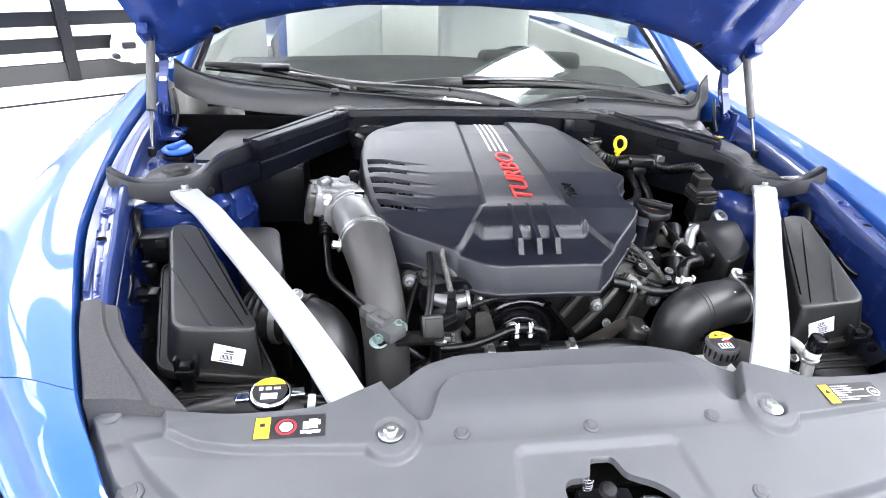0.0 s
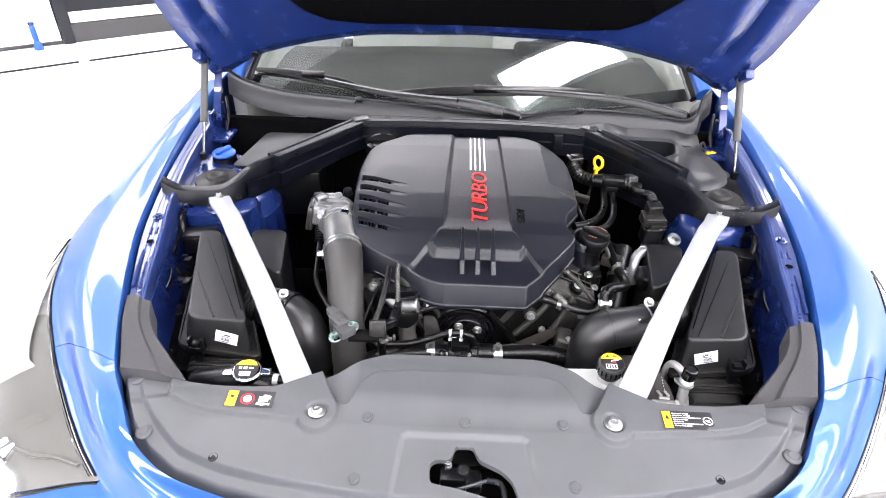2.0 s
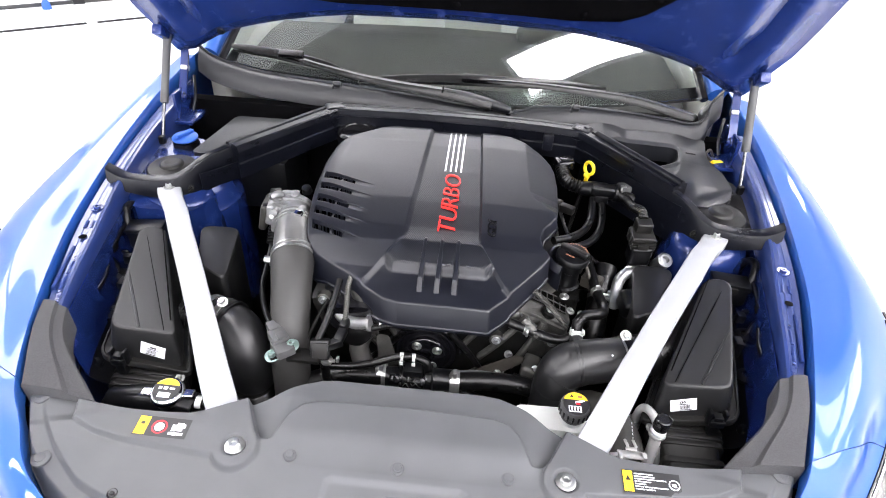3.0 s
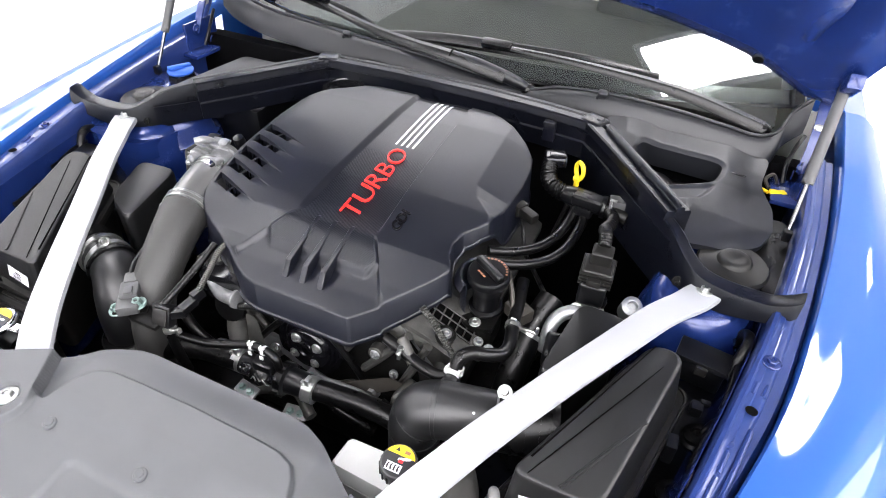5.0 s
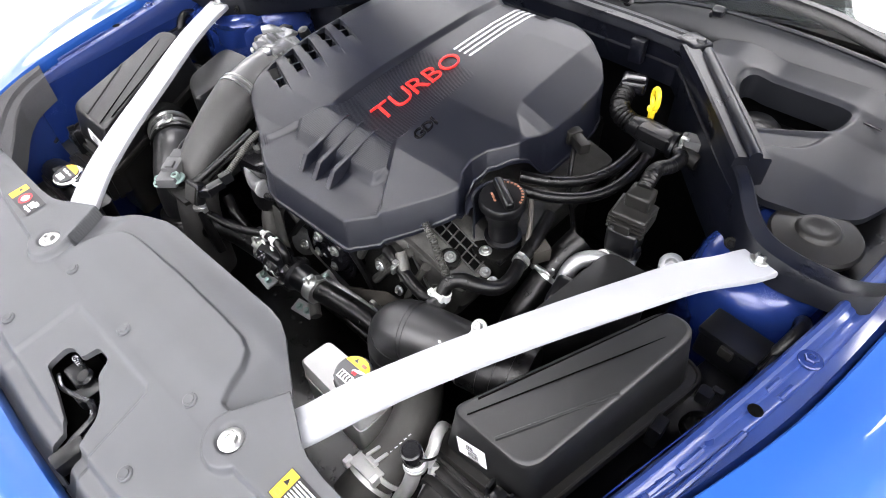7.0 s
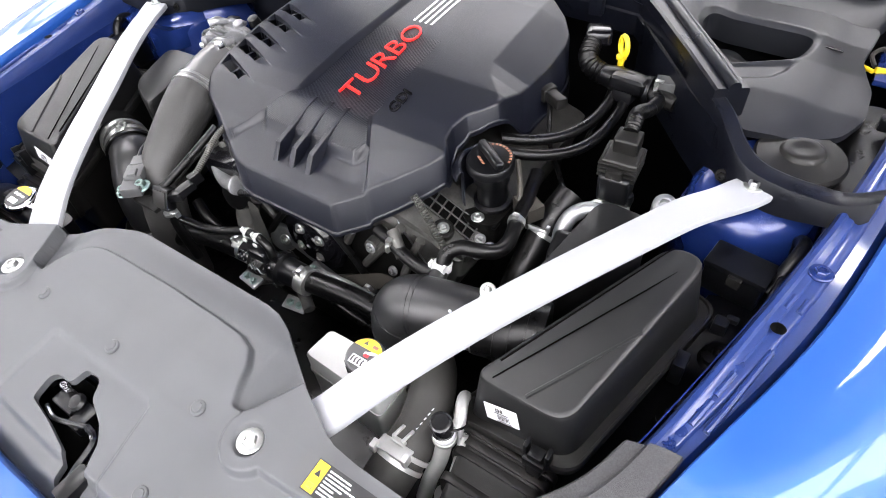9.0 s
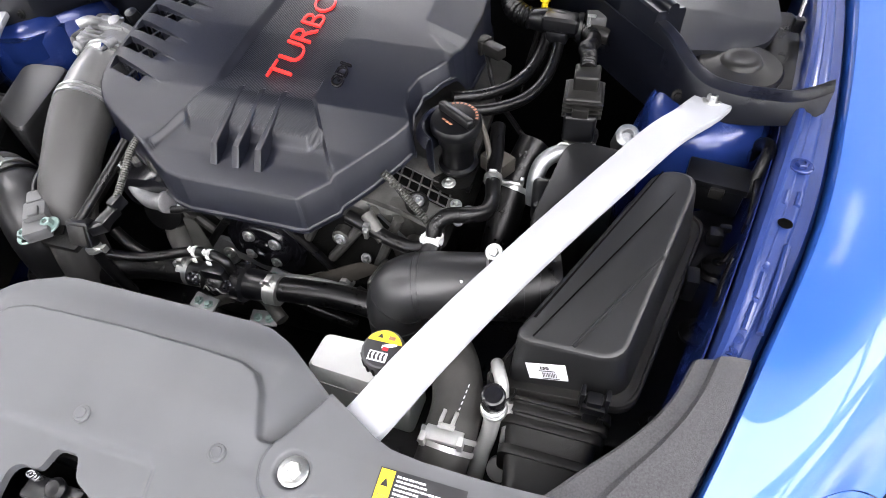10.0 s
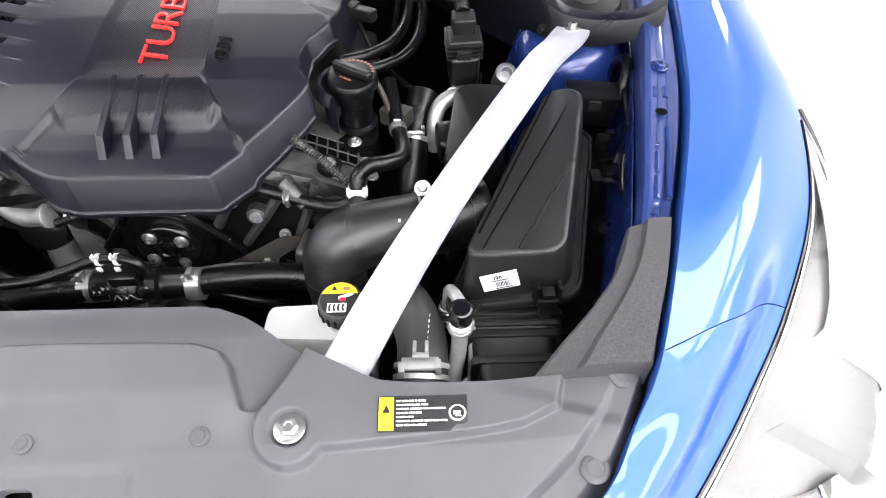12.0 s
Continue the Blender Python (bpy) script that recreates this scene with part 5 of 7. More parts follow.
# ---- wipers ----
def wiper(name, blade, arm, pivot):
    w = thing(name, pivot, "black windscreen wiper with a flat blade", "wiper", "windscreen wipers")
    bl = [Vector(p) for p in blade]
    rows = []
    line = curve(blade, 8)
    for i, p in enumerate(line):
        f = abs(2 * i / (len(line) - 1) - 1)
        k = lerp(1.0, 0.45, f ** 3)
        rows.append([p + Vector((0, a * k, h * k)) for a, h in ((-.027, -.006), (-.026, .002), (-.018, .008), (-.004, .019), (.003, .020), (.014, .008), (.020, -.004), (.004, -.014), (-.002, -.014))])
    part("blade", rings_mesh(rows), WIPER, w)
    part("blade_rubber", tube([p - Vector((0, -.004, .015)) for p in line], .004, 6, raw=True), RUBBER, w)
    bar = []
    run = curve(arm, 6)
    for i, p in enumerate(run):
        f = i / (len(run) - 1)
        d = (run[min(i + 1, len(run) - 1)] - run[max(i - 1, 0)]).normalized()
        o = d.cross(Vector((0, 0, 1))).normalized()
        u = o.cross(d)
        a, h = lerp(.009, .022, f), lerp(.005, .017, f)
        bar.append([p + o * a * x + u * h * z for x, z in ((-1, -.6), (-.9, .4), (-.5, 1), (.5, 1), (.9, .4), (1, -.6))])
    part("arm", rings_mesh(bar), WIPER, w)
    part("pivot_cap", lathe([(0, .026), (.012, .024), (.020, .016), (.024, .004), (.024, -.02)], pivot), WIPER, w)
    mid = bl[len(bl) // 2]
    part("joint", rbox(Vector(arm[0]) + Vector((0, -.004, .006)), (.085, .030, .014), 0.005, (20, 0, 0)), WIPER, w)
    return w


wiper("long_wiper", [(-.325, 1.292, 1.058), (-.1, 1.300, 1.075), (.09, 1.305, 1.082), (.3, 1.318, 1.085), (.50, 1.336, 1.078)],
      [(.06, 1.290, 1.092), (.25, 1.275, 1.095), (.42, 1.262, 1.090), (.585, 1.25, 1.078), (.765, 1.225, 1.045)], (.767, 1.228, 1.035))
short = wiper("short_wiper", [(-.80, 1.392, 1.105), (-.66, 1.372, 1.098), (-.57, 1.36, 1.090), (-.46, 1.352, 1.074), (-.345, 1.345, 1.046)],
              [(-.575, 1.348, 1.104), (-.49, 1.325, 1.088), (-.32, 1.262, 1.080), (-.17, 1.222, 1.076), (-.035, 1.204, 1.070), (.12, 1.206, 1.042)], (.18, 1.222, 1.012))
part("arm_sleeve", tube([(-.042, 1.205, 1.071), (.03, 1.205, 1.064), (.10, 1.206, 1.050), (.155, 1.208, 1.036), (.182, 1.210, 1.026)], [.0165, .0175, .0170, .0155, .012], 20, 6), COWL, short, "grey rounded wiper arm base")
part("sleeve_joint", ring((-.040, 1.205, 1.071), (1, 0, -.1), .0172, .004, .0012, 20), SHADE_BLACK, short, "dark joint line")

# ---- air filter boxes ----
def inset(pts, d):
    """A convex outline moved inwards by d on every side; heights stay."""
    p = [Vector(q) for q in pts]
    n = len(p)
    c = sum(p, Vector()) / n
    lines = []
    for a, b in zip(p, p[1:] + p[:1]):
        t = (b - a).xy.normalized()
        o = Vector((-t.y, t.x))
        if o.dot(c.xy - a.xy) < 0:
            o = -o
        lines.append((a.xy + o * d, t))
    out = []
    for i in range(n):
        (a, t), (b, u) = lines[i - 1], lines[i]
        k = ((b.x - a.x) * u.y - (b.y - a.y) * u.x) / (t.x * u.y - t.y * u.x)
        out.append(Vector((a.x + t.x * k, a.y + t.y * k, p[i].z)))
    return out


def air_box(s):
    box = thing("air_filter_box", (.60 * s, .35, .60), "black plastic air filter box with a creased lid and barcode label", "air filter box", "air filter boxes")
    M = lambda pts: [Vector((p[0] * s, p[1], p[2])) for p in pts]
    down = lambda pts, h: [p - Vector((0, 0, h)) for p in pts]
    foot = M([(.497, .206, .796), (.652, .200, .832), (.722, .504, .852), (.640, .532, .848)])
    top = M([(.503, .219, .888), (.638, .211, .900), (.705, .498, .955), (.652, .515, .945)])
    rad, n = [.024, .028, .030, .030], 6
    under = inset(foot, .010)
    part("base", rings_mesh([rounded([Vector((p.x, p.y, .62)) for p in inset(foot, .018)], rad, n), rounded(down(under, .03), rad, n), rounded(down(under, .010), rad, n)]), DUSTY, box)
    lip = [(-.005, .012), (-.015, .011), (-.016, .009), (-.016, -.003), (-.014, -.006), (-.011, -.006), (-.010, -.002), (.002, -.002)]
    part("flange", rings_mesh([rounded(down(inset(foot, d), h), rad, n) for d, h in lip]), DUSTY, box, "dusty flange round the lid")
    wall = [[a.lerp(b, f) for a, b in zip(foot, top)] for f in (0.0, .35, .90)]
    rims = [rounded(w, rad, n) for w in wall] + [rounded(down(inset(top, d), h), rad, n) for d, h in ((-.0005, .0055), (.0008, .0028), (.0032, .0009), (.0065, .0))]
    lid = part("lid", rings_mesh(rims), BOX_PL, box, sharp=24)
    on = lambda u, w: top[0].lerp(top[1], u).lerp(top[3].lerp(top[2], u), w)

    def line(name, a, b, w, h, m, label):
        p, q = on(*a), on(*b)
        side = (q - p).cross(Vector((0, 0, 1))).normalized()
        part(name, rings_mesh([[v - side * w - Vector((0, 0, .002)), v - side * w * .5 + Vector((0, 0, h)), v + side * w * .5 + Vector((0, 0, h)), v + side * w - Vector((0, 0, .002))] for v in (p, p.lerp(q, .5), q)]), m, lid, label)

    # Both grooves are black strips laid on the lid, painting the shade of a step.
    line("groove", (.055, .11), (.13, .975), .0017, .0005, SHADE_BLACK, "raised black strip that paints a step's shade on the lid")
    line("groove", (.17, .025), (.74, .945), .0008, .0004, SHADE_BLACK, "fine black strip that paints a groove's shade on the lid")
    line("crease", (.55, .02), (.955, .52), .0034, .0012, BOX_PL, "raised crease")
    z = .822
    part("latch", join(rbox((.617 * s, .184, z), (.020, .018, .056), .004), rbox((.617 * s, .176, z + .010), (.030, .008, .016), .003), rbox((.602 * s, .187, z + .018), (.006, .016, .036), .002), rbox((.632 * s, .187, z + .018), (.006, .016, .036), .002), rbox((.617 * s, .180, z - .034), (.036, .012, .010), .003)), PLASTIC, box, "black lid latch")
    part("latch", rbox((.722 * s, .40, .838), (.018, .03, .045), .004), PLASTIC, box, "black lid latch")
    part("hinge_lug", join(rbox((.748 * s, .478, .862), (.020, .020, .024), .004), rbox((.760 * s, .488, .872), (.016, .010, .010), .003)), PLASTIC, box)
    # the label leans with the front wall
    front = lambda x, z: (x * s, .2045 + .10 * (z - .80) - .038 * (x - .5) - .0015, z)
    lab = part("barcode_label", slab([front(.5335, .8235), front(.5825, .8385), front(.5745, .8690), front(.5255, .8530)], .0010), LABEL_W, box, "white barcode label")
    tilt = lambda a, b: front(.5335 + .049 * a - .008 * b, .8235 + .015 * a + .0300 * b)

    def bar(name, a0, a1, b0, b1):
        part(name, slab([Vector(q) + Vector((0, -.0012, 0)) for q in (tilt(a0, b0), tilt(a1, b0), tilt(a1, b1), tilt(a0, b1))], .0005), LABEL_K, lab)

    for k in range(9):
        bar("print_bar", .38 + k * .042, .38 + k * .042 + (.016 if k % 3 else .024), .20, .48)
    bar("print_line", .34, .80, .08, .12)
    bar("print_line", .30, .72, .56, .60)
    if s > 0:
        bms, w = words("130", .0078, Matrix.Identity(4), 0.0002)
        for b in bms:
            for v in b.verts:
                v.co = Vector(tilt(.36 + v.co.x / .050, .68 + v.co.y / .030)) + Vector((0, -.0014, 0))
            part("print_digit", b, LABEL_K, lab)
    else:
        bar("print_line", .36, .60, .68, .78)
    # the square intake duct below the front wall
    loop = lambda y, x0, x1, z, h: rounded(M([(x0, y, z + h), (x1, y, z + h), (x1, y, z - h), (x0, y, z - h)]), .016, 4)
    part("duct", rings_mesh([loop(*r) for r in ((.215, .505, .640, .752, .040), (.172, .508, .640, .752, .040), (.166, .512, .636, .752, .036), (.110, .522, .624, .748, .034), (.085, .526, .620, .744, .034), (.020, .526, .620, .735, .034))]), DUSTY, box, "dusty square intake duct")
    for y, g in ((.190, .006), (.174, .004), (.158, .001), (.120, -.004)):
        part("duct_rib", rings_mesh([loop(y + d, .508 - g, .640 + g, .752, .040 + g - abs(d) * .4) for d in (-.006, -.004, .004, .006)]), DUSTY, box)
    part("duct_screw", hex_bolt((.498 * s, .186, .790), (0, -.5, .8), .006, .008), STEEL, box)
    res = rounded(M([(.480, .42, .872), (.560, .455, .890), (.610, .60, .900), (.510, .615, .893)]), .030, 6)
    mid = sum(res, Vector()) / len(res)
    part("resonator", rings_mesh([down(res, .25), down(res, .012), down([p.lerp(mid, .02) for p in res], .005), down([p.lerp(mid, .06) for p in res], .001), [p.lerp(mid, .13) for p in res]]), BOX_PL, box, sharp=24)


for s in (1, -1):
    air_box(s)

# ---- intake pipes ----
pipe = thing("intake_pipe", (.38, .31, .78), "black plastic intake pipe with an elbow and bright clamp bolt", "intake pipe")
RUN = [(.535, .348, .836), (.47, .333, .835), (.41, .319, .834), (.355, .307, .831), (.328, .301, .820), (.314, .297, .795), (.309, .295, .745), (.309, .294, .64)]
part("pipe", tube(RUN, [.047, .047, .049, .050, .050, .049, .048, .047], 32, 10), PIPE, pipe)
for p, d, r in (((.352, .3065, .8305), (1, .22, .10), .0495), ((.346, .305, .829), (1, .22, .15), .0495), ((.319, .2985, .806), (.45, .12, .9), .0492), ((.3105, .296, .765), (.1, .03, 1), .0482)):
    part("pipe_ridge", ring(p, d, r, .0022, .0016, 40), PIPE, pipe, "moulded seam")
part("seam", tube([(.376, .276, .858), (.400, .282, .860), (.425, .288, .861)], .0008, 6), PIPE, pipe)
part("stud", lathe([(.0022, -.002), (.0022, .001), (0, .0016)], (.4167, .2935, .8775), (0, -.5, .87), 10), LABEL_W, pipe, "small white dot")
part("clamp", ring((.450, .3285, .8348), (1, .235, .01), .0475, .012, .003, 36), STEEL, pipe, "bright hose clamp")
part("clamp_bolt", join(hex_bolt((.450, .346, .889), (0, -.55, .83), .0075, .012), rbox((.450, .350, .880), (.018, .014, .012), .003)), STEEL, pipe, "bright clamp bolt")
part("cuff", tube([(.448, .328, .8348), (.50, .340, .8355), (.545, .351, .836)], .0515, 32, 2), RUBBER, pipe, "black rubber cuff")
for f in (0.25, 0.5, 0.75):
    part("cuff_rib", ring(Vector((.455, .330, .835)).lerp((.54, .350, .836), f), (1, .235, .01), .0512, .005, .0022, 32), RUBBER, pipe)
part("hose_stub", tube([(.350, .335, .846), (.350, .356, .852), (.350, .372, .857)], [.019, .015, .014], 18, 4), PIPE, pipe)

pipe = thing("intake_duct", (-.43, .30, .78), "black ribbed intake duct with a silver clamp", "intake pipe")
part("bellows", tube([(-.545, .36, .82), (-.51, .35, .82)], .050, 22, 4, ribs=.003, pitch=.012), RUBBER, pipe, "rubber bellows")
part("pipe", tube([(-.51, .352, .822), (-.45, .335, .825), (-.412, .316, .815), (-.390, .292, .786), (-.382, .278, .735), (-.380, .274, .62)], [.046, .047, .050, .050, .048, .046], 22), PIPE, pipe)
part("clamp", ring((-.487, .347, .823), (1, -.25, 0), .048, .012, .003), STEEL, pipe, "silver hose clamp")
part("collar", ring((-.455, .338, .824), (1, -.3, 0), .0475, .014, .0035), STEEL, pipe, "bright wide clamp")
part("collar_ridge", ring((-.438, .331, .823), (1, -.45, -.1), .0480, .008, .006), RUBBER, pipe)
part("clamp_bolt", hex_bolt((-.452, .34, .876), (0, -.4, 1), .0075, .012), STEEL, pipe, "bright clamp bolt")
part("lower_bellows", tube([(-.380, .268, .70), (-.380, .268, .60)], .050, 22, 4, ribs=.004, pitch=.014), RUBBER, pipe, "rubber bellows")

# ---- charge pipe with throttle body ----
tb = thing("throttle_body", (-.36, .62, .90), "cast aluminium throttle body with a dark side motor", "throttle body")
part("housing", join(lathe([(.036, -.045), (.046, -.043), (.047, -.02), (.043, -.004), (.043, .03), (.049, .032), (.049, .044), (.04, .046)], (-0.363, .605, .938), (-.05, 1, .1), 28), rbox((-0.410, .622, .950), (.045, .07, .060), .012, (0, 12, 4), 3), rbox((-0.370, .635, .978), (.05, .022, .022), .006, (0, 8, 10), 2)), CAST, tb, sharp=25)
part("motor_cover", rbox((-0.438, .622, .942), (.020, .07, .075), .010, (0, 12, 4), 3), DIRTY_ALLOY, tb)
for dx, dy, dz in ((-.030, -.018, .026), (.026, -.018, .030)):
    part("bolt", hex_bolt((-.370 + dx, .578 + dy, .945 + dz), (0, -1, .3), .0038, .005), STEEL, tb)
part("motor_cap", rbox((-.425, .600, .955), (.030, .020, .050), .006, (0, 12, 4), 2), PLASTIC, tb)
part("stub", tube([(-.395, .64, .985), (-.40, .62, 1.0), (-.415, .605, .998)], .009, 12), CAST, tb)
for k in range(4):
    part("fin", rbox((-.392, .600 + k * .014, .981), (.040, .004, .008), .001, (0, 12, 4)), CAST, tb)
part("bracket", join(rbox((-0.378, .650, .988), (.040, .016, .008), .003, (0, 10, 20)), lathe([(.012, -.006), (.012, .006), (.008, .008), (.005, .008)], (-.362, .640, .990), (0, -.3, 1), 16)), CAST, tb)
part("elbow", tube([(-.40, .66, .955), (-.42, .675, .96), (-.44, .67, .955)], .014, 12), DIRTY_ALLOY, tb)
part("lug", lathe([(.010, -.01), (.010, .012), (.006, .013)], (-.398, .578, .975), (0, -1, .2), 14), CAST, tb)
part("lug", lathe([(.010, -.01), (.010, .012), (.006, .013)], (-.330, .578, .985), (0, -1, .2), 14), CAST, tb)
part("gear", lathe([(.0, .018), (.012, .016), (.014, .0)], (-0.340, .668, .985), (0, -.3, 1), 10), PLASTIC, tb)
part("plug", rbox((-0.423, .665, .965), (.03, .04, .03), .006, (0, 0, 15)), PLASTIC, tb)
charge = thing("charge_hose", (-.31, .38, .85), "matt grey charge air hose with a silver upper sleeve", "hose")
SLEEVE = mat("grey_metal_sleeve", (.16, .16, .158), .30, .4, .12, 30)
part("sleeve", tube([(-.352, .590, .946), (-.338, .525, .942), (-.322, .462, .930)], [.043, .046, .0475], 36), SLEEVE, charge, "grey moulded sleeve")
part("hose", tube([(-.324, .474, .932), (-.317, .44, .924), (-.304, .38, .897), (-.294, .32, .852), (-.287, .282, .79), (-.284, .265, .70), (-.283, .26, .58)], [.0510, .0500, .0455, .0440, .043, .043, .043], 36, 10), HOSE, charge)
for p, d, r in (((-.3205, .462, .930), (.25, -1, -.18), .0500), ((-.348, .572, .945), (.2, -1, -.1), .0440)):
    for off in (-.007, .007):
        part("band", ring(Vector(p) + Vector(d).normalized() * off, d, r, .005, .0028, 36), STEEL, charge, "bright hose clamp")
    part("band_inner", ring(p, d, r, .010, .0014, 36), SLEEVE, charge)
part("band_bolt", join(hex_bolt((-.372, .452, .922), (-1, -.2, .2), .0085, .016), rbox((-.364, .455, .920), (.014, .016, .020), .003)), STEEL, charge, "bright clamp bolt")
part("band_tab", rbox((-.330, .556, .990), (.020, .014, .010), .002, (10, 0, -14)), CHROME, charge)

sensor = thing("pressure_sensor", (-.29, .245, .83), "grey boost sensor with plug, held by green zinc bolts", "sensor")
d = Vector((.62, -.70, -.35)).normalized()
part("plug", join(rbox((-.318, .285, .868), (.026, .030, .022), .005, (0, 0, 40)), rbox((-.300, .262, .862), (.036, .044, .028), .006, (0, 0, 40)), rbox((-.292, .254, .878), (.016, .020, .006), .002, (0, 0, 40))), GREY_PL, sensor, "grey plug")
part("body", rbox((-.284, .240, .856), (.040, .044, .022), .005, (0, 0, 40)), GREY_PL, sensor)
part("flange", rbox((-.280, .238, .843), (.066, .020, .005), .002, (0, 0, 30)), IRON, sensor)
part("bolt", hex_bolt((-.268, .249, .856), (0, -.2, 1), .0095, .014), TEAL_STEEL, sensor)
part("bolt", hex_bolt((-.305, .227, .842), (0, -.2, 1), .0095, .014), TEAL_STEEL, sensor)
part("bracket", rbox((-.240, .240, .838), (.070, .036, .010), .003, (0, 0, 0)), IRON, sensor, "dark steel bracket")
part("cable", tube([(-.325, .292, .872), (-.345, .32, .875), (-.37, .37, .87), (-.392, .43, .865), (-.40, .50, .88), (-.405, .56, .905)], .0065, 10), RUBBER, sensor, "black cable")
part("grommet", tube([(-.404, .545, .90), (-.408, .585, .925)], .012, 12, 2, ribs=.002, pitch=.008), RUBBER, sensor)

solenoid = thing("purge_valve", (-.205, .25, .82), "small black control valve with hoses and wire clips", "valve")
part("valve", rbox((-.207, .252, .852), (.040, .022, .044), .004, (-25, 0, 6)), PLASTIC, solenoid)
part("cover_plate", rbox((-.205, .241, .857), (.030, .004, .034), .001, (-25, 0, 6)), DUSTY, solenoid)
part("arm", join(rbox((-.178, .262, .862), (.034, .018, .018), .003, (0, -15, 20)), rbox((-.168, .280, .870), (.020, .034, .016), .003, (10, 0, -12)), rbox((-.164, .304, .880), (.016, .024, .022), .003, (10, 0, -12))), PLASTIC, solenoid, "black plug")
part("clip", join(ring((-.192, .243, .828), (0, 0, 1), .010, .006, .003, 16), rbox((-.180, .240, .832), (.014, .006, .008), .002), rbox((-.168, .243, .834), (.006, .010, .012), .001)), STEEL, solenoid, "bright spring clip")
part("spout", tube([(-.20, .25, .83), (-.198, .246, .78), (-.19, .25, .70)], .010, 12), RUBBER, solenoid)
part("conduit", tube([(-.164, .305, .885), (-.168, .345, .905), (-.172, .385, .925), (-.168, .42, .935)], .006, 10, ribs=.0006, pitch=.004), DIRTY_ALLOY, solenoid, "ribbed silver conduit")
part("strap", tube([(-.215, .258, .865), (-.205, .30, .885), (-.198, .345, .905), (-.195, .40, .925)], .0075, 10), RUBBER, solenoid)
part("stay", tube([(-.25, .30, .83), (-.235, .34, .86), (-.22, .38, .88)], .004, 8), IRON, solenoid)

# ---- engine front ----
engine = thing("engine", (.02, .65, .45), "dark cast engine block with pulleys and timing covers", "engine")
part("block", rbox((.01, .72, .62), (.52, .62, .46), .03, (0, 0, 0), 2), IRON, engine)
part("head", rbox((-.17, .68, .80), (.20, .50, .13), .02, (0, -18, 0)), DIRTY_ALLOY, engine, "dull alloy cylinder head")
part("head", rbox((.24, .68, .79), (.20, .50, .13), .02, (0, 18, 0)), DIRTY_ALLOY, engine, "dull alloy cylinder head")
front = rounded([(-.25, .425, .865), (-.18, .420, .88), (.20, .420, .87), (.30, .428, .83), (.30, .425, .72), (.18, .42, .55), (-.14, .42, .55), (-.25, .425, .72)], .03, 3)
part("timing_cover", rings_mesh([[p + Vector((0, .05, 0)) for p in front], front, [p.lerp(Vector((.02, .40, .74)), .06) + Vector((0, -.008, 0)) for p in front]]), DIRTY_ALLOY, engine, "dull cast timing cover")
for x0, z0, x1, z1 in ((-.21, .88, -.10, .72), (.24, .86, .14, .72), (-.12, .89, -.06, .76), (.17, .88, .10, .76), (.28, .85, .22, .70)):
    part("web", tube([(x0, .408, z0), ((x0 + x1) / 2, .398, (z0 + z1) / 2), (x1, .402, z1)], .009, 8), DIRTY_ALLOY, engine)
for x, z in ((-.235, .865), (-.19, .835), (.305, .800), (-.15, .80), (.175, .79)):
    boss = part("boss", lathe([(.018, 0), (.016, .018), (.012, .020)], (x, .408, z), (0, -1, .15), 16), DIRTY_ALLOY, engine)
    part("boss_bolt", hex_bolt((x, .390, z + .003), (0, -1, .15), .0065, .008), ALLOY, boss)
part("cam_cover", rings_mesh([rounded([(-.235 + i * .004, y, .87), (-.12, y, .885), (-.10, y, .84), (-.15, y, .795), (-.225 + i * .004, y, .81)], .02, 3) for i, y in ((0, .42), (1, .372), (3, .362))]), GLOSS, engine, "gloss black front cover")
PULLEY = (.007, .392, .722)
pulley = part("pulley", lathe([(.02, -.04), (.074, -.04), (.078, -.036), (.075, -.031), (.078, -.026), (.075, -.021), (.078, -.016), (.075, -.011), (.078, -.006), (.075, -.002), (.070, -.003), (.062, -.010), (.056, -.010), (.051, .004), (.047, .007), (.022, .007), (.020, .011), (.012, .012), (.010, .009), (0, .009)], PULLEY, (0, -1, .06), 48), GLOSS, engine, "gloss black water pump pulley")
for k in range(4):
    a = math.radians(34) + k * math.pi / 2
    part("pulley_bolt", hex_bolt((PULLEY[0] + .036 * math.cos(a), PULLEY[1] - .006, PULLEY[2] + .036 * math.sin(a)), (0, -1, .06), .0072, .009), STEEL, pulley)
part("belt", tube([(-.047, .392, .785), (-.10, .392, .72), (-.16, .392, .64)], .008, 6), RUBBER, engine, "black drive belt")
part("belt", tube([(.065, .392, .80), (.12, .392, .73), (.17, .392, .64)], .008, 6), RUBBER, engine, "black drive belt")
part("belt", tube([(.0, .392, .828), (.03, .392, .828)], .006, 6), RUBBER, engine, "black drive belt")
part("idler", lathe([(.0, .018), (.014, .018), (.016, .010), (.040, .008), (.042, -.012), (.03, -.014)], (.185, .375, .68), (0, -1, .05), 28), IRON, engine)
part("idler_bolt", hex_bolt((.185, .36, .722), (0, -1, .1), .010, .012), STEEL, engine)
part("tensioner_arm", slab(rounded([(.10, .345, .715), (.22, .365, .775), (.25, .37, .765), (.13, .34, .695)], .01), .012, .003), BROWN, engine, "dull steel arm")
part("valve_cover", slab(rounded([(.205, .43, .868), (.345, .425, .808), (.355, .53, .838), (.215, .54, .898)], .02), .04, .004), DIRTY_ALLOY, engine, "dull black valve cover")


def grid_point(u, v):
    return Vector((lerp(.226, .340, u), lerp(.468, .502, v), lerp(.880, .829, u) + lerp(.0, .010, v)))


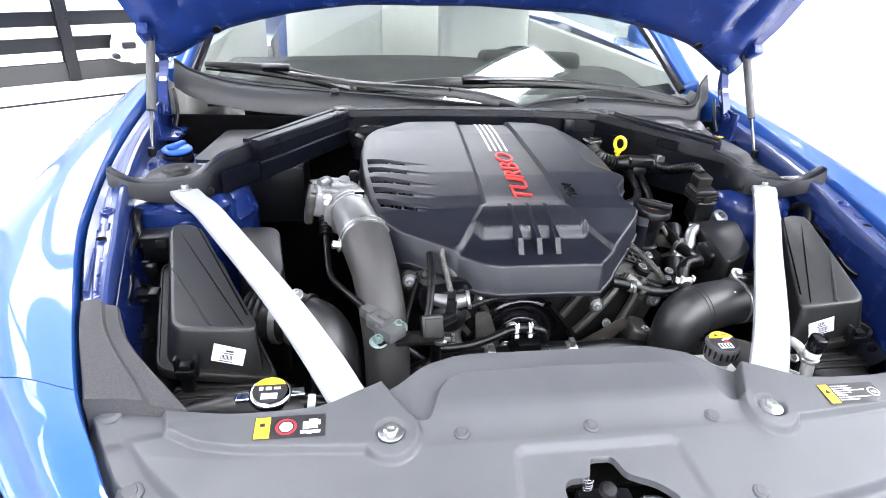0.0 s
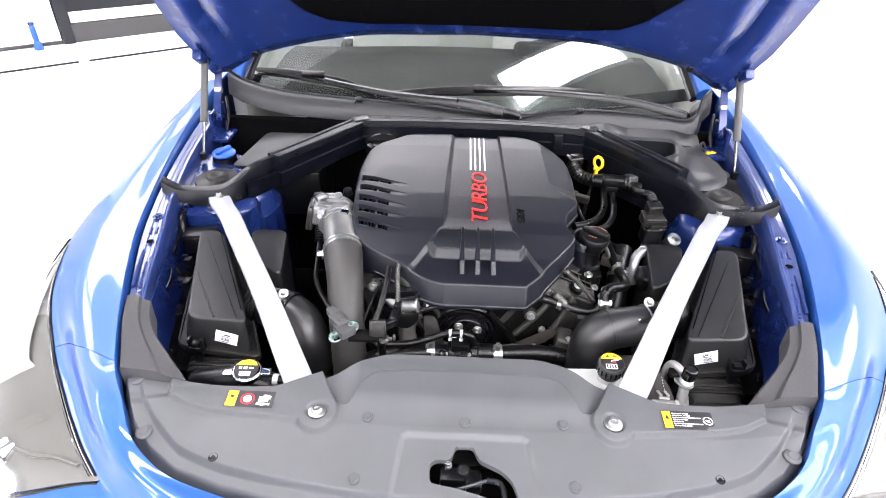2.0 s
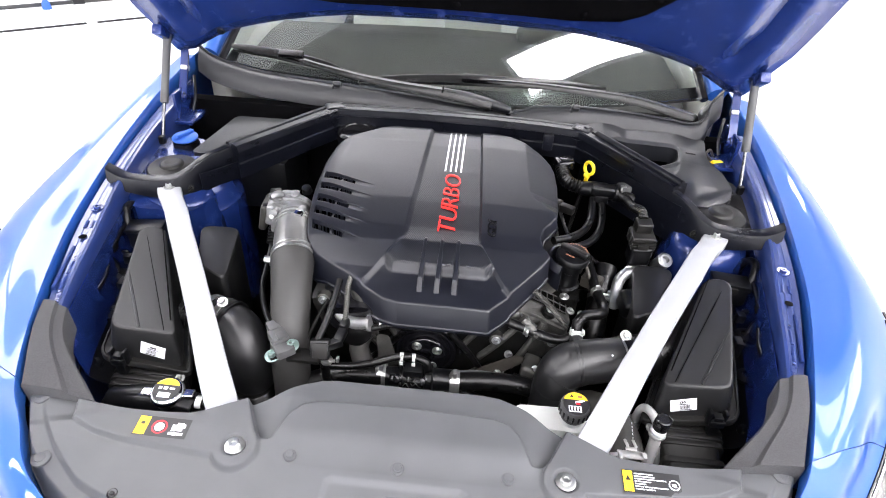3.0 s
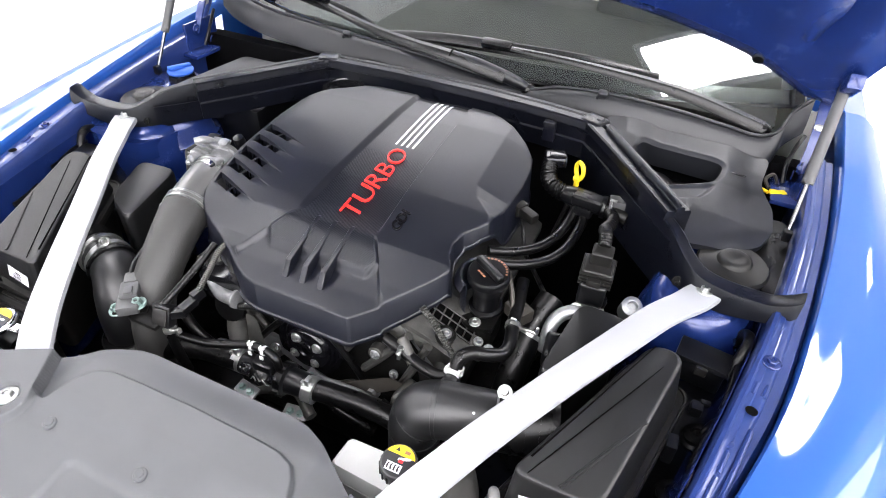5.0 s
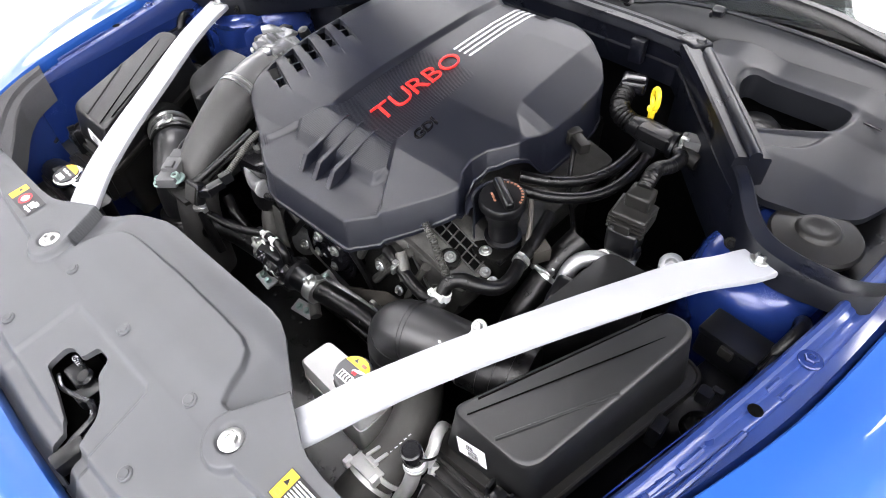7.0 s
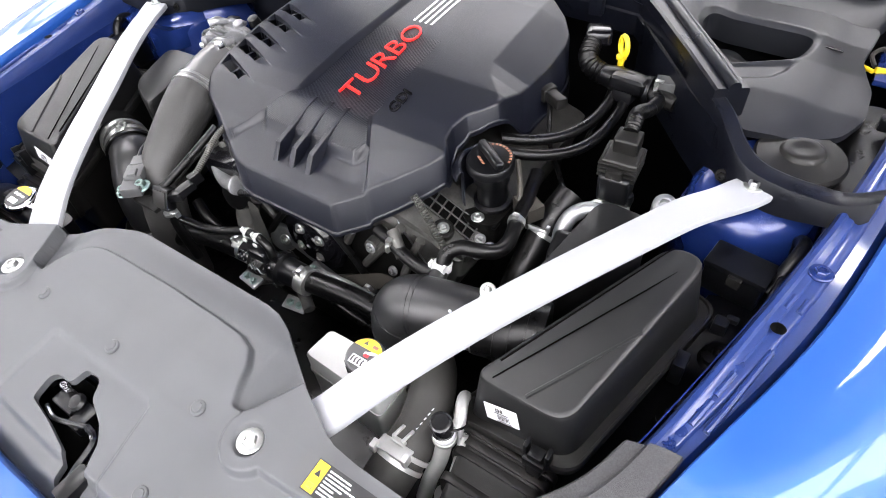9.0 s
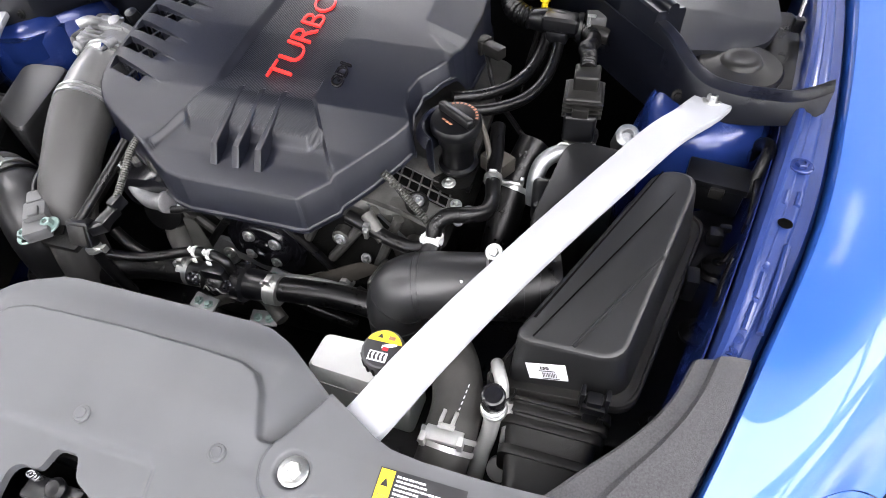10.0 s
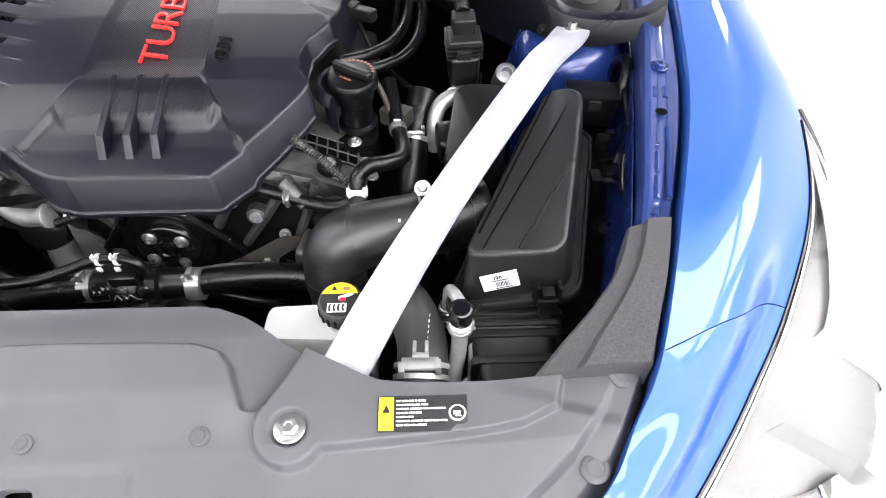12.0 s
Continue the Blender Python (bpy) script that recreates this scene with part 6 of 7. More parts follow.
# Black bed under the ribs puts the cells' shade into its colour.
part("grid_bed", slab([grid_point(0, 0), grid_point(1, 0), grid_point(1, 1), grid_point(0, 1)], .003), SHADE_BLACK, engine, "black bed that paints the shade in the grid cells")
for k in range(8):
    part("grid_rib", tube([grid_point(k / 7, -.04) + Vector((0, 0, .0015)), grid_point(k / 7, 1.04) + Vector((0, 0, .0015))], .0016, 6, 1), HOSE, engine)
for k in range(3):
    part("grid_rib", tube([grid_point(-.02, k / 2) + Vector((0, 0, .0015)), grid_point(1.02, k / 2) + Vector((0, 0, .0015))], .0016, 6, 1), HOSE, engine)
boss = part("boss", lathe([(.020, -.02), (.019, .006), (.014, .009), (.009, .006)], (.296, .452, .846), (.3, -.2, 1), 22), IRON, engine)
part("boss_bolt", hex_bolt((.297, .451, .852), (.3, -.2, 1), .0065, .008), STEEL, boss)
part("cover_bolt", hex_bolt((.352, .482, .826), (.3, -.2, 1), .006, .008), STEEL, engine)
part("sloped_pipe", tube([(.232, .395, .862), (.246, .385, .852), (.266, .372, .835)], .011, 12), DIRTY_ALLOY, engine, "short alloy pipe")
part("conduit", tube([(.250, .440, .914), (.285, .428, .888), (.326, .414, .847), (.335, .408, .835)], .0065, 10, ribs=.0008, pitch=.0042), DIRTY_ALLOY, engine, "ribbed conduit")

part("slant_plate", slab(rounded([(.198, .440, .850), (.225, .418, .862), (.320, .385, .812), (.300, .402, .795)], .006), .010, .002), ALLOY, engine, "bare alloy bracket")
part("pump_neck", tube([(-.165, .43, .905), (-.145, .405, .880), (-.112, .388, .848), (-.09, .38, .82)], [.024, .023, .020, .018], 18), DIRTY_ALLOY, engine, "dull cast neck")
part("pump_outlet", tube([(-.215, .385, .862), (-.185, .368, .842), (-.155, .356, .838), (-.120, .352, .845)], [.012, .015, .015, .013], 18), CAST, engine, "bright cast outlet")
part("outlet_flange", lathe([(.008, -.004), (.018, -.004), (.019, -.003), (.019, .003), (.017, .004), (.010, .004)], (-.120, .352, .845), (1, -.1, .2), 24), CAST, engine, "bright cast flange")
part("cast_arm", slab(rounded([(-.104, .352, .815), (-.074, .349, .815), (-.048, .336, .735), (-.098, .338, .735)], .010), .014, .003), DIRTY_ALLOY, engine, "dull cast arm")
part("cast_bar", slab(rounded([(-.066, .388, .690), (-.052, .384, .700), (.078, .384, .655), (.070, .388, .636)], .006), .016, .004), ALLOY, engine, "bare alloy bar")
part("elbow_hose", tube([(-.135, .352, .700), (-.150, .368, .745), (-.140, .384, .785), (-.118, .392, .800)], .024, 16), DULL_HOSE, engine, "dull grey elbow hose")
part("pump_body", lathe([(.020, -.05), (.040, -.045), (.044, -.01), (.036, .012), (.014, .018), (0, .018)], (-.155, .372, .80), (.1, -1, .4), 24), RUBBER, engine, "black pump body")
part("cast_boss", lathe([(.012, .010), (.020, .012), (.030, .010), (.033, .002), (.033, -.03)], (-.098, .400, .672), (.25, -1, .3), 26), CAST, engine, "grey cast boss")
part("boss_bolt", hex_bolt((-.075, .385, .690), (.25, -1, .3), .007, .010), STEEL, engine)
part("shroud", sheet([[Vector((.007 + r * math.cos(a), y, .722 + r * math.sin(a))) for a in np.linspace(.1, 3.0, 30)] for r, y in ((.086, .392), (.092, .395), (.096, .402), (.096, .45))], thick=.002), GLOSS, engine, "gloss black pulley shroud")
for x0, z0, x1, z1 in ((-.16, .70, -.02, .66), (.06, .69, .20, .63), (-.26, .76, -.18, .68), (.22, .74, .33, .68)):
    part("pipe_run", tube([(x0, .33, z0), ((x0 + x1) / 2, .32, (z0 + z1) / 2 + .01), (x1, .33, z1)], .011, 10), RUBBER, engine)
for x, y, z in ((.12, .345, .69), (.26, .36, .74)):
    part("casting", rbox((x, y, z), (.06, .04, .05), .010, (10, 0, 30 * x * 10), 3), DIRTY_ALLOY, engine)
    part("casting_bolt", hex_bolt((x + .01, y - .02, z + .02), (0, -.6, .8), .006, .008), ALLOY, engine)

for x, y, z, r in ((.15, .378, .84, .006), (.21, .40, .74, .006)):
    part("flange_bolt", hex_bolt((x, y, z), (0, -1, .5), r, .009), CAST, engine)
part("oil_cooler_pipe", tube([(.07, .335, .72), (.12, .33, .735), (.17, .335, .73), (.22, .35, .70)], .009, 10), CAST, engine, "grey alloy pipe")
part("oil_cooler_pipe", tube([(-.05, .325, .70), (-.10, .325, .715), (-.15, .335, .71), (-.20, .35, .68)], .009, 10), CAST, engine, "grey alloy pipe")
part("harness", tube([(-.17, .36, .84), (-.12, .35, .83), (-.07, .352, .845), (-.02, .36, .84), (.04, .372, .85), (.10, .38, .845), (.16, .385, .85)], .007, 10, ribs=.0005, pitch=.006), RUBBER, engine, "taped wiring harness")
for x, z in ((-.095, .838), (.07, .848)):
    part("harness_clip", ring((x, .356 if x < 0 else .376, z), (1, .1, 0), .0075, .006, .0015, 14), WHITE_PL, engine, "pale harness clip")

filler = thing("oil_filler", (.340, .52, .86), "black oil filler neck with a winged screw cap", "oil filler")
TURN = (.02, -.10, 1)
part("neck", lathe([(.030, -.120), (.0285, -.085), (.0335, -.083), (.0335, -.077), (.0265, -.074), (.0260, -.032), (.0310, -.027), (.0325, -.008), (.0360, .0)], (.341, .538, .944), TURN, 30), PLASTIC, filler)
part("foot", rings_mesh([rounded([(.305, .488, z), (.372, .495, z), (.372, .575, z), (.305, .57, z)], .022, 4) for z in (.80, .846, .852)]), IRON, filler)
cap = part("cap", lathe([(.0365, 0), (.0405, .003), (.0410, .008), (.0400, .016), (.0375, .0195), (.0320, .0205), (.0, .0205)], (.341, .537, .943), TURN, 36), PLASTIC, filler, "black screw cap with a grip wing")
part("wing", rbox((.3425, .535, .9695), (.074, .015, .015), .005, (-6, 0, -35), 3), PLASTIC, cap)
for k in range(11):
    a0 = .05 + k * .21
    part("print_mark", sheet([[Vector((.3425, .535, .9640)) + Matrix.Rotation(radians(6), 3, "X") @ Vector((r * math.cos(a), r * math.sin(a), .0006)) for a in (a0, a0 + .06, a0 + .12)] for r in (.0300, .0345)]), COPPER, cap, "worn copper print")
for d in (-.010, -.002, .006):
    part("print_bar", rbox((.333 + d * .82, .5215 - d * .57, .9635), (.006, .004, .0012), .0003, (-6, 0, -35)), COPPER, cap, "worn copper print")
part("lug", join(lathe([(.012, -.014), (.012, 0), (.010, .002)], (.3345, .503, .850), (0, -.1, 1), 18), rbox((.352, .508, .846), (.040, .020, .010), .004)), PLASTIC, filler)
part("bolt", hex_bolt((.3345, .503, .852), (0, -.1, 1), .0070, .009), STEEL, filler)
part("bolt", hex_bolt((.377, .4715, .828), (0, -.3, 1), .0060, .007), ALLOY, filler)
part("bolt", hex_bolt((.365, .452, .820), (0, -.3, 1), .0055, .006), ALLOY, filler)

# ---- coolant hoses ----
cool = thing("coolant_hose", (.0, .285, .74), "black coolant hose with a valve housing and spring clamps", "hose")
part("left_hose", tube([(-.30, .24, .70), (-.24, .262, .74), (-.17, .275, .757), (-.085, .282, .760)], .023, 16), RUBBER, cool)
part("right_hose", tube([(.075, .288, .758), (.14, .297, .757), (.20, .304, .752), (.26, .306, .740), (.32, .300, .705)], .0212, 18), RUBBER, cool)
part("housing", join(lathe([(.023, -.075), (.023, -.045), (.030, -.042), (.030, -.022), (.024, -.020), (.024, .012), (.033, .014), (.034, .030), (.027, .034), (.025, .075)], (.0, .285, .760), (1, .04, 0), 24), rbox((-.012, .278, .790), (.045, .034, .030), .006)), PLASTIC, cool, sharp=25)
for x, w in ((-.085, .020), (.083, .022)):
    part("spring_clamp", join(ring((x, .286, .759), (1, .03, 0), .0245, w, .002), rbox((x, .282, .790), (.010, .016, .016), .002), rbox((x - .010, .276, .785), (.006, .008, .012), .001)), STEEL, cool, "bright spring clamp")
part("bracket", tube([(-.075, .262, .685), (-.03, .285, .700), (.03, .300, .705), (.085, .27, .690)], .012, 10), DIRTY_ALLOY, cool, "dull cast bracket")
for x, y, z, yaw in ((-.064, .262, .701, -8), (.049, .268, .686, 8), (.051, .338, .714, -14)):
    turn = Matrix.Rotation(radians(yaw), 3, "Z")
    plate = part("bracket_plate", rbox((x, y, z), (.052, .028, .006), .003, (14, 0, yaw)), CAST, cool, "grey cast plate")
    for dx in (-.011, .011):
        q = Vector((x, y, z)) + turn @ Vector((dx, -.002, .003))
        part("screw", lathe([(.0085, 0), (.0085, .002), (.006, .0025), (.006, .007), (.0052, .0078), (0, .008)], q, (0, -.24, 1), 6), TEAL_STEEL, plate, "green zinc screw")
for k in range(10):
    a = k * math.pi / 5
    part("tooth", rbox((.024, .285 + .0335 * math.cos(a), .760 + .0335 * math.sin(a)), (.014, .007, .007), .001, (math.degrees(a), 0, 0)), RUBBER, cool)
part("collar", ring((-.032, .284, .760), (1, .04, 0), .030, .012, .004), RUBBER, cool)
part("socket", rbox((-.008, .262, .772), (.030, .016, .034), .004, (20, 0, 0)), RUBBER, cool)
part("wire_clip", tube([(.000, .270, .775), (.008, .262, .780), (.016, .270, .775), (.024, .262, .78), (.03, .27, .775)], .0016, 6), STEEL, cool)
part("wire_clip", tube([(-.016, .252, .780), (-.010, .250, .772), (-.003, .250, .780), (.004, .250, .770), (.008, .254, .764)], .0012, 6), STEEL, cool)
part("wire_clip", tube([(-.040, .256, .776), (-.034, .252, .766), (-.026, .252, .776), (-.020, .250, .768)], .0014, 6), STEEL, cool)
for x in (-.055, -.046, .012):
    part("boss", lathe([(.010, -.012), (.010, .004), (.007, .006), (.005, .004)], (x, .262, .778), (0, -.7, .7), 14), GLOSS, cool)
cool.location += Vector((.003, .009, -.017)) * UNIT

small = thing("vent_hose", (-.10, .285, .80), "thin black vent hose with white clips", "hose")
part("hose", tube([(-.195, .255, .800), (-.14, .265, .795), (-.09, .278, .800), (-.045, .288, .812), (-.010, .290, .814), (.018, .287, .806), (.026, .284, .785)], .0085, 12), RUBBER, small)
for x in (-.035, -.008):
    part("clip", join(ring((x, .289, .813), (1, 0, 0), .0086, .006, .0012, 16), rbox((x - .003, .283, .825), (.002, .008, .009), .0005), rbox((x + .003, .283, .825), (.002, .008, .009), .0005), rbox((x, .278, .803), (.008, .003, .008), .0005)), WHITE_PL, small, "white hose clip")

heater = thing("heater_hose", (.38, .46, .86), "black bent heater hose with bright spring clamps", "hose")
part("hose", tube([(.350, .372, .862), (.352, .385, .880), (.368, .400, .888), (.395, .412, .884), (.415, .432, .876), (.418, .465, .872), (.408, .51, .876), (.402, .555, .885), (.392, .61, .90)], .0125, 14), RUBBER, heater)
part("clamp", join(ring((.350, .372, .862), (0, .3, 1), .013, .013, .0025, 18), rbox((.350, .360, .868), (.026, .006, .012), .001), rbox((.338, .358, .874), (.005, .010, .010), .001), rbox((.362, .358, .874), (.005, .010, .010), .001)), WHITE_PL, heater, "pale spring clamp")
part("clamp", join(ring((.409, .505, .876), (-.2, 1, .1), .013, .010, .002, 18), rbox((.409, .503, .892), (.012, .008, .008), .001)), STEEL, heater, "bright spring clamp")
part("branch", tube([(.346, .372, .850), (.32, .366, .838), (.28, .372, .838), (.24, .382, .846), (.20, .392, .852)], .0115, 14), RUBBER, heater)
part("branch_clamp", join(ring((.240, .382, .846), (1, -.25, -.15), .012, .010, .002, 18), rbox((.240, .374, .858), (.010, .010, .010), .001), rbox((.240, .368, .846), (.006, .010, .014), .001)), STEEL, heater, "pale hose clamp")
turbo = thing("turbo_hose", (.43, .50, .72), "thick black rubber hose with a spring clamp behind the intake pipe", "hose")
part("hose", tube([(.452, .625, .865), (.440, .585, .838), (.431, .545, .800), (.424, .490, .745), (.420, .455, .660)], [.027, .027, .028, .029, .029], 24), RUBBER, turbo)
part("clamp", join(ring((.4335, .558, .813), (.2, .75, .62), .0280, .009, .002, 28), rbox((.432, .540, .842), (.040, .010, .006), .001, (-30, 0, 0)), rbox((.415, .537, .846), (.006, .010, .014), .001), rbox((.450, .541, .846), (.006, .010, .014), .001)), STEEL, turbo, "spring clamp")
part("print_label", rbox((.4315, .521, .8095), (.014, .004, .006), .0006, (-40, 0, 0)), LABEL_W, turbo, "small white print")

lower = thing("radiator_hose", (.40, .15, .75), "black radiator hose with a wide spring clamp", "hose")
part("hose", tube([(.440, .075, .738), (.444, .115, .757), (.444, .165, .765), (.428, .215, .765), (.405, .255, .748), (.375, .290, .70), (.36, .30, .60)], .036, 24), DULL_HOSE, lower)
part("clamp", join(ring((.443, .110, .7555), (.05, .92, .40), .0365, .007, .0025, 32), ring((.444, .125, .7605), (.05, .92, .40), .0365, .007, .0025, 32), rbox((.443, .108, .7975), (.050, .026, .004), .0015, (-24, 0, 0)), rbox((.419, .097, .800), (.008, .014, .020), .002), rbox((.467, .103, .797), (.008, .014, .020), .002), rbox((.436, .130, .804), (.005, .026, .004), .001, (-24, 0, 0)), rbox((.452, .130, .804), (.005, .026, .004), .001, (-24, 0, 0)), rbox((.444, .119, .8015), (.022, .008, .004), .001, (-24, 0, 0))), BARE_PIPE, lower, "bright spring clamp")
for k in range(6):
    part("print_mark", rbox((.4525 + .0008 * k, .140 + .0085 * k, .7975 + .0006 * k), (.0016, .0050, .0012), .0003, (-6, 0, -8)), LABEL_W, lower, "white print on the hose")
part("neck", lathe([(.031, -.03), (.031, .02)], (.440, .072, .736), (.05, .9, .4), 24), PLASTIC, lower)

# ---- reservoirs and caps ----
tank = thing("coolant_tank", (.31, .19, .72), "white plastic coolant tank with a black cap and yellow warning", "reservoir")
tk = rounded([(.217, .162, .782), (.372, .153, .784), (.374, .222, .784), (.219, .222, .777)], .011, 4)
part("body", rings_mesh([[p - Vector((0, 0, .13)) for p in tk], [p - Vector((0, 0, .008)) for p in tk], [p.lerp(Vector((.30, .19, .782)), .06) for p in tk]]), WHITE_PL, tank)
part("seam", rings_mesh([[p.lerp(Vector((.30, .20, .76)), -.03) - Vector((0, 0, .045 + h)) for p in tk] for h in (.006, 0)]), WHITE_PL, tank)
part("neck", lathe([(.024, -.050), (.024, -.014), (.022, -.010)], (.336, .1885, .8115), (0, -.10, 1), 28), WHITE_PL, tank, "white filler neck")
capz = part("cap", lathe([(.026, -.012), (.026, -.002), (.028, 0), (.0305, .004), (.0305, .021), (.0285, .026), (.0, .027)], (.336, .1885, .8115), (0, -.10, 1), 36), GREY_PL, tank, "worn dark grey ribbed screw cap")
for k in range(18):
    a = 2 * math.pi * k / 18
    part("grip", rbox((.336 + .0305 * math.cos(a), .1875 + .0305 * math.sin(a), .8205), (.004, .004, .016), .001, (0, 0, math.degrees(a))), PLASTIC, capz)


def cap_face(name, at, poly, colour, parent, lift):
    tilt = Matrix.Rotation(radians(5.7), 3, "X")
    return part(name, slab([Vector(at) + tilt @ Vector((x, y, lift)) for x, y in poly], .0008), colour, parent)


top = (.336, .186, .8387)
cap_face("cap_disc", top, [(.0262 * math.cos(a), .0262 * math.sin(a)) for a in np.linspace(0, 2 * math.pi, 33)[:-1]], LABEL_K, capz, .0004)
arc = [(.0262 * math.cos(a), .0262 * math.sin(a)) for a in np.linspace(.35, math.pi - .35, 16)]
cap_face("yellow_field", top, arc, LABEL_Y, capz, .0010)
cap_face("warning_sign", top, [(-.012, .014), (-.004, .014), (-.008, .021)], LABEL_K, capz, .0016)
cap_face("book_sign", top, [(.004, .014), (.013, .014), (.013, .019), (.004, .019)], COPPER, capz, .0016)
cap_face("fluid_sign", top, [(-.016, -.020), (.010, -.020), (.010, -.006), (-.016, -.006)], LABEL_W, capz, .0010)
for k in range(4):
    x = -.0135 + k * .006
    cap_face("fluid_wave", top, [(x, -.018), (x + .003, -.018), (x + .0015, -.012), (x + .003, -.008), (x, -.008), (x - .001, -.013)], LABEL_K, capz, .0016)
cap_face("finger_sign", top, [(-.002, .0), (.012, .004), (.018, .007), (.018, .010), (.008, .008), (-.002, .004)], LABEL_W, capz, .0010)
cap_face("red_sign", top, [(.000, -.003), (.008, -.003), (.008, .002), (.000, .002)], LABEL_R, capz, .0018)

rad = thing("radiator_tank", (-.48, .11, .78), "black radiator end tank with a bright pressure cap", "reservoir")
part("tank", rings_mesh([rounded([(-.60, .075, z), (-.38, .075, z), (-.38, .145, z), (-.60, .14, z)], .02, 3) for z in (.62, .79, .80, .802)]), PLASTIC, rad)
part("hump", tube([(-.60, .11, .79), (-.54, .11, .806), (-.48, .11, .81), (-.43, .108, .80)], .030, 14), PLASTIC, rad)
part("neck", lathe([(.026, 0), (.026, .03), (.030, .032)], (-.476, .108, .805), (0, -.1, 1), 24), PLASTIC, rad)
pc = part("pressure_cap", lathe([(.030, 0), (.033, .003), (.033, .008), (.030, .012), (.027, .013), (0, .0135)], (-.476, .108, .835), (0, -.1, 1), 32), CHROME, rad, "bright steel pressure cap")
part("ear", rbox((-.476, .108, .839), (.104, .020, .006), .0028, (-6, 0, 4), 3), CHROME, pc)
top = (-.476, .1065, .8492)
part("cap_disc", slab([Vector(top) + Matrix.Rotation(radians(5.7), 3, "X") @ Vector((.0262 * math.cos(a), .0262 * math.sin(a), .0004)) for a in np.linspace(0, 2 * math.pi, 28)[:-1]], .0006), LABEL_K, pc, "black cap print")
cap_face("yellow_field", top, [(.0258 * math.cos(a), .0258 * math.sin(a)) for a in np.linspace(.45, math.pi - .45, 14)], LABEL_Y, pc, .0012)
cap_face("fluid_sign", top, [(-.012, -.018), (.012, -.018), (.012, -.007), (-.012, -.007)], LABEL_W, pc, .0012)
for x0, x1, y0, y1 in ((-.016, -.010, .000, .006), (-.006, .002, .000, .006), (.006, .016, .001, .005)):
    cap_face("print_mark", top, [(x0, y0), (x1, y0), (x1, y1), (x0, y1)], LABEL_W, pc, .0012)
part("spout", tube([(-.448, .108, .822), (-.42, .107, .820), (-.385, .106, .815), (-.34, .10, .80)], .011, 12), RUBBER, rad)
part("spout_clamp", ring((-.415, .107, .820), (1, 0, -.1), .0115, .012, .0015, 18), WHITE_PL, rad, "white clamp")

washer = thing("washer_filler", (-.798, .95, .95), "blue washer fluid cap on a dark neck", "cap")
part("neck", lathe([(.045, -.10), (.040, -.02), (.036, 0)], (-.798, .95, .955), (0, -.05, 1), 24), GLOSS, washer)
wc = part("lid", lathe([(.032, 0), (.037, .003), (.038, .008), (.034, .012), (.02, .014), (0, .0145)], (-.798, .95, .958), (0, -.05, 1), 28), BLUE_CAP, washer)
part("grip", rbox((-.798, .949, .976), (.016, .068, .012), .005, (-3, 0, -20), 3), BLUE_CAP, wc)
single("vacuum_cap", lathe([(.062, -.06), (.062, 0), (.058, .008), (.046, .012), (.044, .009), (0, .010)], (-.285, 1.03, .985), (0, -.1, 1), 32), GLOSS, "gloss black round cap below the cross beam", "cap")

# ---- air conditioning lines ----
ac = thing("service_port", (.498, .155, .80), "silver refrigerant pipe with a black capped service port", "pipe")
part("pipe", tube([(.498, .152, .815), (.497, .147, .79), (.494, .138, .76), (.488, .122, .73), (.484, .105, .69)], .0115, 16), BARE_PIPE, ac)
part("flange", lathe([(.010, -.004), (.0165, -.004), (.018, .000), (.0165, .003), (.012, .004)], (.498, .153, .815), (0, -.1, 1), 24), STEEL, ac)
part("white_ring", lathe([(.0135, 0), (.0150, .002), (.0150, .012), (.0135, .015)], (.498, .1525, .820), (0, -.1, 1), 24), LABEL_W, ac, "white plastic ring")
part("cap", lathe([(.0140, 0), (.0155, .003), (.0155, .025), (.0145, .030), (.0120, .0315), (.0110, .029), (0, .029)], (.498, .151, .835), (0, -.1, 1), 24), GLOSS, ac, "black screw cap")
part("return_pipe", tube([(.505, .166, .800), (.502, .184, .815), (.493, .203, .819), (.486, .221, .806), (.484, .232, .770), (.483, .236, .70)], .0090, 14), BARE_PIPE, ac)
part("spring", tube([(.4835 + .0125 * math.cos(a), .234 + .0125 * math.sin(a) * .8, .715 + a * .0011) for a in np.linspace(0, 34, 140)], .0024, 6, raw=True), STEEL, ac)
part("side_pipe", tube([(.512, .176, .795), (.516, .160, .775), (.516, .142, .745), (.515, .122, .705)], .0070, 12), BARE_PIPE, ac)
part("tether", tube([(.506, .146, .851), (.516, .152, .853), (.522, .164, .847), (.520, .176, .834)], .0018, 6), RUBBER, ac)
part("eye", join(ring((.515, .120, .705), (0, -.6, .8), .010, .014, .007, 20), lathe([(.0, 0), (.011, 0)], (.515, .122, .703), (0, -.6, .8), 16)), BARE_PIPE, ac)

ac2 = thing("refrigerant_line", (.50, .58, .86), "silver bent refrigerant pipe beside a black box", "pipe")
part("pipe", tube([(.470, .545, .80), (.470, .555, .845), (.478, .575, .868), (.500, .595, .874), (.53, .60, .870), (.555, .60, .86)], .014, 14), ALLOY, ac2)
part("flange", rbox((.530, .625, .872), (.050, .03, .014), .004, (0, 0, 15)), STEEL, ac2)
part("switch", lathe([(.010, 0), (.012, .012), (.010, .022), (0, .023)], (.545, .632, .878)), PLASTIC, ac2)
part("boss", lathe([(.020, -.02), (.020, .03), (.014, .034), (.010, .034), (.009, .02)], (.600, .668, .860), (.1, -.5, .8), 20), ALLOY, ac2)
part("black_cap", rbox((.50, .51, .845), (.055, .06, .05), .012, (10, 0, 8), 3), PLASTIC, ac2)

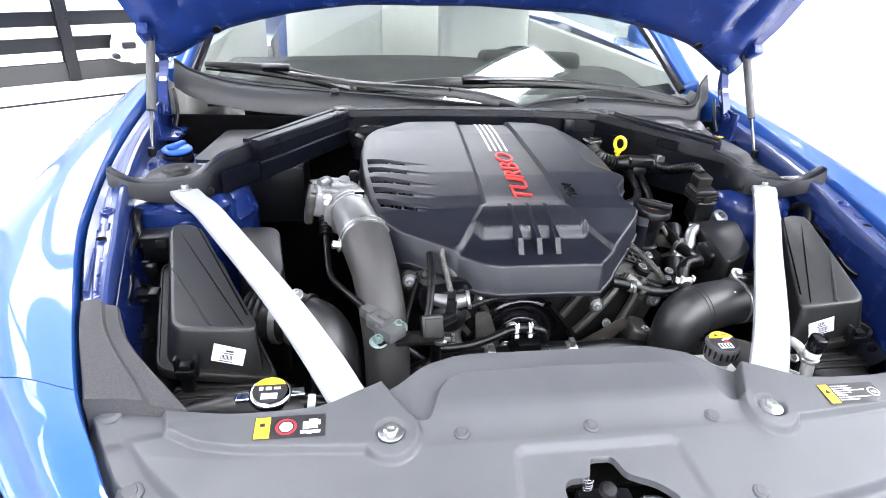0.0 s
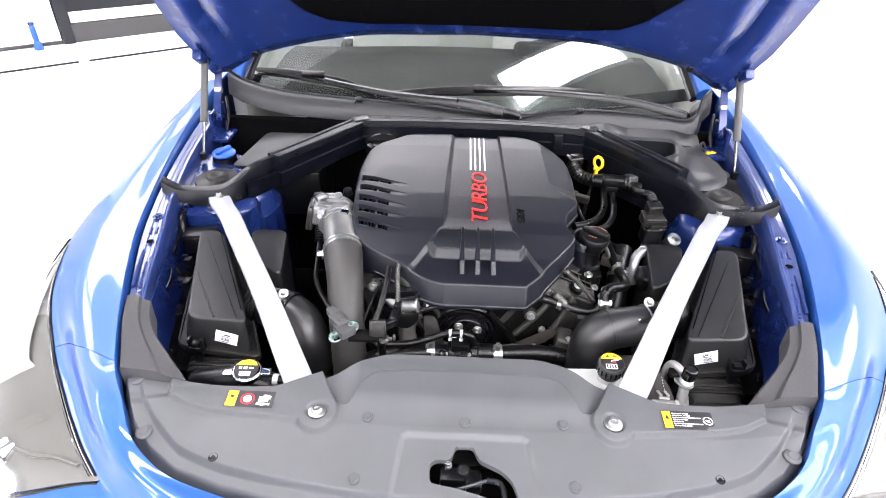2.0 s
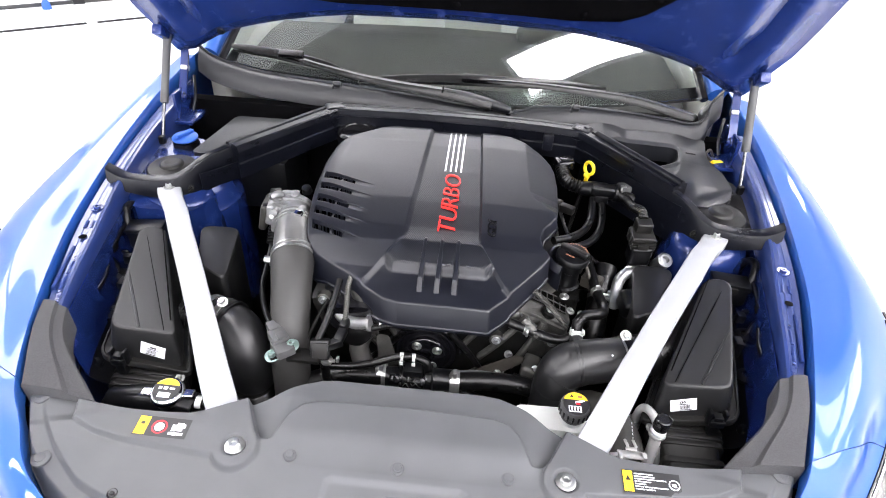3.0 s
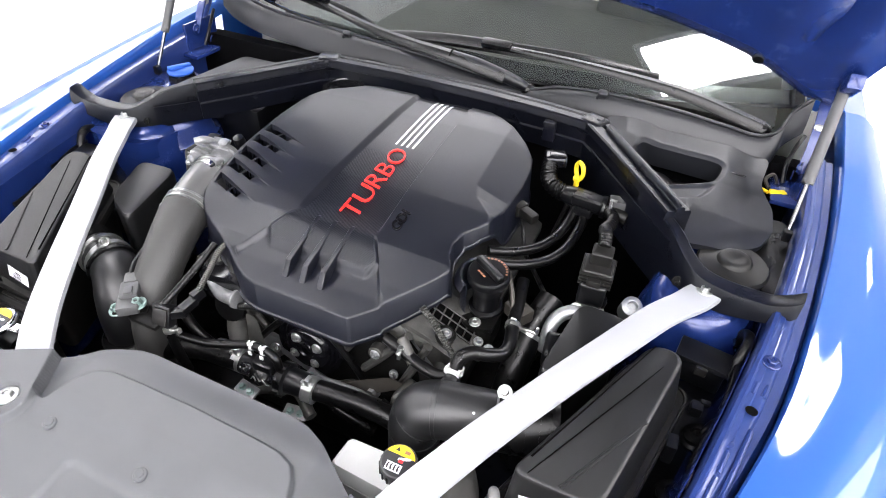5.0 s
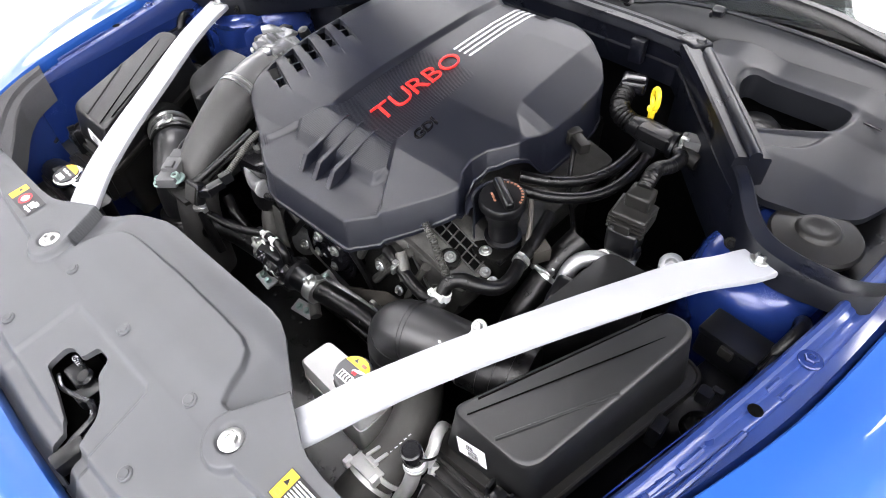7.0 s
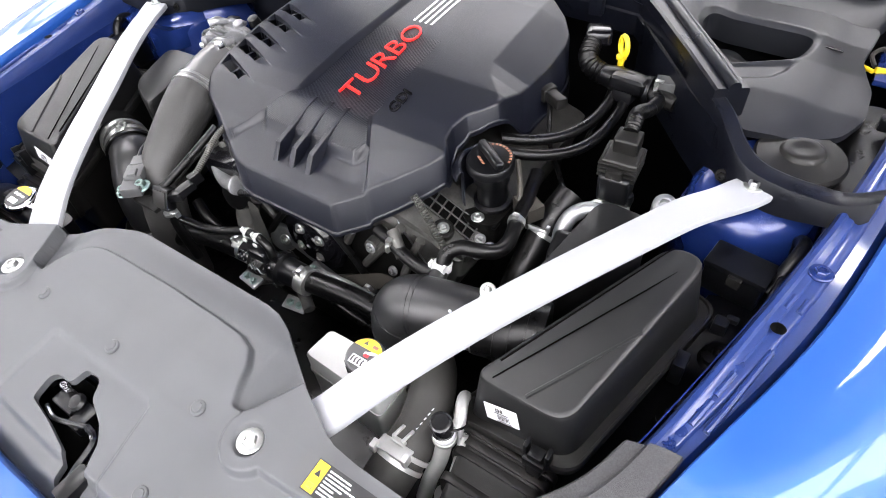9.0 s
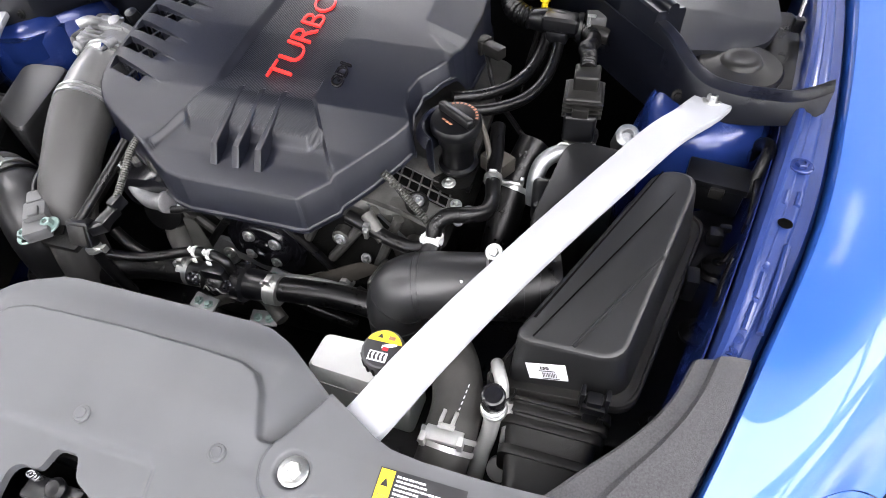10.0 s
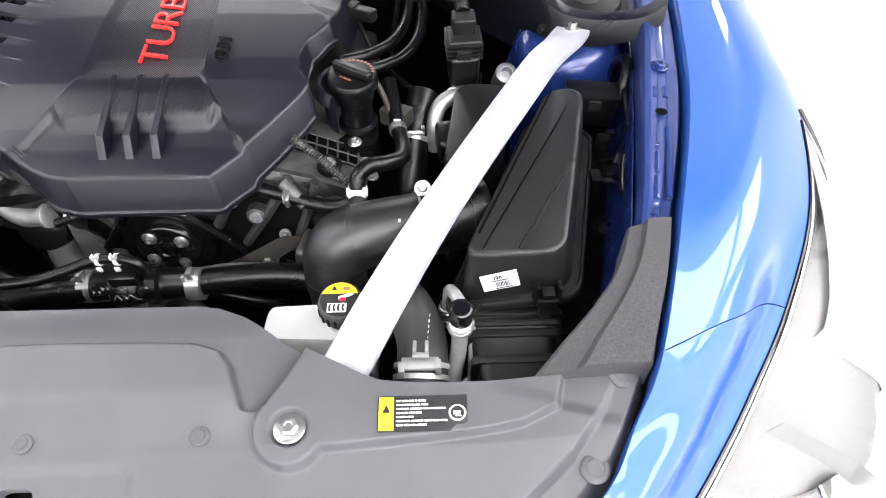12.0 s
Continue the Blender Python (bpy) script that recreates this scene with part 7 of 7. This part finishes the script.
plug = thing("solenoid_plug", (.525, .64, .90), "black solenoid with a ribbed cable plug", "connector")
part("body", rbox((.523, .632, .915), (.052, .046, .058), .008, (8, 0, 4), 3), PLASTIC, plug)
part("socket", rbox((.523, .645, .952), (.058, .050, .034), .006, (8, 0, 4), 3), DUSTY, plug)
for k in range(4):
    part("rib", rbox((.523, .640 + k * .0, .940 + k * .008), (.062, .054, .003), .001, (8, 0, 4)), DUSTY, plug)
part("latch", rbox((.523, .612, .942), (.026, .010, .026), .003, (8, 0, 4)), DUSTY, plug)
part("plug", rbox((.523, .655, .982), (.040, .034, .030), .005, (8, 0, 4), 3), DUSTY, plug)
part("cable", tube([(.522, .662, .995), (.518, .69, 1.003), (.510, .735, .985), (.515, .785, .965), (.512, .83, .955), (.49, .855, .955)], .0125, 12, ribs=.0008, pitch=.006), RUBBER, plug)
part("screw", hex_bolt((.505, .607, .872), (0, -.6, .8), .008, .010), STEEL, plug)

# ---- breather hoses and dipstick on the right rear ----
pcv = thing("breather_valve", (.44, .86, .93), "black breather valve with corrugated and smooth hoses", "hose")
part("valve", join(tube([(.392, .868, .956), (.42, .862, .958), (.455, .856, .958), (.490, .855, .956)], [.018, .023, .024, .019], 18), rbox((.452, .848, .966), (.070, .040, .030), .012, (0, 0, -6), 3), rbox((.448, .842, .944), (.040, .030, .024), .006, (0, 0, -6), 2)), PLASTIC, pcv, sharp=25)
part("collar", ring((.486, .855, .956), (1, 0, 0), .021, .010, .004), PLASTIC, pcv)
part("outlet", join(rbox((.518, .868, .966), (.050, .030, .026), .005, (0, 0, 12), 2), ring((.498, .860, .962), (1, .2, 0), .018, .006, .004, 22)), GREY_PL, pcv, "grey outlet box")
part("outlet_clip", join(rbox((.500, .846, .976), (.006, .010, .018), .001), rbox((.506, .846, .984), (.012, .008, .003), .001)), STEEL, pcv, "bright wire clip")
part("corrugated", tube([(.395, .867, .956), (.368, .876, .960), (.350, .893, .966), (.342, .918, .974), (.340, .940, .980)], .0185, 18, ribs=.0022, pitch=.009), RUBBER, pcv, "corrugated hose")
part("elbow", join(rbox((.345, .948, .988), (.052, .046, .030), .010, (0, 0, 20), 3), rbox((.350, .944, 1.004), (.036, .026, .006), .002, (0, 0, 20), 2)), GLOSS, pcv)
part("hose", tube([(.428, .852, .940), (.425, .82, .925), (.415, .765, .915), (.39, .71, .913), (.35, .665, .918), (.305, .635, .925)], .0105, 12), RUBBER, pcv)
part("hose", tube([(.450, .850, .940), (.452, .81, .920), (.442, .745, .905), (.415, .69, .900), (.37, .645, .905), (.315, .612, .915)], .0105, 12), RUBBER, pcv)
part("stub", tube([(.485, .858, .950), (.51, .85, .95), (.54, .845, .948)], .015, 12), DUSTY, pcv)
part("sensor_plug", join(rbox((.345, .765, .945), (.045, .022, .022), .005, (0, 0, -30)), rbox((.322, .778, .945), (.02, .03, .028), .004, (0, 0, -30))), DUSTY, pcv)
part("sensor_cable", tube([(.33, .775, .93), (.36, .72, .885), (.41, .66, .87), (.44, .62, .868)], .005, 8), RUBBER, pcv)
part("cable_end", tube([(.44, .62, .868), (.458, .605, .868)], .007, 10, 2), DUSTY, pcv)

dip = thing("dipstick", (.414, .905, .98), "yellow oil dipstick loop handle", "dipstick")
loop = [(.412 - .0105 * math.cos(a), .905 + .0115 * math.cos(a), 1.000 + .0185 * math.sin(a)) for a in np.linspace(0, 2 * math.pi, 33)]
part("handle", tube(loop, .0050, 10, raw=True), YELLOW, dip)
part("handle_collar", lathe([(.006, 0), (.010, .002), (.010, .008), (.006, .010)], (.410, .907, .972), (0, 0, 1), 16), YELLOW, dip)
part("stem", tube([(.411, .906, .978), (.410, .908, .962), (.409, .910, .945)], .0065, 10), YELLOW, dip)
part("tube", tube([(.409, .910, .948), (.40, .90, .90), (.38, .86, .80)], .006, 8), IRON, dip)
part("bracket", join(tube([(.365, .585, .935), (.385, .56, .905), (.398, .535, .878)], .005, 8), rbox((.405, .555, .868), (.05, .035, .03), .004, (0, 0, -30))), BROWN, dip, "brown steel bracket")

yw = thing("yellow_connector", (.83, 1.08, .96), "yellow wiring connector below the hood hinge", "connector")
part("plug", join(rbox((.826, 1.075, .972), (.030, .010, .009), .002, (0, 10, 25)), rbox((.842, 1.083, .968), (.012, .016, .011), .002, (0, 0, 30))), YELLOW, yw)
part("cable", tube([(.81, 1.08, .975), (.80, 1.10, .985), (.815, 1.12, .99), (.83, 1.12, .97)], .004, 8), BROWN, yw)
part("cable", tube([(.81, 1.07, .97), (.795, 1.09, .965), (.80, 1.11, .95)], .004, 8), YELLOW, yw)

for s in (1, -1):
    fuse = thing("relay_box", (.66 * s, .60, .84), "small black relay box in front of the strut tower", "relay box", "relay boxes")
    part("body", rbox((.742 * s, .570, .868), (.085, .050, .050), .006, (0, 0, -8 * s)), PLASTIC, fuse)
    part("lid", rbox((.742 * s, .570, .897), (.090, .054, .012), .004, (0, 0, -8 * s)), PLASTIC, fuse)
    part("catch", rbox((.742 * s, .541, .888), (.020, .008, .018), .002, (0, 0, -8 * s)), DUSTY, fuse)
    part("strap", tube([(.788 * s, .565, .87), (.800 * s, .59, .915), (.806 * s, .62, .925), (.802 * s, .65, .905), (.795 * s, .66, .87)], .010, 12), RUBBER, fuse)
for s in (1, -1):
    loom = thing("wiring_loom", (.72 * s, .35, .84), "black taped wiring loom along the inner fender", "cable", "wiring looms")
    part("trunk", tube([(.800 * s, .60, .90), (.792 * s, .53, .895), (.782 * s, .46, .880), (.764 * s, .40, .868), (.752 * s, .34, .870), (.742 * s, .29, .858), (.722 * s, .22, .83), (.70 * s, .15, .80)], .0055, 10), RUBBER, loom)
    part("branch", tube([(.764 * s, .40, .868), (.755 * s, .37, .850), (.748 * s, .345, .822)], .004, 8), RUBBER, loom)
    part("branch", tube([(.782 * s, .46, .880), (.775 * s, .465, .855), (.768 * s, .458, .835)], .004, 8), RUBBER, loom)
    part("tape", tube([(.772 * s, .425, .873), (.760 * s, .385, .868), (.752 * s, .345, .870)], .0085, 10, 4), GLOSS, loom, "glossy wound tape")
    part("holder", rbox((.790 * s, .49, .885), (.018, .03, .022), .004, (0, 0, -14 * s)), RUBBER, loom)
    part("clip", join(rbox((.748 * s, .318, .880), (.010, .016, .014), .003, (0, 0, -14 * s)), rbox((.752 * s, .330, .886), (.005, .020, .005), .001, (0, 0, -14 * s))), WHITE_PL, loom, "pale cable clip")
